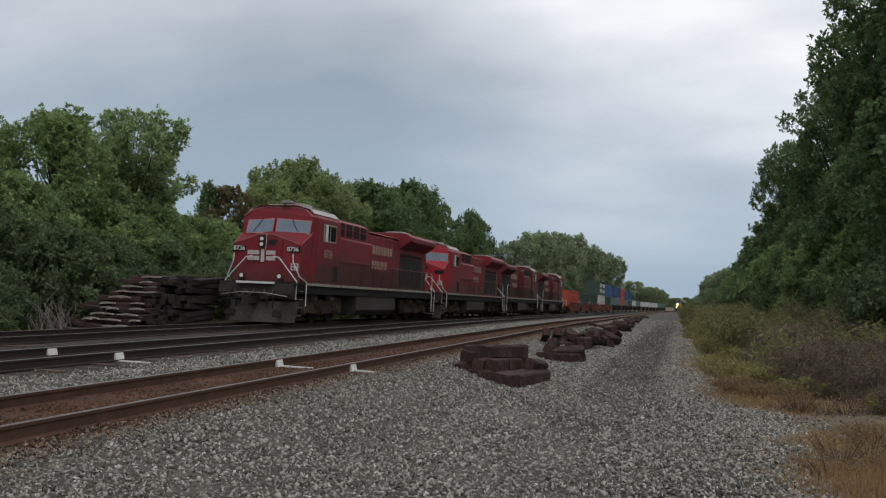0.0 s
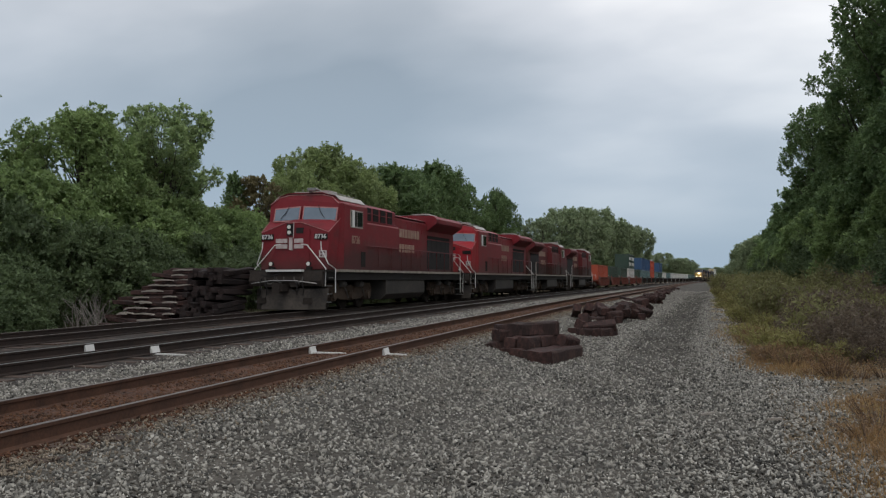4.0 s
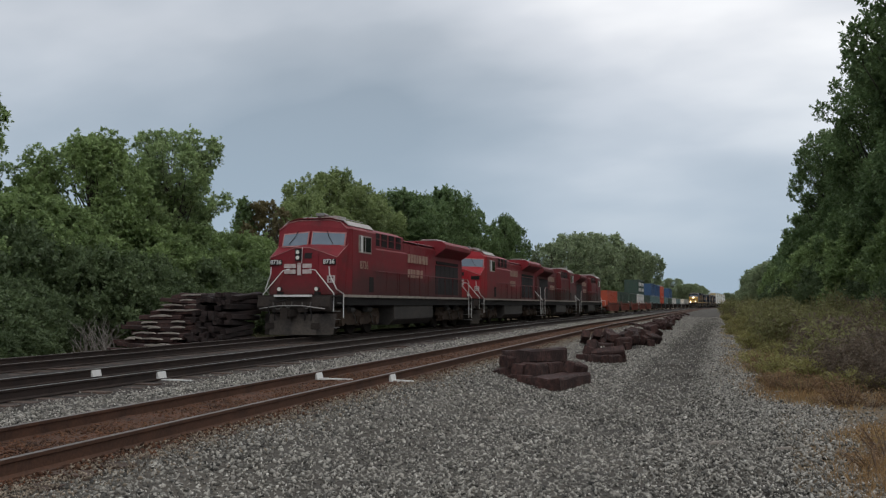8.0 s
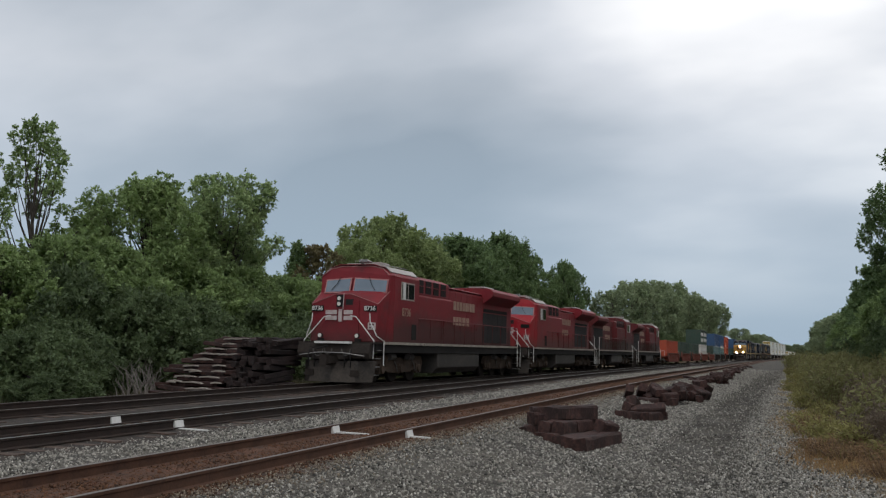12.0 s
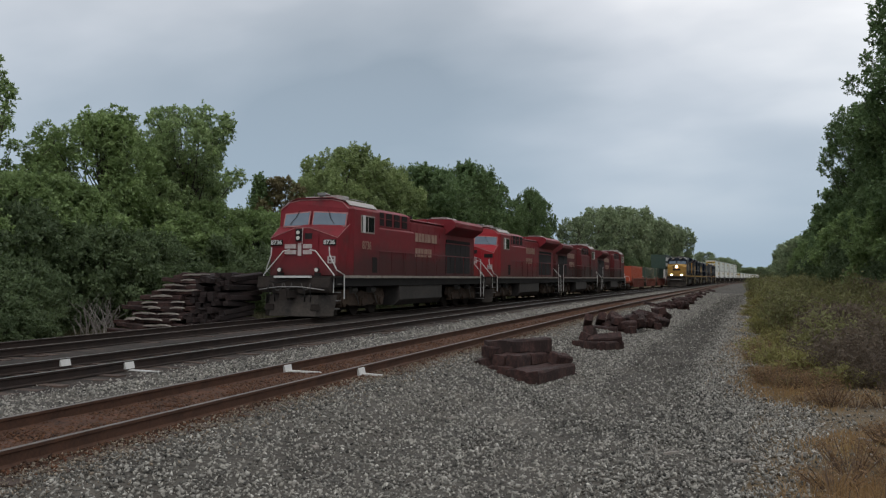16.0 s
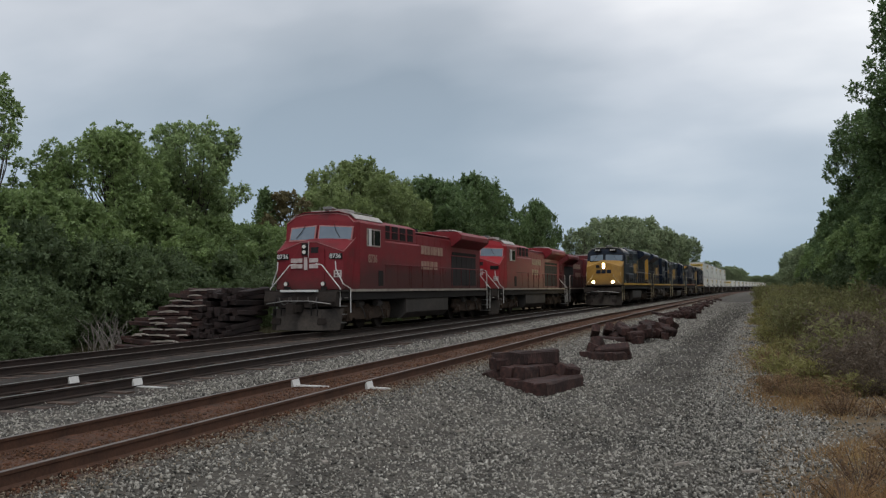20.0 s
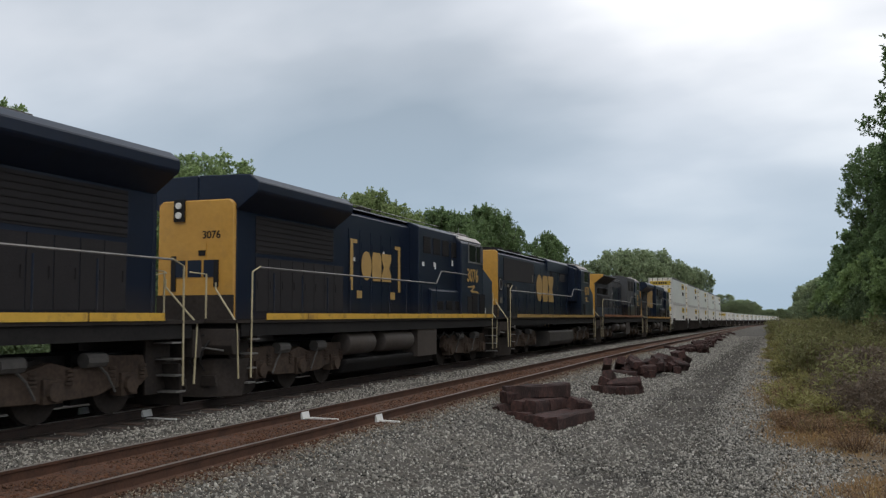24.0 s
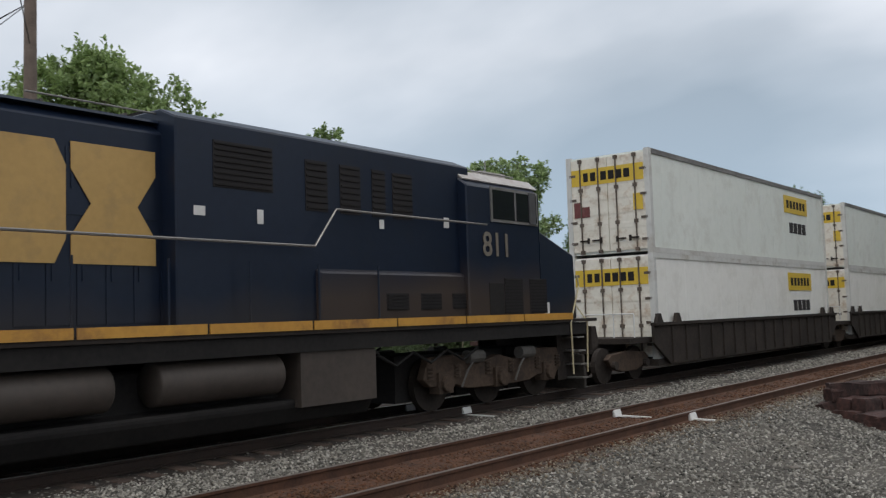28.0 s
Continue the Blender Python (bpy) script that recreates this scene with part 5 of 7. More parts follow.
                part("number_bar", bm, M_WHITE, board)
    if body is M_GREY:
        for s in (-1, 1):
            bm = B()
            box(bm, *sorted((s * (hw + 0.019), s * (hw + 0.03))), ce - 0.7, yb - 0.95, 1.6, 2.2)
            part("lower_band", bm, M_NAVY_OLD, T, "dark blue lower band")
    if look_ == "csx":
        for ob in T.children:
            if ob.data and min(v.co.z for v in ob.data.vertices) > 1.4:
                ob.location.z += 0.12 + rise
    return T


CP_FRONT = 31.45
cp1 = locomotive("locomotive", on_line(X3, CP_FRONT, CP_FRONT + 22, 0, fall_far), "faded red diesel locomotive with dusty underframe, standing on its track", M_RED, "cp", "8736", nose=M_RED_NOSE)
cp2 = locomotive("locomotive", on_line(X3, CP_FRONT + 22.0, CP_FRONT + 44.0, 0, fall_far), "bright red diesel locomotive coupled behind the leader", M_RED_MID, "cp", "", nose=M_RED_NEW)
cp3 = locomotive("locomotive", on_line(X3, CP_FRONT + 62.8, CP_FRONT + 42.4, 0, fall_far), "weathered dull red diesel locomotive running cab last", M_RED_DULL, "cp", "", L=20.4, hood_top=4.02)
cp4 = locomotive("locomotive", on_line(X3, CP_FRONT + 83.2, CP_FRONT + 62.8, 0, fall_far), "weathered dark red diesel locomotive at the rear of the set", M_RED_DULL, "cp", "", L=20.4, hood_top=4.02)

# soot on the yellow, plus the shade between coupled units put in
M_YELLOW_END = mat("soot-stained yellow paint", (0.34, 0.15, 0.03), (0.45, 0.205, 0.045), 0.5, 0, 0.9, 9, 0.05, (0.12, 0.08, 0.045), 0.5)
M_OLDSILL = mat("rust-streaked golden sill paint", (0.42, 0.20, 0.03), (0.56, 0.29, 0.045), 0.55, 0, 0.5, 9, 0.05, (0.12, 0.05, 0.03), 0.75)
M_TANSILL = mat("faded golden sill paint", (0.33, 0.20, 0.05), (0.44, 0.28, 0.08), 0.6, 0, 0.8, 9, 0.05, (0.09, 0.055, 0.03), 0.7)
M_RUSTSILL = mat("rusty orange sill paint", (0.17, 0.065, 0.025), (0.34, 0.14, 0.045), 0.65, 0, 1.1, 9, 0.05, (0.07, 0.042, 0.03), 0.8)
FRONT0 = 478.0
LEADS = []
for name_, off, L_, kw in (
    # lead cab in lighter blue: dust, plus the sky's reflection put into the colour
    ("locomotive", 0.0, 22.3, dict(label="dark blue diesel locomotive with yellow nose and lit headlamps, rolling", body=M_NAVY, look_="csx", nose=M_YELLOW_NOSE, cab_paint=M_NAVY_OLD, deck_trim=M_SILL, lit=True, end_paint=M_NAVY, emblem=(12.9, 1.8, 0.9))),
    ("locomotive", 22.1, 21.4, dict(label="dark blue diesel locomotive with a yellow hood end, rolling cab last", body=M_NAVY, look_="csx", number="3076", deck_trim=M_SILL, end_paint=M_YELLOW)),
    ("locomotive", 43.4, 22.0, dict(label="dark blue flat-sided diesel locomotive with roof fans and yellow end", body=M_NAVY, look_="csx", number="4570", deck_trim=M_TANSILL, end_paint=M_YELLOW, wings=False, emd=True, emblem=(12.3, 1.85, 1.35))),
    ("locomotive", 65.3, 22.1, dict(label="weathered grey diesel locomotive with a blue cab and yellow radiator end", body=M_GREY, look_="csx", number="58", nose=M_NAVY_DUSTY, deck_trim=M_RUSTSILL, end_paint=M_YELLOW, cab_paint=M_NAVY_DUSTY, hood_top=4.22, rise=0.06, emblem=(11.7, 1.8, 1.35))),
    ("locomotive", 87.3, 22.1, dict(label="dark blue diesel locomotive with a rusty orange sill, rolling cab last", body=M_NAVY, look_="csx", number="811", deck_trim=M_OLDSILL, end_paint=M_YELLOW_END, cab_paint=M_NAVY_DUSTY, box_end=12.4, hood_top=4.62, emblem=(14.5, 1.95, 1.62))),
):
    turned = off > 0
    ob_ = locomotive(name_, pose(X2, FRONT0 + off + (L_ if turned else 0), 0, 0, 0, 180 if turned else 0), L=L_, **kw)
    LEADS.append((ob_, off + (L_ if turned else 0), off if turned else off + L_, 0.0))

# ---- freight cars and containers ----
M_TOPRAIL = mat("dirty top rail", (0.10, 0.095, 0.09), (0.22, 0.21, 0.20), 0.6, 0, 1.2, 10, 0.05, (0.05, 0.04, 0.035), 0.5)
M_DOORS = mat("rust-streaked cream doors", (0.68, 0.63, 0.53), (0.82, 0.78, 0.69), 0.5, 0, 0.9, 8, 0.05, (0.34, 0.19, 0.08), 0.7)


M_PLACARD = mat("faded dark red placard", (0.10, 0.02, 0.02), (0.18, 0.05, 0.045), 0.6, 0, 2, 12, 0.03, (0.3, 0.24, 0.2), 0.4)


def container_parts(T, L, h, w, body, frame, bars=None, banner=True, ribs=0, detail=False):
    """A shipping container with its floor at z 0, door end at y 0."""
    bm = B()
    box(bm, -w / 2 + 0.03, w / 2 - 0.03, 0.06, L - 0.06, 0.05, h - 0.04)
    b = part("shell", bm, body, T)
    for s in (-1, 1):
        for z, m_ in ((0.0, frame), (h - 0.14, M_TOPRAIL if detail else frame)):
            bm = B()
            box(bm, *sorted((s * (w / 2 - 0.08), s * w / 2)), 0.05, L - 0.05, z, z + 0.14)
            part("side_rail", bm, m_, T, "", 0.01)
        if ribs:
            bm = B()
            for k in range(ribs):
                y = 0.4 + (k + 0.5) * (L - 0.8) / ribs
                box(bm, *sorted((s * (w / 2 - 0.03), s * (w / 2 - 0.005))), y - 0.07, y + 0.07, 0.16, h - 0.16)
            tagged(part("wall_rib", bm, body, b), kind="stuff")
        else:
            bm = B()
            for k in range(12):
                y = 0.15 + (k + 0.5) * (L - 0.3) / 12
                box(bm, *sorted((s * (w / 2 - 0.03), s * (w / 2 - 0.022))), y - 0.012, y + 0.012, 0.16, h - 0.16)
            tagged(part("panel_joint", bm, body, b), kind="stuff")
    for y0, y1 in ((0.0, 0.16), (L - 0.16, L)):
        for s in (-1, 1):
            bm = B()
            box(bm, *sorted((s * (w / 2 - 0.15), s * (w / 2 + 0.004))), y0, y1, 0, h)
            part("corner_post", bm, frame, T, "", 0.008)
    for s in (-1, 1):
        bm = B()
        prof = [(0.06, 0.12), (0.02, 0.12)]
        for k in range(int((h - 0.5) / 0.42)):
            z = 0.28 + k * 0.42
            prof += [(0.02, z), (0.013, z + 0.06), (0.013, z + 0.16), (0.02, z + 0.22)]
        prof += [(0.02, h - 0.1), (0.06, h - 0.1)]
        prism(bm, prof, "x", *sorted((s * 0.012, s * (w / 2 - 0.14))))
        d = part("door", bm, M_DOORS if banner else body, T, "grimy door")
        for x in (0.28, 0.85) if banner else ():
            bm = B()
            tube(bm, (s * x, -0.005, 0.08), (s * x, -0.005, h - 0.08), 0.022, 6)
            for z in (0.12, 0.9, 1.9, h - 0.14):
                box(bm, s * x - 0.06, s * x + 0.06, -0.02, 0.03, z - 0.05, z + 0.05)
            part("locking_bar", bm, bars or M_BLACK, d, "rusty locking bar")
        for z in (0.35, 0.95, 1.6, 2.3) if banner else ():
            bm = B()
            box(bm, *sorted((s * 1.0, s * 1.2)), 0.0, 0.025, z, z + 0.07)
            part("hinge", bm, bars or M_BLACK, d)
        if banner and detail:
            bm = B()
            for x0, x1 in ((0.22, 0.52), (0.62, 0.92)):
                box(bm, *sorted((s * x0, s * x1)), -0.03, 0.0, 0.42, 0.465)
                box(bm, *sorted((s * x0, s * (x0 + 0.06))), -0.03, 0.02, 0.36, 0.52)
            part("door_lever", bm, M_GRIME, d, "grimy door levers")
            bm = B()
            if s < 0:
                box(bm, -1.08, -0.58, 0.002, 0.012, 1.12, 1.42)
                box(bm, -1.08, -0.86, 0.002, 0.012, 1.42, 1.56)
            else:
                box(bm, 0.78, 1.07, 0.002, 0.012, 1.20, 1.66)
            part("placard", bm, M_PLACARD if s < 0 else M_BANNER, d, "faded dull red placard" if s < 0 else "scuffed yellow placard")
    if banner:
        bm = B()
        box(bm, -w / 2 + 0.16, w / 2 - 0.18, 0.006, 0.019, h - 0.85, h - 0.38)
        bn = part("banner", bm, M_BANNER, T, "yellow banner with dark bars")
        bm = B()
        for k, (a, c) in enumerate(((-0.75, -0.6), (-0.52, -0.36), (-0.2, -0.02), (0.04, 0.22), (0.28, 0.46), (0.52, 0.7))):
            box(bm, a, c, 0.0, 0.009, h - 0.74, h - 0.49)
        tagged(part("banner_bar", bm, M_BLACK, bn), kind="stuff")
        for s in (-1, 1):
            bm = B()
            box(bm, *sorted((s * (w / 2 - 0.028), s * (w / 2 - 0.01))), L * 0.70, L * 0.70 + 2.7, h - 1.0, h - 0.35)
            bn = part("banner", bm, M_BANNER, b, "yellow side banner")
            bm = B()
            for k in range(6):
                box(bm, *sorted((s * (w / 2 - 0.012), s * (w / 2 - 0.004))), L * 0.70 + 0.25 + k * 0.38, L * 0.70 + 0.5 + k * 0.38, h - 0.82, h - 0.53)
            tagged(part("banner_bar", bm, M_BLACK, bn), kind="stuff")
            bm = B()
            for k in range(4):
                box(bm, *sorted((s * (w / 2 - 0.03), s * (w / 2 - 0.015))), L * 0.70 + 0.5 + k * 0.5, L * 0.70 + 0.9 + k * 0.5, h - 1.75, h - 1.35)
            tagged(part("lettering_bar", bm, M_VENT, b, "dark lettering as plain bars"), kind="stuff")
    return T


def car_truck(parent, yc):
    bm = B()
    prism(bm, [(yc - 0.22, 0.42), (yc + 0.22, 0.42), (yc + 0.22, 0.72), (yc - 0.22, 0.72)], "x", -0.94, 0.94)
    t = part("truck", bm, M_GRIME, parent, "cast steel truck", 0.015)
    for s in (-1, 1):
        bm = B()
        prism(bm, [(yc - 1.15, 0.62), (yc - 0.95, 0.74), (yc, 0.80), (yc + 0.95, 0.74), (yc + 1.15, 0.62), (yc + 0.95, 0.42), (yc + 0.4, 0.28), (yc - 0.4, 0.28), (yc - 0.95, 0.42)], "x", *sorted((s * 0.95, s * 1.1)))
        part("side_frame", bm, M_TRUCK, t, "", 0.015)
    for dy in (-0.88, 0.88):
        bm = B()
        for s in (-1, 1):
            tube(bm, (s * 0.70, yc + dy, 0.45), (s * 0.83, yc + dy, 0.45), 0.45, 20)
            tube(bm, (s * 1.1, yc + dy, 0.46), (s * 1.2, yc + dy, 0.46), 0.11, 10)
        tube(bm, (-0.75, yc + dy, 0.45), (0.75, yc + dy, 0.45), 0.09, 8)
        part("wheelset", bm, M_GRIME, t)


def well_car(m, paint, L=19.35, near=True):
    """A container well: end platforms over the trucks, deep side sills between."""
    T = thing("well_car", m, "dark steel container well car with dusty ribbed side sills", "rail car", "well cars")
    for s in (-1, 1):
        bm = B()
        prism(bm, [(1.2, 1.42), (L - 1.2, 1.42), (L - 1.2, 0.95), (L - 2.2, 0.36), (2.2, 0.36), (1.2, 0.95)], "x", *sorted((s * 1.38, s * 1.46)))
        sl = part("side_sill", bm, paint, T, "dusty side sill", 0.01)
        ribs = [2.3 + k * (L - 4.6) / 16 for k in range(17)]
        for some in [[y] for y in ribs] if near else [ribs]:
            bm = B()
            for y in some:
                box(bm, *sorted((s * 1.46, s * 1.51)), y - 0.05, y + 0.05, 0.42, 1.38)
            rib = part("sill_rib", bm, paint, sl)
            if not near:
                tagged(rib, kind="stuff")
        bm = B()
        box(bm, *sorted((s * 1.36, s * 1.53)), 1.2, L - 1.2, 1.42, 1.50)
        part("top_chord", bm, paint, T, "", 0.012)
        for y in (1.6, 2.8, L - 2.8, L - 1.6) if near else (1.6, L - 1.6):
            bm = B()
            prism(bm, [(y - 0.20, 1.50), (y + 0.20, 1.50), (y + 0.07, 1.74), (y - 0.07, 1.74)], "x", *sorted((s * 1.36, s * 1.46)))
            part("guide", bm, paint, T)
    bm = B()
    box(bm, -1.36, 1.36, 1.6, L - 1.6, 0.34, 0.52)
    part("well_floor", bm, M_GRIME, T)
    for y0, y1 in ((-0.2, 1.75), (L - 1.75, L + 0.1)):
        bm = B()
        box(bm, -1.3, 1.3, y0 + 0.3, y1, 0.98, 1.12)
        box(bm, -0.35, 0.35, y0, y1, 0.75, 1.0)
        part("end_platform", bm, paint, T, "", 0.015)
        bm = B()
        for x in (-1.1, -0.5, 0.5, 1.1):
            tube(bm, (x, (y0 + y1) / 2, 1.1), (x, (y0 + y1) / 2, 1.75), 0.02, 5)
        tube(bm, (-1.1, (y0 + y1) / 2, 1.75), (1.1, (y0 + y1) / 2, 1.75), 0.02, 5)
        part("grab_rail", bm, M_WHITE, T)
    car_truck(T, 0.4)
    return T


M_BLUEBOX = mat("blue container paint", (0.03, 0.075, 0.16), (0.045, 0.10, 0.21), 0.5, 0, 0.5, 6, 0.03, DUST, 0.2)
M_ORANGE = mat("orange red container paint", (0.42, 0.07, 0.03), (0.50, 0.09, 0.04), 0.5, 0, 0.5, 6, 0.03, DUST, 0.25)
M_GREEN = mat("dark green car paint", (0.03, 0.06, 0.045), (0.05, 0.085, 0.06), 0.6, 0, 0.5, 6, 0.03, DUST, 0.4)
M_TEAL = mat("grey green container paint", (0.10, 0.17, 0.17), (0.14, 0.22, 0.22), 0.5, 0, 0.5, 6, 0.03, DUST, 0.3)
M_RUSTCAR = mat("brown red car paint", (0.16, 0.045, 0.03), (0.22, 0.06, 0.04), 0.6, 0, 0.5, 6, 0.03, DUST, 0.4)

M_BAR = mat("rusty dark steel bars", (0.06, 0.045, 0.035), (0.16, 0.12, 0.09), 0.7, 0, 2, 14, 0.1)
CAR_OFF = 110.7
ROLLING = []


def rolling_stock():
    w0 = well_car(pose(X2, FRONT0 + CAR_OFF, 0), M_GRIME)
    w1 = well_car(pose(X2, FRONT0 + CAR_OFF, 0), M_GRIME, near=False)
    box0 = thing("shipping_container", pose(X2, 0, 0), "white shipping container with grimy edges and yellow banners", "container", "white containers")
    container_parts(box0, 16.15, 2.88, 2.59, M_BOX, M_BOX_OLD, M_BAR)
    box1 = thing("shipping_container", pose(X2, 0, 0), "greenish white shipping container with stained doors and yellow banners", "container", "white containers")
    container_parts(box1, 16.15, 2.88, 2.59, M_BOX_PALE, M_BOX_OLD, M_BAR, detail=True)
    pitch = 19.35
    for k in range(24):
        off = CAR_OFF + k * pitch
        car = w0 if k == 0 else w1 if k == 4 else copy_thing(w0 if k < 4 else w1, pose(X2, FRONT0 + off, 0))
        ROLLING.append((car, off, off + pitch, 0.0))
        if k == 5:
            continue
        for level in range(2 if k < 5 else 1):
            proto = box1 if level else box0
            o = proto if k == 0 else copy_thing(proto, pose(X2, 0, 0))
            ROLLING.append((o, off + 1.7, off + 1.7 + 16.15, 0.52 + 2.885 * level))
            o.matrix_basis = pose(X2, FRONT0 + off + 1.7, 0.52 + 2.885 * level)


rolling_stock()


def standing_cars():
    """The freight cars behind the standing red locomotives, each with its load from the bottom up."""
    y = 119.6
    loads = [(M_ORANGE,), (M_GREEN,), (M_GREEN,), (M_BOX_OLD, M_GREEN), (M_GREEN,), (M_TEAL, M_BLUEBOX), (M_TEAL, M_BLUEBOX), (M_ORANGE, M_ORANGE), (M_TEAL,), (M_GREEN, M_BLUEBOX), (M_BOX_OLD,), (M_TEAL,)] + [(M_BOX_OLD,)] * 5 + [(M_TEAL,)] * 3
    words = {M_ORANGE: "orange-red", M_GREEN: "dark green", M_TEAL: "grey-green", M_BLUEBOX: "blue", M_BOX_OLD: "grimy white"}
    L = 12.2
    for k, load in enumerate(loads):
        frame_ = M_RUSTCAR if k < 5 else M_GRIME
        well_car(on_line(X3, y, y + L + 3.2, 0, fall_far), frame_, L + 3.2, near=False)
        for level, paint in enumerate(load):
            c = thing("shipping_container", on_line(X3, y + 1.7, y + 1.7 + L, 0.52 + 2.6 * level, fall_far), words[paint] + " ribbed shipping container standing in a well car", "container", "standing containers")
            container_parts(c, L, 2.59, 2.44, paint, paint, banner=False, ribs=22)
            if paint is M_GREEN and level == 1:
                for r in range(2):
                    for i in range(4):
                        bm = B()
                        box(bm, 1.215, 1.235, 1.2 + i * 2.6 + 0.8 * (i // 2), 2.9 + i * 2.6 + 0.8 * (i // 2), 0.5 + r * 1.0, 1.1 + r * 1.0)
                        part("lettering_bar", bm, M_WHITE, c, "white lettering as a plain bar")
            if paint is M_BOX_OLD and level == 0 and k < 5:
                for i in range(3):
                    bm = B()
                    box(bm, 1.215, 1.235, 1.0 + i * 3.6, 3.9 + i * 3.6, 1.5, 2.1)
                    part("pale_panel", bm, M_WHITE, c, "pale painted panel")
        y += L + 3.3


standing_cars()

# ---- trees, brush, stacked ties ----
M_LEAF = leafy("green leaves", (0.085, 0.135, 0.056), (0.41, 0.53, 0.21))
M_LEAF_DARK = leafy("dark green leaves", (0.075, 0.125, 0.055), (0.26, 0.36, 0.148))
M_LEAF_WARM = leafy("yellowing leaves", (0.11, 0.155, 0.065), (0.42, 0.50, 0.21))
M_LEAF_LIGHT = leafy("light green leaves", (0.15, 0.215, 0.10), (0.52, 0.64, 0.29))
# leaves of the low shrubs, with the shade below the trees in their colour
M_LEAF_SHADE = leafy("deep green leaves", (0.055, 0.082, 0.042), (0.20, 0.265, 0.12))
# distance haze is mixed into these paler leaf colours
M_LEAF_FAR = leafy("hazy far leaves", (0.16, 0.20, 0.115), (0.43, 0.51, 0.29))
M_LEAF_RUST = leafy("browned leaves", (0.12, 0.105, 0.052), (0.27, 0.225, 0.115))
M_BARK = mat("grey brown bark", (0.05, 0.042, 0.034), (0.12, 0.10, 0.085), 0.95, 0, 3, 30, 0.6)


DOME = ((0, 0.45), (0.12, 0.78), (0.35, 1.0), (0.6, 0.95), (0.8, 0.74), (0.93, 0.44), (1, 0.15))
VASE = ((0, 0.35), (0.2, 0.62), (0.5, 0.82), (0.75, 1.0), (0.9, 0.84), (1, 0.4))
SPIRE = ((0, 0.95), (0.3, 0.8), (0.6, 0.5), (1, 0.05))
SHRUB = ((0, 0.9), (0.4, 1.0), (0.75, 0.75), (1, 0.28))


def limb(verts, faces, pts, radii, seg=5):
    """A tapering branch through points, added to lists of corners and faces."""
    rings = []
    for k, p in enumerate(pts):
        d = (pts[min(k + 1, len(pts) - 1)] - pts[max(k - 1, 0)]).normalized()
        side = d.orthogonal().normalized()
        up = d.cross(side)
        rings.append(len(verts))
        verts += [tuple(p + (side * math.cos(2 * math.pi * i / seg) + up * math.sin(2 * math.pi * i / seg)) * radii[k]) for i in range(seg)]
    for a, b in zip(rings, rings[1:]):
        faces += [(a + i, a + (i + 1) % seg, b + (i + 1) % seg, b + i) for i in range(seg)]


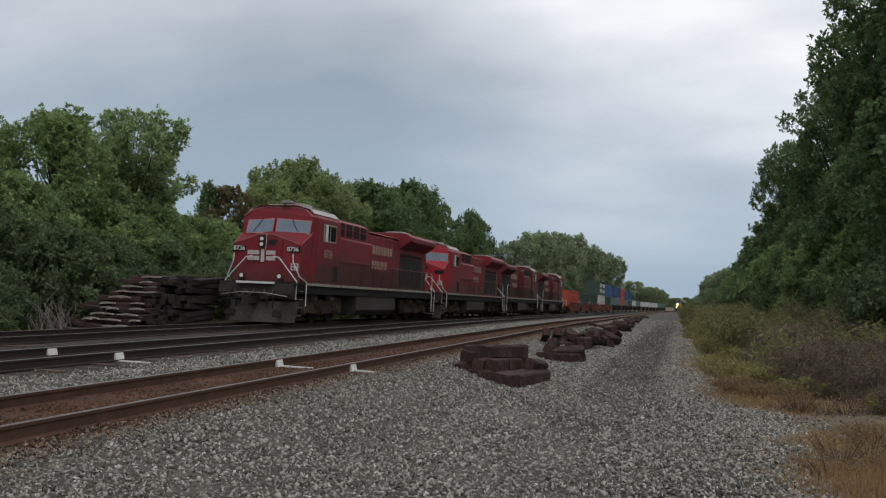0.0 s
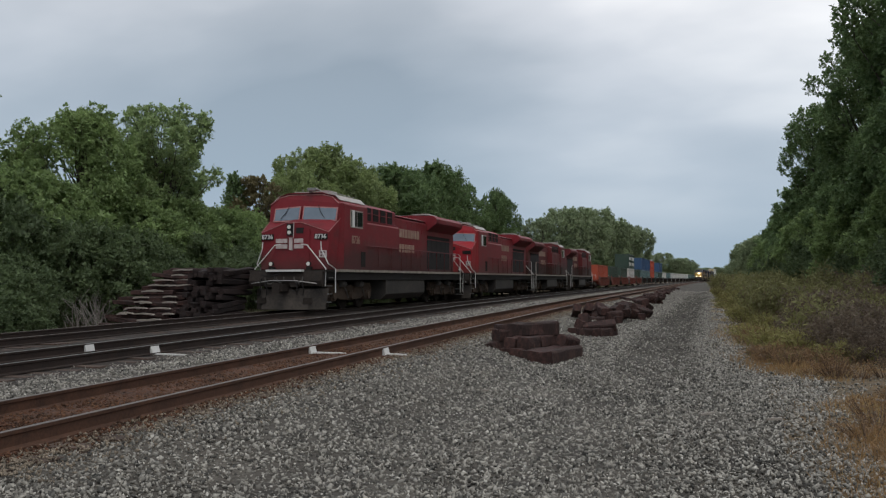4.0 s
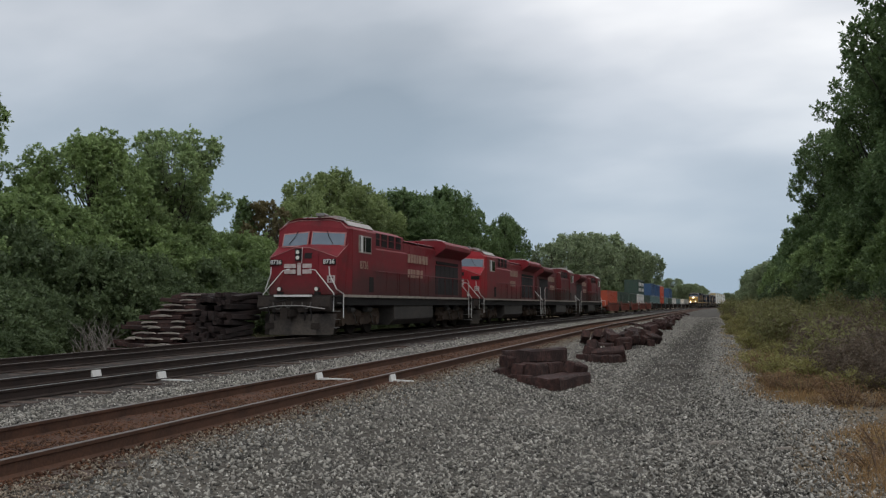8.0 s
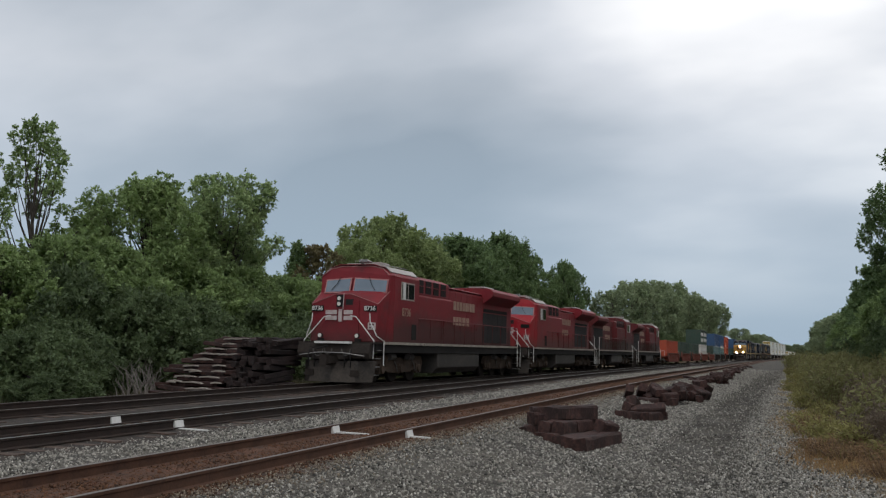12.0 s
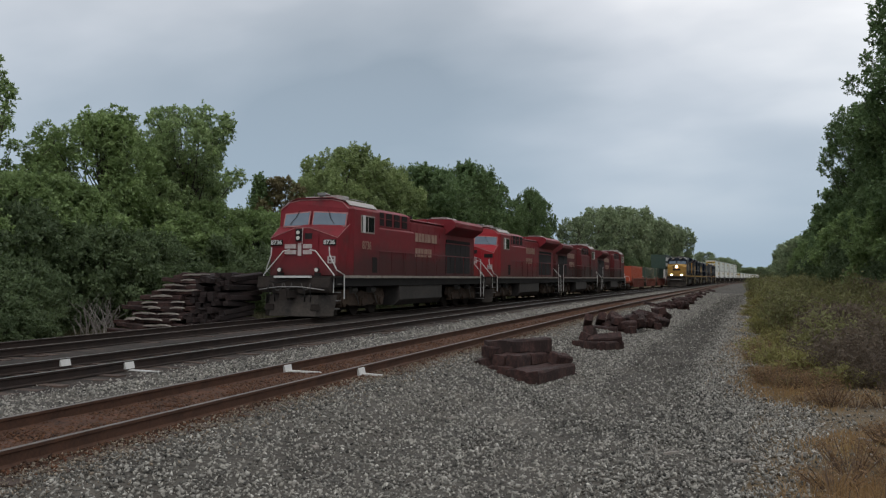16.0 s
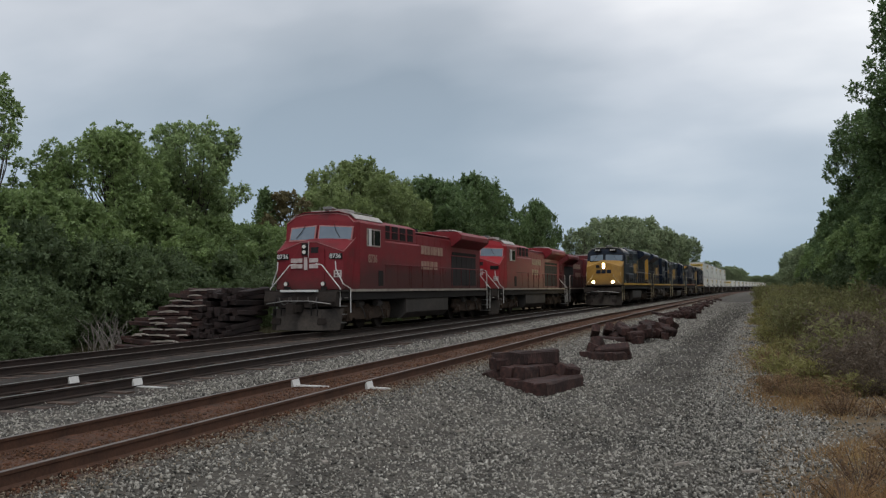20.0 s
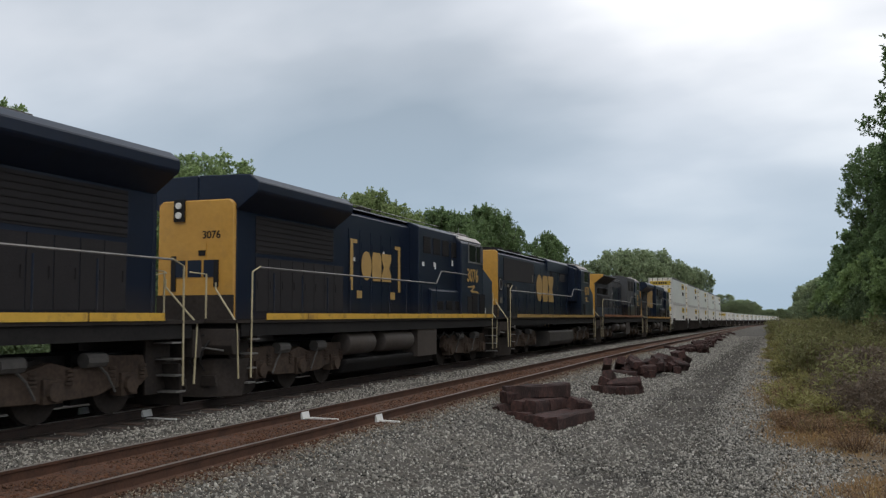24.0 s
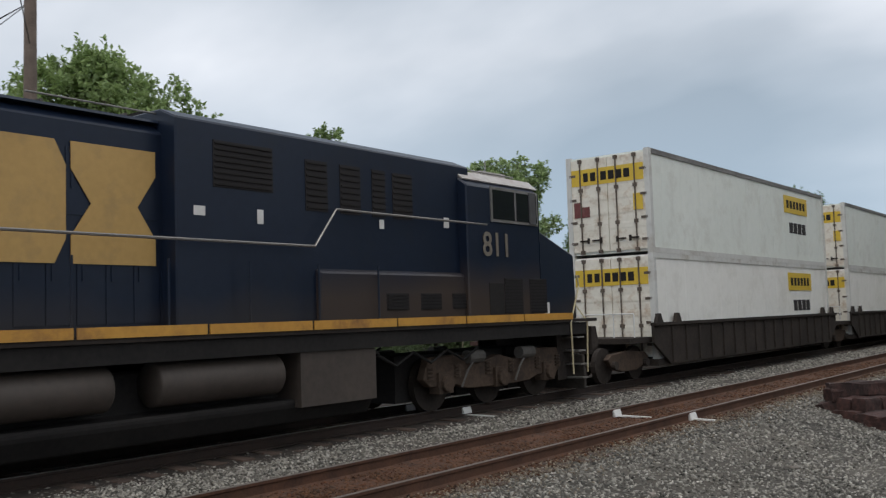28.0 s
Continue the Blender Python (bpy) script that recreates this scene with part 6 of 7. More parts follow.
def tree(m, h, r, seed, tufts, size, leaf, label, shape=DOME, clumps=80, clump=(0.17, 0.30), base=0.1, spray=6, lean=0.0, inner=0.28, rough=0.5):
    """A tapered trunk, limbs that each end in a clump of foliage near the crown's skin, and on each clump sprays of leaves, some on twigs that stand out."""
    rng = np.random.default_rng(seed)
    T = thing("tree", m, label, "tree", "trees")
    segs = 7
    tr = 0.016 * h + 0.04
    spine = [Vector((0.3 * r * lean * k / segs + 0.05 * r * rng.normal() * (k > 0), 0.05 * r * rng.normal() * (k > 0), h * 0.86 * k / segs)) for k in range(segs + 1)]
    wood_v, wood_f = [], []
    limb(wood_v, wood_f, spine, [tr * (1 - 0.85 * k / segs) for k in range(segs + 1)], 9)
    cs, rs, es, tw = [], [], [], []
    for k in range(clumps):
        u = (k + rng.random()) / clumps
        out = float(np.interp(u, [q[0] for q in shape], [q[1] for q in shape]))
        a = 2.4 * k + rng.uniform(-0.5, 0.5)
        z = h * (base + (1 - base) * u)
        cr = r * rng.uniform(*clump) * (0.7 + 0.3 * out)
        z = min(z, h - 0.75 * cr)
        env = 1 + rough * noise.noise((math.cos(a) * 1.3, math.sin(a) * 1.3, z / r * 1.1 + seed * 3.7))
        reach = max(0.0, r * out * env - 0.75 * cr)
        d = reach * (rng.uniform(0.84, 1.0) if rng.random() > inner else 0.8 * math.sqrt(rng.random()))
        c = Vector((d * math.cos(a) + 0.3 * r * lean * u, d * math.sin(a), max(z, 0.4 * cr)))
        e = Vector((math.cos(a), math.sin(a), 0.35 + 1.1 * u)).normalized()
        cs.append(c)
        rs.append(cr)
        es.append(e)
        twigs = [(e * 1.0 + Vector(rng.normal(size=3).tolist()) * 0.65 + Vector((0, 0, 0.25))).normalized() for q in range(5)]
        tw.append(twigs)
        s = spine[min(segs, max(1, int((base + (1 - base) * u) * segs * 0.8)))]
        mid = (s + c) / 2 + Vector((0.05 * r * rng.normal(), 0.05 * r * rng.normal(), -0.05 * r))
        limb(wood_v, wood_f, [s, mid, c], [tr * 0.26, tr * 0.15, tr * 0.06])
        for q in twigs[:3]:
            limb(wood_v, wood_f, [c, c + q * cr * 0.9], [tr * 0.06, tr * 0.015], 4)
    cs, rs, es, tw = np.array(cs), np.array(rs), np.array(es), np.array(tw)
    idx = rng.choice(len(cs), tufts, p=rs ** 2 / (rs ** 2).sum())
    d = rng.normal(size=(tufts, 3)) + 0.45 * es[idx]
    d /= np.linalg.norm(d, axis=1)[:, None]
    rad = 0.45 + 0.6 * rng.random(tufts) ** 0.55
    along = (d * es[idx]).sum(1)
    p = cs[idx] + (d * rad[:, None] + es[idx] * (0.3 * along * rad)[:, None]) * rs[idx][:, None] * np.array([1, 1, 0.85])
    # twigs that stand out of the clump, set with leaves
    some = rng.random(tufts) < 0.17
    way = tw[idx, rng.integers(0, 5, tufts)]
    far_out = (0.8 + 0.75 * rng.random(tufts) ** 1.3)[:, None] * rs[idx][:, None]
    p = np.where(some[:, None], cs[idx] + way * far_out + rng.normal(size=(tufts, 3)) * 0.07 * rs[idx][:, None], p)
    p[:, 2] = np.maximum(p[:, 2], 0.05)
    # the whole tree comes to its height and spread
    fit_ = np.array([r / np.quantile(np.abs(p[:, 0]), 0.985), r / np.quantile(np.abs(p[:, 1]), 0.985), h / np.quantile(p[:, 2], 0.9985)])
    p *= fit_
    tagged(raw("trunk", np.array(wood_v) * fit_, wood_f, M_BARK, T), "bark-covered trunk and limbs")
    # leaves of a spray fan out round its twig
    n = tufts * spray
    ax = np.repeat(np.where(some[:, None], way, d) + rng.normal(size=(tufts, 3)) * 0.35 + np.array([0, 0, 0.15]), spray, 0)
    t1 = ax * 0.55 + rng.normal(size=(n, 3)) * 0.75
    t1 /= np.linalg.norm(t1, axis=1)[:, None]
    nrm = np.array([0, 0, 0.9]) + ax * 0.5 + rng.normal(size=(n, 3)) * 0.38
    t2 = np.cross(nrm, t1)
    t2 /= np.linalg.norm(t2, axis=1)[:, None] + 1e-6
    nrm = np.cross(t1, t2)
    s = size * rng.uniform(0.6, 1.35, n)[:, None]
    q = np.repeat(p, spray, 0) + t1 * s * 0.7 + rng.normal(size=(n, 3)) * size * 0.5
    vs = np.stack([q - t1 * s, q + t2 * s * 0.6 + nrm * s * 0.12, q + t1 * s - nrm * s * 0.25, q - t2 * s * 0.6 + nrm * s * 0.12], 1).reshape(-1, 3)
    raw("crown", vs, np.arange(n * 4).reshape(-1, 4), leaf, T)
    return T


def copy_tree(t, x, y, z, scale, turn, tall=1.0):
    return copy_thing(t, pose(x, y, z, 0, 0, turn) @ Matrix.Diagonal((scale, scale, scale * tall, 1)))


def woods():
    rng = random.Random(9)
    g = -0.9
    oak = tree(pose(-27, 43.0, g), 11.3, 4.5, 1, 13500, 0.10, M_LEAF, "broad leafy green tree beside the railway", base=0.06, clumps=120, clump=(0.15, 0.27))
    ash = tree(pose(-27, 50.9, g), 12.9, 2.9, 2, 6800, 0.10, M_LEAF_LIGHT, "tall open-crowned green tree beside the railway", VASE, 84, (0.15, 0.29), base=0.12, inner=0.2, rough=0.8)
    bush = tree(pose(-22, 40, g), 4.6, 3.0, 5, 4600, 0.09, M_LEAF_SHADE, "dense shade-darkened shrub at the edge of the trees", SHRUB, 50, (0.18, 0.32), base=0.02)
    hedge = tree(pose(-24.5, 34.5, g), 7.1, 3.0, 11, 5600, 0.10, M_LEAF, "tall green shrub at the edge of the trees", SHRUB, 60, (0.18, 0.32), base=0.03)
    warm = tree(pose(-29, 80, g), 14.2, 5.0, 4, 8500, 0.135, M_LEAF_WARM, "green tree with yellowing leaves in the row", clumps=90, clump=(0.15, 0.28))
    dark = tree(pose(-29, 100, g), 14.6, 5.2, 3, 8500, 0.15, M_LEAF_DARK, "dark green broad tree in the row", clumps=80, clump=(0.16, 0.30))
    tree(pose(-28.5, 62.7, g), 9.8, 2.1, 12, 2200, 0.11, M_LEAF_DARK, "slim dark pointed tree between the broad ones", SPIRE, 40, (0.2, 0.36), base=0.05)
    tree(pose(-27, 63.8, g), 9.7, 2.3, 13, 2000, 0.12, M_LEAF_RUST, "small tree with browned leaves", clumps=40, clump=(0.16, 0.3), rough=0.8)
    tree(pose(-29.1, 36.8, g), 13.2, 3.3, 15, 2100, 0.10, M_LEAF, "thin open tree with sparse leaves at the edge of the row", DOME, 60, (0.12, 0.22), base=0.16, inner=0.12, rough=0.95)
    tall = tree(pose(20.1, 64, -0.4), 25.0, 5.3, 6, 13500, 0.145, M_LEAF_DARK, "tall dark green tree beside the gravel road", VASE, 130, (0.16, 0.30), base=0.05, rough=0.7)
    mass = tree(pose(20, 50, -0.4), 18.0, 5.0, 16, 10000, 0.145, M_LEAF_DARK, "dark green tree in the wall of trees beside the road", DOME, 100, (0.16, 0.30), base=0.02)
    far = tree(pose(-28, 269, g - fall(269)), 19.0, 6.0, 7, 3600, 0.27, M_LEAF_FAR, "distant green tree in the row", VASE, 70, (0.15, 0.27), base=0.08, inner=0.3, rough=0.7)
    mass_far = tree(pose(20, 140, -0.4 - fall(140)), 16.0, 5.0, 8, 5000, 0.22, M_LEAF_DARK, "dark green tree farther along the road", DOME, 80, (0.16, 0.3), base=0.02)

    def grown(proto, h0, x, y, z_top, wide, base=g, turn=None):
        """A copy that stands on the ground at a place and reaches up to a height."""
        z = base - fall(y)
        copy_tree(proto, x, y, z, wide, rng.uniform(0, 360) if turn is None else turn, (z_top - z) / (h0 * wide))
    pale = tree(pose(-18.6, 27.0, g), 2.6, 2.3, 17, 3200, 0.07, M_LEAF_SHADE, "low grey-green shrub before the trees", SHRUB, 44, (0.18, 0.32), base=0.02)
    copy_tree(pale, -16.4, 25.2, g, 0.6, 70, 0.8)
    # left side, near
    for x, y, s, tl in ((-31.5, 24.2, 1.20, 1.14), (-33, 52, 0.8, 0.95), (-34, 44, 0.75, 0.95)):
        copy_tree(oak, x, y, g, s, rng.uniform(0, 360), tl)
    for x, y, s in ((-28.4, 49.0, 0.86), (-30, 57, 0.76)):
        copy_tree(ash, x, y, g, s, rng.uniform(0, 360))
    for x, y, s in ((-25, 38, 0.95), (-24.5, 30.5, 0.9), (-26, 27, 1.0), (-24, 45.5, 0.85), (-25, 50, 0.95), (-25.5, 56, 1.02), (-26.5, 60.5, 1.0), (-25, 66, 0.95), (-25, 72, 1.0), (-26, 22, 1.0)):
        copy_tree(hedge, x, y, g, s, rng.uniform(0, 360), rng.uniform(0.9, 1.05))
    for x, y, s in ((-20.5, 35, 0.9), (-22, 46, 1.0), (-22.5, 51.5, 1.0), (-21.5, 57, 1.0), (-20.5, 63, 1.1), (-21, 70, 1.1), (-20, 29.5, 0.7), (-22.5, 24, 0.9), (-23, 33, 1.0), (-19.5, 76, 1.1), (-20, 83, 1.1), (-19.5, 91, 1.2), (-20, 99, 1.2), (-19, 39.5, 0.8)):
        copy_tree(bush, x, y, g, s, rng.uniform(0, 360), rng.uniform(0.8, 1.25))
    # left side, middle row: the heights of the skyline
    for x, y, top, w in ((-28, 73, 10.4, 0.70), (-29.5, 85.5, 12.8, 0.82), (-29.5, 92, 12.5, 0.78)):
        grown(warm, 14.2, x, y, top, w)
    for x, y, top, w in ((-29.5, 107, 13.8, 0.92), (-28.5, 115, 15.7, 0.95), (-29, 122.5, 15.4, 0.9), (-28.5, 128, 13.0, 0.7), (-28.8, 152, 15.4, 0.62), (-29.5, 157.5, 15.2, 0.62)):
        grown(dark, 14.6, x, y, top, w)
    for k in range(11):
        copy_tree(hedge, -26 - rng.uniform(0, 5), 78 + 5.6 * k, g - fall(78 + 5.6 * k), rng.uniform(0.9, 1.2), rng.uniform(0, 360))
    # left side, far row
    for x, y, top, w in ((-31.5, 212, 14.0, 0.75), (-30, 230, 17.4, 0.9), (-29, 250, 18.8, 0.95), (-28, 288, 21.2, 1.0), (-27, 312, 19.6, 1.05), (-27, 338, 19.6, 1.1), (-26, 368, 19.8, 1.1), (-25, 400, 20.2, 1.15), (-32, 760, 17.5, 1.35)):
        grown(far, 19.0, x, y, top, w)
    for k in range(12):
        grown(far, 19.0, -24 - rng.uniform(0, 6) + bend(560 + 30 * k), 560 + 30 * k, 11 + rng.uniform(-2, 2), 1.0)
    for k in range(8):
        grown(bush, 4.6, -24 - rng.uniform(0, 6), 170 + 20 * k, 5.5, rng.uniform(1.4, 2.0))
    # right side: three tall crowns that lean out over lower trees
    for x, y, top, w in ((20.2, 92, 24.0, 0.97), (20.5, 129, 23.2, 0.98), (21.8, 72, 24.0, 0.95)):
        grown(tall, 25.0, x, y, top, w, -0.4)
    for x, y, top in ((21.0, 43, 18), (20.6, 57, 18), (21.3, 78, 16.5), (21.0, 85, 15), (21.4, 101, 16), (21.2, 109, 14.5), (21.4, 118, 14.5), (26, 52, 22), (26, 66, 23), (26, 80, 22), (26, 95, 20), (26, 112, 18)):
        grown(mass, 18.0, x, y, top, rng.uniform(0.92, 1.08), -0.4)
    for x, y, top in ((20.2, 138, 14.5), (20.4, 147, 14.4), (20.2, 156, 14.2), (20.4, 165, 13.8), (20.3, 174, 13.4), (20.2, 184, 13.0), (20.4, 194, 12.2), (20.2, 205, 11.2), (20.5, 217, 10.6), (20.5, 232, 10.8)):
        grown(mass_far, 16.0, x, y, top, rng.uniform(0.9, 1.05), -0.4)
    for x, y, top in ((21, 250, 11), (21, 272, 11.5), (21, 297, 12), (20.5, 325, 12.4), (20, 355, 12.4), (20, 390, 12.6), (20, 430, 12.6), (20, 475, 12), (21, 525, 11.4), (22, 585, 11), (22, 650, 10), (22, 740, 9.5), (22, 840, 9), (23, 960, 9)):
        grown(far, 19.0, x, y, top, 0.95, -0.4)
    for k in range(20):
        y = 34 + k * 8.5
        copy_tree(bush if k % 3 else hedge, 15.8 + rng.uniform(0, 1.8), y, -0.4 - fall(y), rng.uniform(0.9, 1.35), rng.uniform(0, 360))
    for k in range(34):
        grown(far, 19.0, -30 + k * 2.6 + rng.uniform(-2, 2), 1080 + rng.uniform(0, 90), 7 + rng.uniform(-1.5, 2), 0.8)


woods()

M_BRUSH = leafy("dull brush leaves", (0.055, 0.055, 0.03), (0.14, 0.13, 0.072))
M_DRY = leafy("dry straw grass", (0.26, 0.175, 0.07), (0.56, 0.41, 0.20))
M_WEED = leafy("green brown weeds", (0.12, 0.12, 0.045), (0.30, 0.27, 0.10))
M_SEED = mat("brown seed heads", (0.10, 0.065, 0.045), (0.21, 0.145, 0.10), 0.9, 0, 0.4, 5, 0, island=0.5, spec=0.2)
M_RUSSET = leafy("russet dead grass", (0.22, 0.125, 0.055), (0.45, 0.29, 0.135))


def blades(name, label, n, xr, yr, h0, h1, width, material, seed, lean=0.35, patch=0.0, edge=None):
    rng = np.random.default_rng(seed)
    x, y = rng.uniform(*xr, n), yr[0] + (yr[1] - yr[0]) * rng.random(n) ** 1.35
    if edge:
        keep = x > np.array([edge(b) for b in y]) + 0.3 * rng.normal(size=n)
        x, y = x[keep], y[keep]
    if patch:
        val = np.array([noise.noise((a * 0.5, b * 0.35, seed)) for a, b in zip(x, y)])
        keep = val > -0.25 + patch * rng.random(len(x)) * 0.6
        x, y = x[keep], y[keep]
    n = len(x)
    z = np.array([height(a, b) for a, b in zip(x, y)])
    lump = np.array([0.7 + 0.6 * noise.noise((a * 0.35, b * 0.25, seed + 7)) for a, b in zip(x, y)])
    h = rng.uniform(h0, h1, n) * lump
    a = rng.random(n) * 2 * math.pi
    dx, dy = np.cos(a), np.sin(a)
    k = lean * h * rng.random(n)
    b = rng.random(n) * 2 * math.pi
    w = width * rng.uniform(0.6, 1.4, n) * (1 + y * 0.012)
    p0 = np.stack([x - dx * w, y - dy * w, z - 0.03], -1)
    p1 = np.stack([x + dx * w, y + dy * w, z - 0.03], -1)
    mid = np.stack([x + np.cos(b) * k * 0.35, y + np.sin(b) * k * 0.35, z + h * 0.6], -1)
    tip = np.stack([x + np.cos(b) * k, y + np.sin(b) * k, z + h], -1)
    off = np.stack([dx * w * 0.7, dy * w * 0.7, 0 * w], -1)
    vs = np.stack([p0, p1, mid + off, mid - off, tip], 1).reshape(-1, 3)
    base = 5 * np.arange(n)[:, None]
    fs = np.concatenate([base + np.array([[0, 1, 2]]), base + np.array([[0, 2, 3]]), base + np.array([[3, 2, 4]])])
    ob = raw(name, vs, fs, material)
    tagged(ob, label, "grass", kind="stuff")


def verge_edge(y):
    return float(np.interp(y, (5, 9, 11.2, 13.6, 14.8, 15.5, 16.7, 17.4, 19, 21.7, 28, 40, 60, 200), (7.6, 7.5, 7.45, 7.7, 8.2, 9.6, 9.4, 7.6, 7.0, 6.6, 6.4, 5.9, 5.7, 5.4)))


blades("edge_grass", "short russet grass where the gravel ends", 80000, (5.9, 11.0), (5, 34), 0.03, 0.20, 0.005, M_RUSSET, 26, edge=lambda y: verge_edge(y) - 0.1, patch=0.6, lean=2.0)
blades("dry_grass", "short dry straw-coloured grass along the gravel edge", 60000, (5.8, 12), (5, 70), 0.04, 0.20, 0.005, M_DRY, 21, edge=verge_edge, patch=1.0, lean=2.0)
blades("near_grass", "matted russet grass on the near verge", 46000, (7.0, 10.5), (5.5, 15.6), 0.04, 0.22, 0.004, M_RUSSET, 41, edge=verge_edge, patch=0.45, lean=1.9)
blades("weeds", "green-brown weeds on the verge", 50000, (6.6, 15), (20, 150), 0.12, 0.42, 0.007, M_WEED, 22, edge=lambda y: verge_edge(y) + 0.5, patch=0.2, lean=0.9)
blades("seed_stalks", "thin brown seed stalks standing in the dry grass", 1500, (7.0, 11), (7, 24), 0.25, 0.55, 0.0035, M_SEED, 28, edge=lambda y: verge_edge(y) + 0.15, patch=0.5, lean=0.35)
blades("far_verge_grass", "grass and weeds on the far verge below the trees", 26000, (-26, -16.4), (14, 70), 0.2, 0.7, 0.012, M_BRUSH, 24, lean=0.7)


def weed_clump(m, h, r, seed, n, size, material, label):
    """A bushy weed: thin stems that fan out, set with small leaves and seed heads."""
    rng = np.random.default_rng(seed)
    T = thing("weed_clump", m, label, "weeds", "verge weeds")
    bm = B()
    tips = []
    for k in range(26):
        a, d = rng.random() * 2 * math.pi, r * math.sqrt(rng.random())
        p, q = Vector((0.35 * d * math.cos(a), 0.35 * d * math.sin(a), 0)), Vector((d * math.cos(a), d * math.sin(a), h * rng.uniform(0.65, 1.0) * (1 - 0.25 * (d / r) ** 2)))
        tube(bm, p, q, 0.008, 4, 0.003)
        tips.append((p, q))
    tagged(part("stem_tuft", bm, M_SEED, T, "thin brown stems"), kind="stuff")
    k = rng.integers(0, len(tips), n)
    u = 0.25 + 0.78 * rng.random(n) ** 0.7
    P, Q = np.array([t[0] for t in tips])[k], np.array([t[1] for t in tips])[k]
    c = P + (Q - P) * u[:, None] + rng.normal(size=(n, 3)) * 0.09 * h
    c[:, 2] = np.maximum(c[:, 2], 0.02)
    d1 = rng.normal(size=(n, 3))
    d1 /= np.linalg.norm(d1, axis=1)[:, None]
    d2 = np.cross(d1, rng.normal(size=(n, 3)))
    d2 /= np.linalg.norm(d2, axis=1)[:, None]
    s = size * rng.uniform(0.5, 1.5, n)[:, None]
    vs = np.stack([c - d1 * s, c + d2 * s * 0.35, c + d1 * s, c - d2 * s * 0.35], 1).reshape(-1, 3)
    raw("foliage", vs, np.arange(n * 4).reshape(-1, 4), material, T)
    return T


def verge():
    rng = random.Random(31)
    M_WG = leafy("weed leaves", (0.11, 0.115, 0.048), (0.35, 0.335, 0.14), 0.5, 0.35)
    # browned weeds, coloured darker still for the deep shadow in their bank
    M_WB = leafy("browned weed leaves", (0.07, 0.052, 0.042), (0.24, 0.185, 0.13), 0.5, 0.35)
    M_WY = leafy("golden weed leaves", (0.155, 0.148, 0.05), (0.40, 0.365, 0.14), 0.5, 0.25)
    M_WR = leafy("russet dry weeds", (0.15, 0.085, 0.045), (0.42, 0.27, 0.14), 0.5, 0.3)
    green = weed_clump(pose(9.6, 33, -0.45), 1.25, 0.75, 1, 1500, 0.052, M_WG, "bushy green weeds on the verge")
    brown = weed_clump(pose(9.4, 24, -0.45), 1.25, 0.72, 2, 1500, 0.046, M_WB, "bushy browned weeds gone to seed on the verge")
    gold = weed_clump(pose(7.4, 30, -0.5), 0.65, 0.6, 3, 900, 0.044, M_WY, "low golden green weeds on the verge")
    russet = weed_clump(pose(7.9, 12.2, -0.5), 0.42, 0.40, 4, 420, 0.022, M_WR, "short russet dry weeds at the gravel edge")
    # the browned weeds stand in one dense bank, green and golden ones beside and beyond it
    def bank(y):
        return float(np.interp(y, (17, 19.3, 22, 30, 36, 45), (9.4, 8.7, 7.6, 7.3, 8.2, 9.6)))
    for k in range(92):
        y = 17.6 + 24 * rng.random() ** 1.1
        d = 5.0 * rng.random() ** 1.3
        wide = rng.uniform(0.4, 0.65) if d < 0.5 else rng.uniform(0.6, 1.35)
        copy_tree(brown if rng.random() < 0.85 else green, bank(y) + 0.35 + d, y, height(bank(y), y) - 0.03, wide, rng.uniform(0, 360), rng.uniform(0.55, 1.05))
    for k in range(170):
        y = 27 + 86 * rng.random() ** 1.3
        d = 0.4 + 8.0 * rng.random()
        x = verge_edge(y) + d
        if y < 42 and x > bank(y):
            continue
        kind = gold if d < 1.8 or rng.random() < 0.15 else green if rng.random() < 0.7 else brown
        copy_tree(kind, x, y, height(x, y) - 0.03, rng.choice((0.6, 0.85, 1.15, 1.55)) * (0.8 if d < 1.5 else 1.0), rng.uniform(0, 360), rng.uniform(0.7, 1.15))
    for k in range(62):
        y = rng.uniform(8.5, 14.6) if k < 22 else rng.uniform(17.6, 28)
        x = verge_edge(y) + 0.15 + 2.2 * rng.random() ** 1.3
        copy_tree(russet if k < 22 or rng.random() < 0.8 else gold, x, y, height(x, y) - 0.02, rng.uniform(0.5, 1.2) if k < 22 else rng.uniform(0.7, 1.3), rng.uniform(0, 360), rng.uniform(0.6, 1.0))
    for k in range(34):
        y = 90 + 110 * rng.random()
        x = verge_edge(y) + 0.8 + 8 * rng.random()
        copy_tree(green if k % 3 else gold, x, y, height(x, y) - 0.03, rng.uniform(1.4, 2.0), rng.uniform(0, 360))


verge()


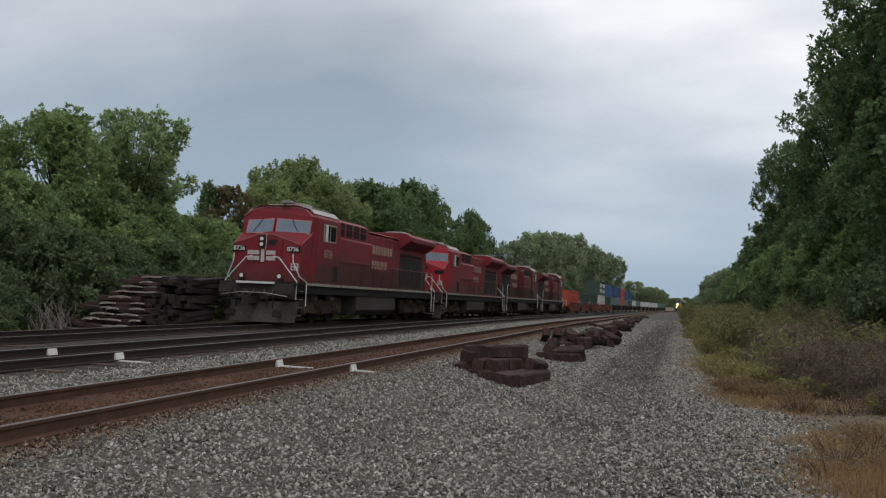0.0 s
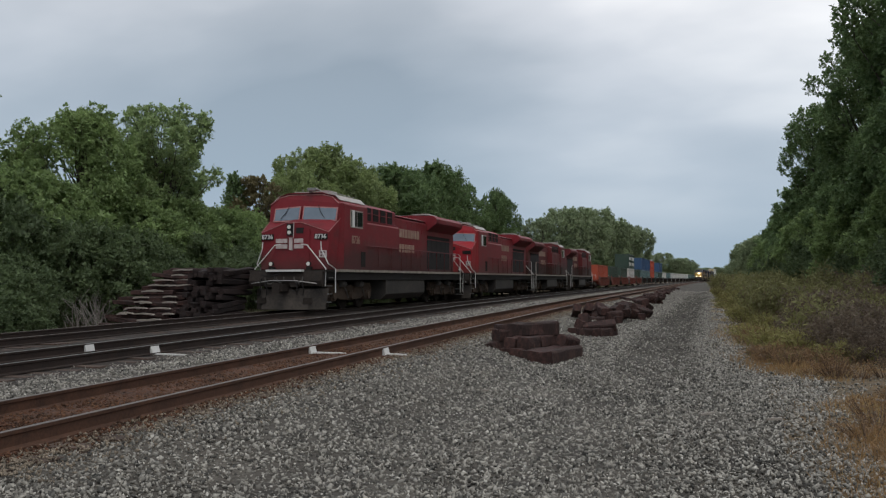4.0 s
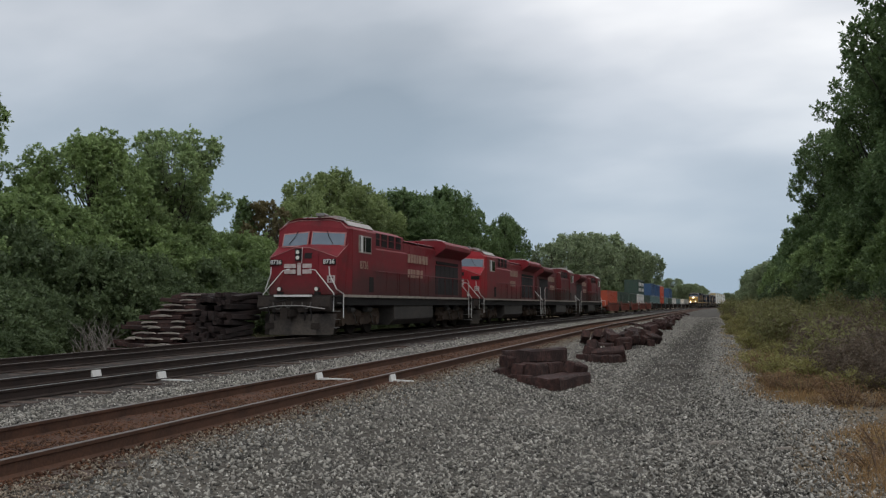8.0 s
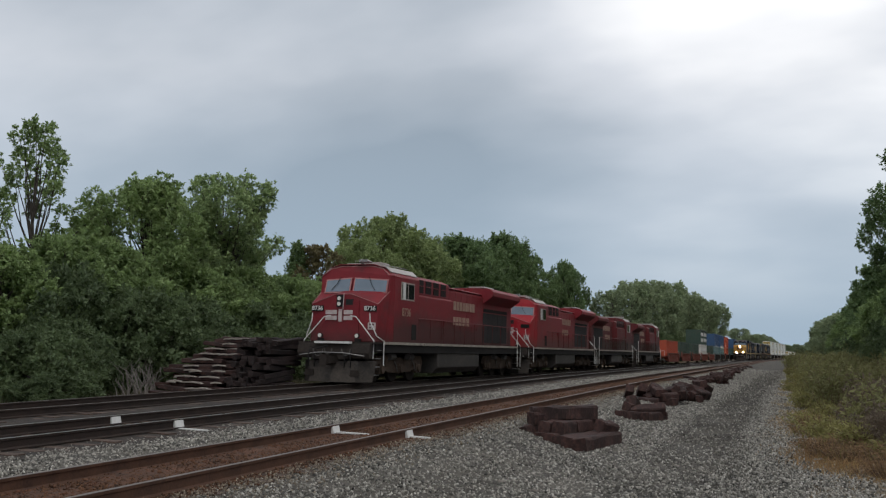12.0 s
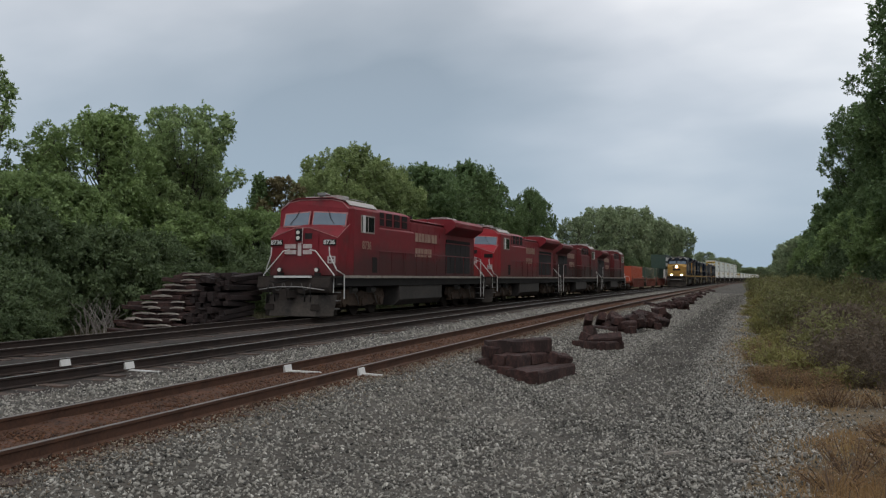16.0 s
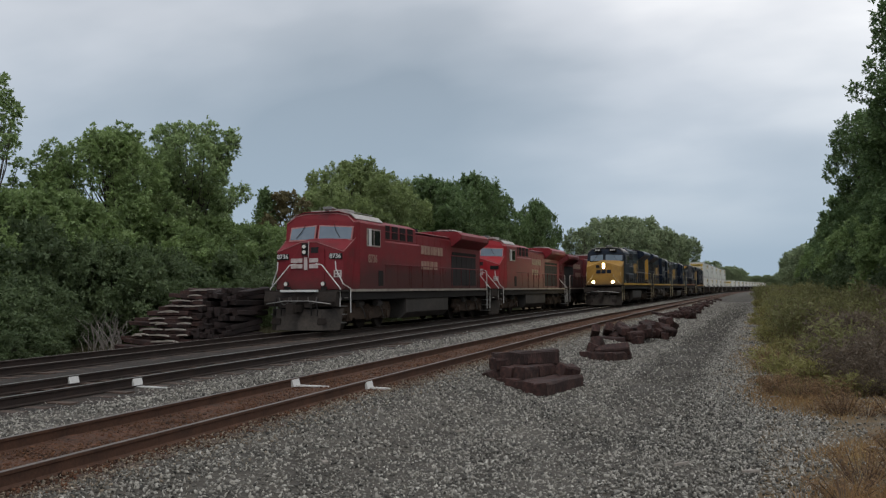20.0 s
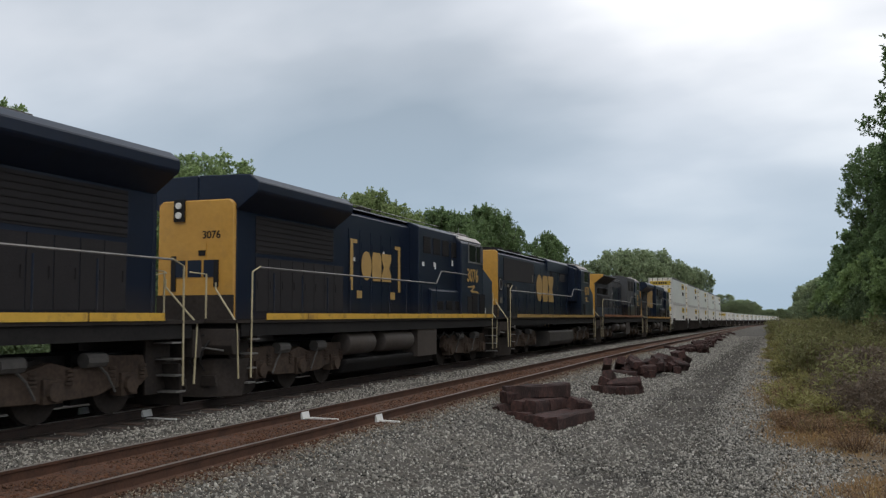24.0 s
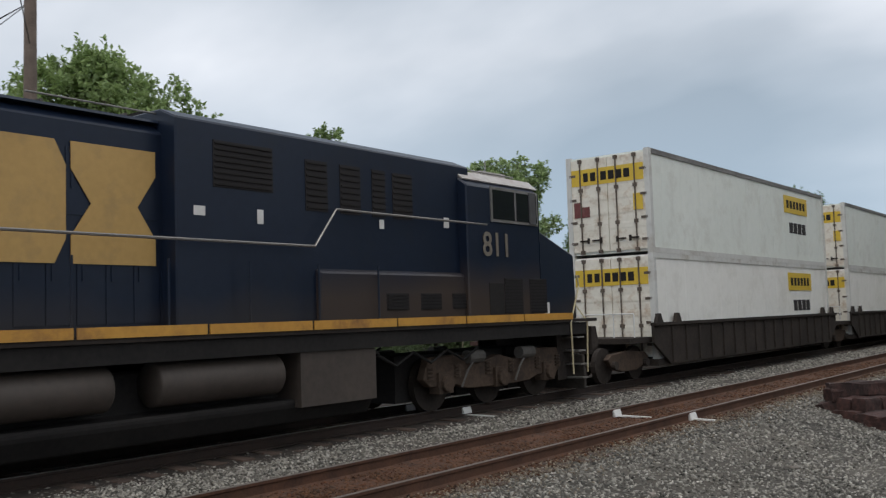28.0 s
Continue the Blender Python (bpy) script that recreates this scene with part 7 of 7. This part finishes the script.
def tie_object(name, parent, m, proto=[], material=M_OLDTIE):
    """One of four worn ties with checked, uneven faces."""
    if len(proto) < 4:
        rng = random.Random(70 + len(proto))
        bm = B()
        rows = []
        for k in range(6):
            x = -1.28 + 2.56 * k / 5 + (rng.uniform(-0.05, 0.05) if 0 < k < 5 else 0)
            rows.append([bm.verts.new((x + rng.uniform(-0.025, 0.025), y + rng.uniform(-0.014, 0.014), z + rng.uniform(-0.012, 0.012))) for y, z in ((-0.115, 0.02), (-0.10, 0.0), (0.10, 0.0), (0.115, 0.02), (0.115, 0.155), (0.095, 0.18), (-0.095, 0.18), (-0.115, 0.155))])
        for a, b in zip(rows, rows[1:]):
            for i in range(8):
                bm.faces.new((a[i], a[(i + 1) % 8], b[(i + 1) % 8], b[i]))
        bm.faces.new(rows[0][::-1])
        bm.faces.new(rows[-1])
        bmesh.ops.recalc_face_normals(bm, faces=bm.faces[:])
        o = part(name, bm, material, parent)
        proto.append(o)
    else:
        proto.append(0)
        o = new(name, proto[len(proto) % 4].data)
        o.parent = parent
    o.matrix_basis = m
    return o


def tie_piles():
    rng = random.Random(3)

    def loose(x, y, z, turn, tilt=0.0, roll=0.0, long=1.0, thick=1.32):
        t = tie_object("railroad_tie", None, pose(x, y, z - fall(y), roll, tilt, turn) @ Matrix.Diagonal((long, thick, thick * 1.12, 1)))
        tagged(t, "discarded dark creosoted wooden railroad tie in a heap on the gravel", "railroad tie", "discarded ties")
        return t
    z0 = -0.52
    # nearest heap: cut lengths, some on end faces, piled without order
    for x, y, z, turn, tilt, roll, long, thick in (
            (2.82, 20.1, 0.0, 80, 0, 0, 0.80, 1.35), (2.52, 20.2, 0.0, 78, 0, 6, 0.66, 1.3), (2.30, 20.35, 0.0, 78, 0, -5, 0.62, 1.25), (1.98, 20.5, 0.0, 80, 0, 4, 0.56, 1.25), (1.66, 20.75, 0.0, 84, 0, -8, 0.50, 1.25), (1.36, 21.0, 0.0, 88, 2, 12, 0.42, 1.25), (1.1, 21.2, 0.0, 96, 3, 20, 0.30, 1.2),
            (1.30, 21.0, 0.16, 14, -24, 10, 0.32, 1.2), (1.52, 20.75, 0.20, 52, -12, -14, 0.40, 1.25), (1.86, 20.8, 0.23, 72, 0, 5, 0.52, 1.25), (2.2, 20.7, 0.23, 70, 0, 3, 0.52, 1.25), (2.80, 20.95, 0.26, 60, 9, 20, 0.20, 1.15), (2.34, 21.0, 0.24, 72, 0, -4, 0.36, 1.25),
            (1.90, 20.95, 0.46, 30, -2, 0, 0.56, 1.55), (1.50, 21.05, 0.34, 24, -18, 12, 0.30, 1.15), (1.58, 20.85, 0.42, 48, -5, 8, 0.36, 1.3), (1.34, 21.1, 0.34, 66, 4, 24, 0.26, 1.2)):
        loose(x, y, z0 + z, turn, tilt, roll, long, thick)
    # second heap
    for x, y, z, turn, tilt, roll, long in ((2.15, 28.2, 0, 60, 0, 0, 0.36), (2.45, 27.8, 0, 38, 0, 0, 0.34), (2.9, 27.9, 0, 64, 0, 0, 0.36), (2.7, 28.3, 0, 80, 0, 0, 0.4), (2.3, 28.3, 0.185, 60, 8, 20, 0.36), (2.7, 28.1, 0.185, 15, -6, 30, 0.38), (2.25, 28.2, 0.36, 84, 20, 0, 0.2)):
        loose(x, y, z0 + z, turn, tilt, roll, long)
    loose(1.05, 34.6, z0 + 0.22, 105, 24, 10, 0.62)
    for k, (cx, cy, n, wide) in enumerate(((1.5, 35.6, 12, 0.5), (2.3, 36.2, 12, 0.5), (2.9, 39.0, 13, 0.5), (1.3, 58, 14, 0.6), (2.2, 60, 16, 0.6), (1.9, 65, 14, 0.6), (1.7, 72, 14, 0.6), (1.4, 80, 14, 0.6), (1.2, 90, 14, 0.6), (1.1, 101, 12, 0.6), (1.0, 113, 12, 0.6), (0.9, 128, 10, 0.6))):
        for i in range(n if cy < 50 else n + 10):
            loose(cx + rng.uniform(-wide, wide), cy + rng.uniform(-0.9, 0.9), z0 + (0.14 * (i // 4) + 0.012 * i if cy < 50 else 0.085 * (i // 6)), rng.uniform(0, 180), rng.uniform(-18, 18) if i > 3 else 0, rng.uniform(-35, 35) if i > 3 else 0, rng.uniform(0.22, 0.42) if cy < 50 else rng.uniform(0.12, 0.30), 1.3 if cy < 50 else 1.0)


tie_piles()


def tie_stack():
    """A big stepped stack of old ties beyond the far track."""
    rng = random.Random(8)
    dark_ties = []
    T = thing("tie_stack", pose(-14.15, 31.6, -0.85), "stepped stack of dark old railroad ties with pale weathered edges", "tie stack", "tie stacks")
    for layer in range(12):
        z = layer * 0.205
        for k in range(15 - layer // 2):
            long = rng.uniform(0.72, 1.08)
            m = pose(rng.uniform(-0.45, 0.45) - 0.05 * (10 - layer) + (0.25 if k > 1 else -0.1), -2.5 + layer * 0.34 + k * 0.26 + rng.uniform(-0.08, 0.08), z + rng.uniform(-0.01, 0.05), rng.uniform(-12, 12), rng.uniform(-3.5, 3.5), rng.uniform(-13, 13)) @ Matrix.Diagonal((long, 1, rng.uniform(0.8, 1.1), 1))
            tie_object("tie", T, m)
        # ends of ties laid the other way, at the far side
        for k in range(6):
            m = pose(1.30 + 0.26 * k + rng.uniform(-0.06, 0.06), -0.6 + layer * 0.12 + rng.uniform(-0.25, 0.25), z + rng.uniform(-0.02, 0.04), rng.uniform(-14, 14), rng.uniform(-4, 4), 90 + rng.uniform(-9, 9)) @ Matrix.Diagonal((0.9, 1, 1, 1))
            tie_object("tie", T, m, dark_ties, M_BLACKTIE)
        for k in range(rng.choice((2, 3, 4))):
            w = rng.uniform(0.25, 1.0)
            x = rng.uniform(-1.3, 0.8)
            bm = B()
            prism(bm, [(x, 0.0), (x + w * 0.5, 0.02), (x + w, 0.005), (x + w * 0.93, 0.05), (x + w * 0.4, 0.075), (x + 0.04, 0.045)], "y", -0.07, 0.06)
            o = part("pale_split", bm, M_GREYTIE, T, "bleached split wood on a tie edge")
            o.location = (0, -2.62 + layer * 0.34, z + 0.14)
            o.rotation_euler = (0, rng.uniform(-0.05, 0.05), rng.uniform(-0.12, 0.12))
    return T


tie_stack()


M_POLE = mat("weathered brown pole wood", (0.10, 0.075, 0.06), (0.22, 0.17, 0.14), 0.9, 0, 2, 30, 0.4)


def pole_line():
    P = thing("utility_pole", pose(-22.25, 16.2, -0.9), "grey weathered wooden utility pole behind the tracks", "utility pole")
    bm = B()
    tube(bm, (0, 0, 0), (0, 0, 17.5), 0.25, 14, 0.18)
    part("pole", bm, M_POLE, P)
    bm = B()
    box(bm, -1.1, 1.1, -0.06, 0.06, 16.4, 16.52)
    part("crossarm", bm, M_GREYTIE, P)
    for q in ((-16.0, -3.0, 9.0), (-16.0, -1.0, 13.0), (-16.0, 2.0, 15.2)):
        bm = B()
        bent(bm, [(q[0] * k / 6, q[1] * k / 6, 13.6 + (q[2] - 13.6) * k / 6 - 0.03 * k * (6 - k)) for k in range(7)], 0.015, 4)
        part("wire", bm, M_BLACK, P)
    bm = B()
    bent(bm, [(0.0, 0, 12.1), (3.0, -2.0, 12.9), (9.0, -6.0, 14.6)], 0.02, 4)
    part("guy_wire", bm, M_BLACK, P)


pole_line()


M_TWIG = mat("grey dead twigs", (0.13, 0.115, 0.10), (0.25, 0.225, 0.20), 0.9, 0, 2, 30, 0.3)


def dead_brush():
    """Bare grey branches below the trees."""
    rng = random.Random(12)
    for cx, cy in ((-16.3, 29.6), (-17.6, 31.0), (-15.4, 33.2), (-19.0, 33.0)):
        T = thing("dead_brush", pose(cx, cy, -0.9), "bare grey dead branches lying before the trees", "dead branches", "dead brush")
        for k in range(16):
            p = Vector((rng.uniform(-0.8, 0.8), rng.uniform(-0.5, 0.5), 0.0))
            q = p + Vector((rng.uniform(-0.8, 0.8), rng.uniform(-0.4, 0.4), rng.uniform(0.5, 1.3)))
            r = q + Vector((rng.uniform(-0.5, 0.5), rng.uniform(-0.3, 0.3), rng.uniform(0.1, 0.6)))
            bm = B()
            tube(bm, p, q, 0.022, 5, 0.014)
            tube(bm, q, r, 0.014, 5, 0.005)
            part("branch", bm, M_TWIG, T)


dead_brush()


def litter():
    """Pale chips of wood lying on the gravel and in the dry grass."""
    rng = random.Random(44)
    for x, y, size in ((6.7, 12.35, 0.22), (3.2, 13.6, 0.14), (7.05, 19.7, 0.16), (8.2, 14.0, 0.17), (2.55, 14.2, 0.12), (5.9, 12.6, 0.2), (7.9, 23.0, 0.15), (4.7, 17.5, 0.11), (1.9, 11.0, 0.1)):
        bm = B()
        prism(bm, [(-size / 2, -0.02), (size / 2, -0.03), (size * 0.45, 0.03), (-size * 0.3, 0.04)], "z", 0.0, 0.025)
        o = part("wood_chip", bm, M_GREYTIE, None)
        o.matrix_basis = pose(x, y, height(x, y) + 0.085, rng.uniform(-8, 8), rng.uniform(-8, 8), rng.uniform(-40, 40))
        tagged(o, "pale splintered wood chip lying on the gravel", "wood chip", "scattered wood chips")


litter()
all_stones()
for n_, t_ in enumerate(TRACKS):
    ties(t_, 40 + n_)

# ---- movement ----
FRONTS = [(0, 478.0), (4, 398.0), (8, 316.0), (12, 235.5), (14, 195.0), (15.5, 164.0), (17, 132.5), (18, 113.1), (19, 94.0), (20, 75.1), (21, 56.0), (21.5, 46.2), (22.5, 25.7), (23.5, 5.1), (24, -4.9), (24.5, -15.1), (25, -25.6), (26.2, -50.8), (27, -67.6), (28, -88.4)]


def front_at(t):
    return float(np.interp(t, [f[0] for f in FRONTS], [f[1] for f in FRONTS]))


def motions():
    """The blue locomotives and their container train roll towards the camera and past it."""
    times = [0.0] + [2.0 * k for k in range(1, 10)] + [19.0 + 0.5 * k for k in range(19)]
    for ob, near_end, far_end, z in LEADS + ROLLING:
        walk(ob, [(t, on_line(X2, front_at(t) + near_end, front_at(t) + far_end, z)) for t in times])


motions()
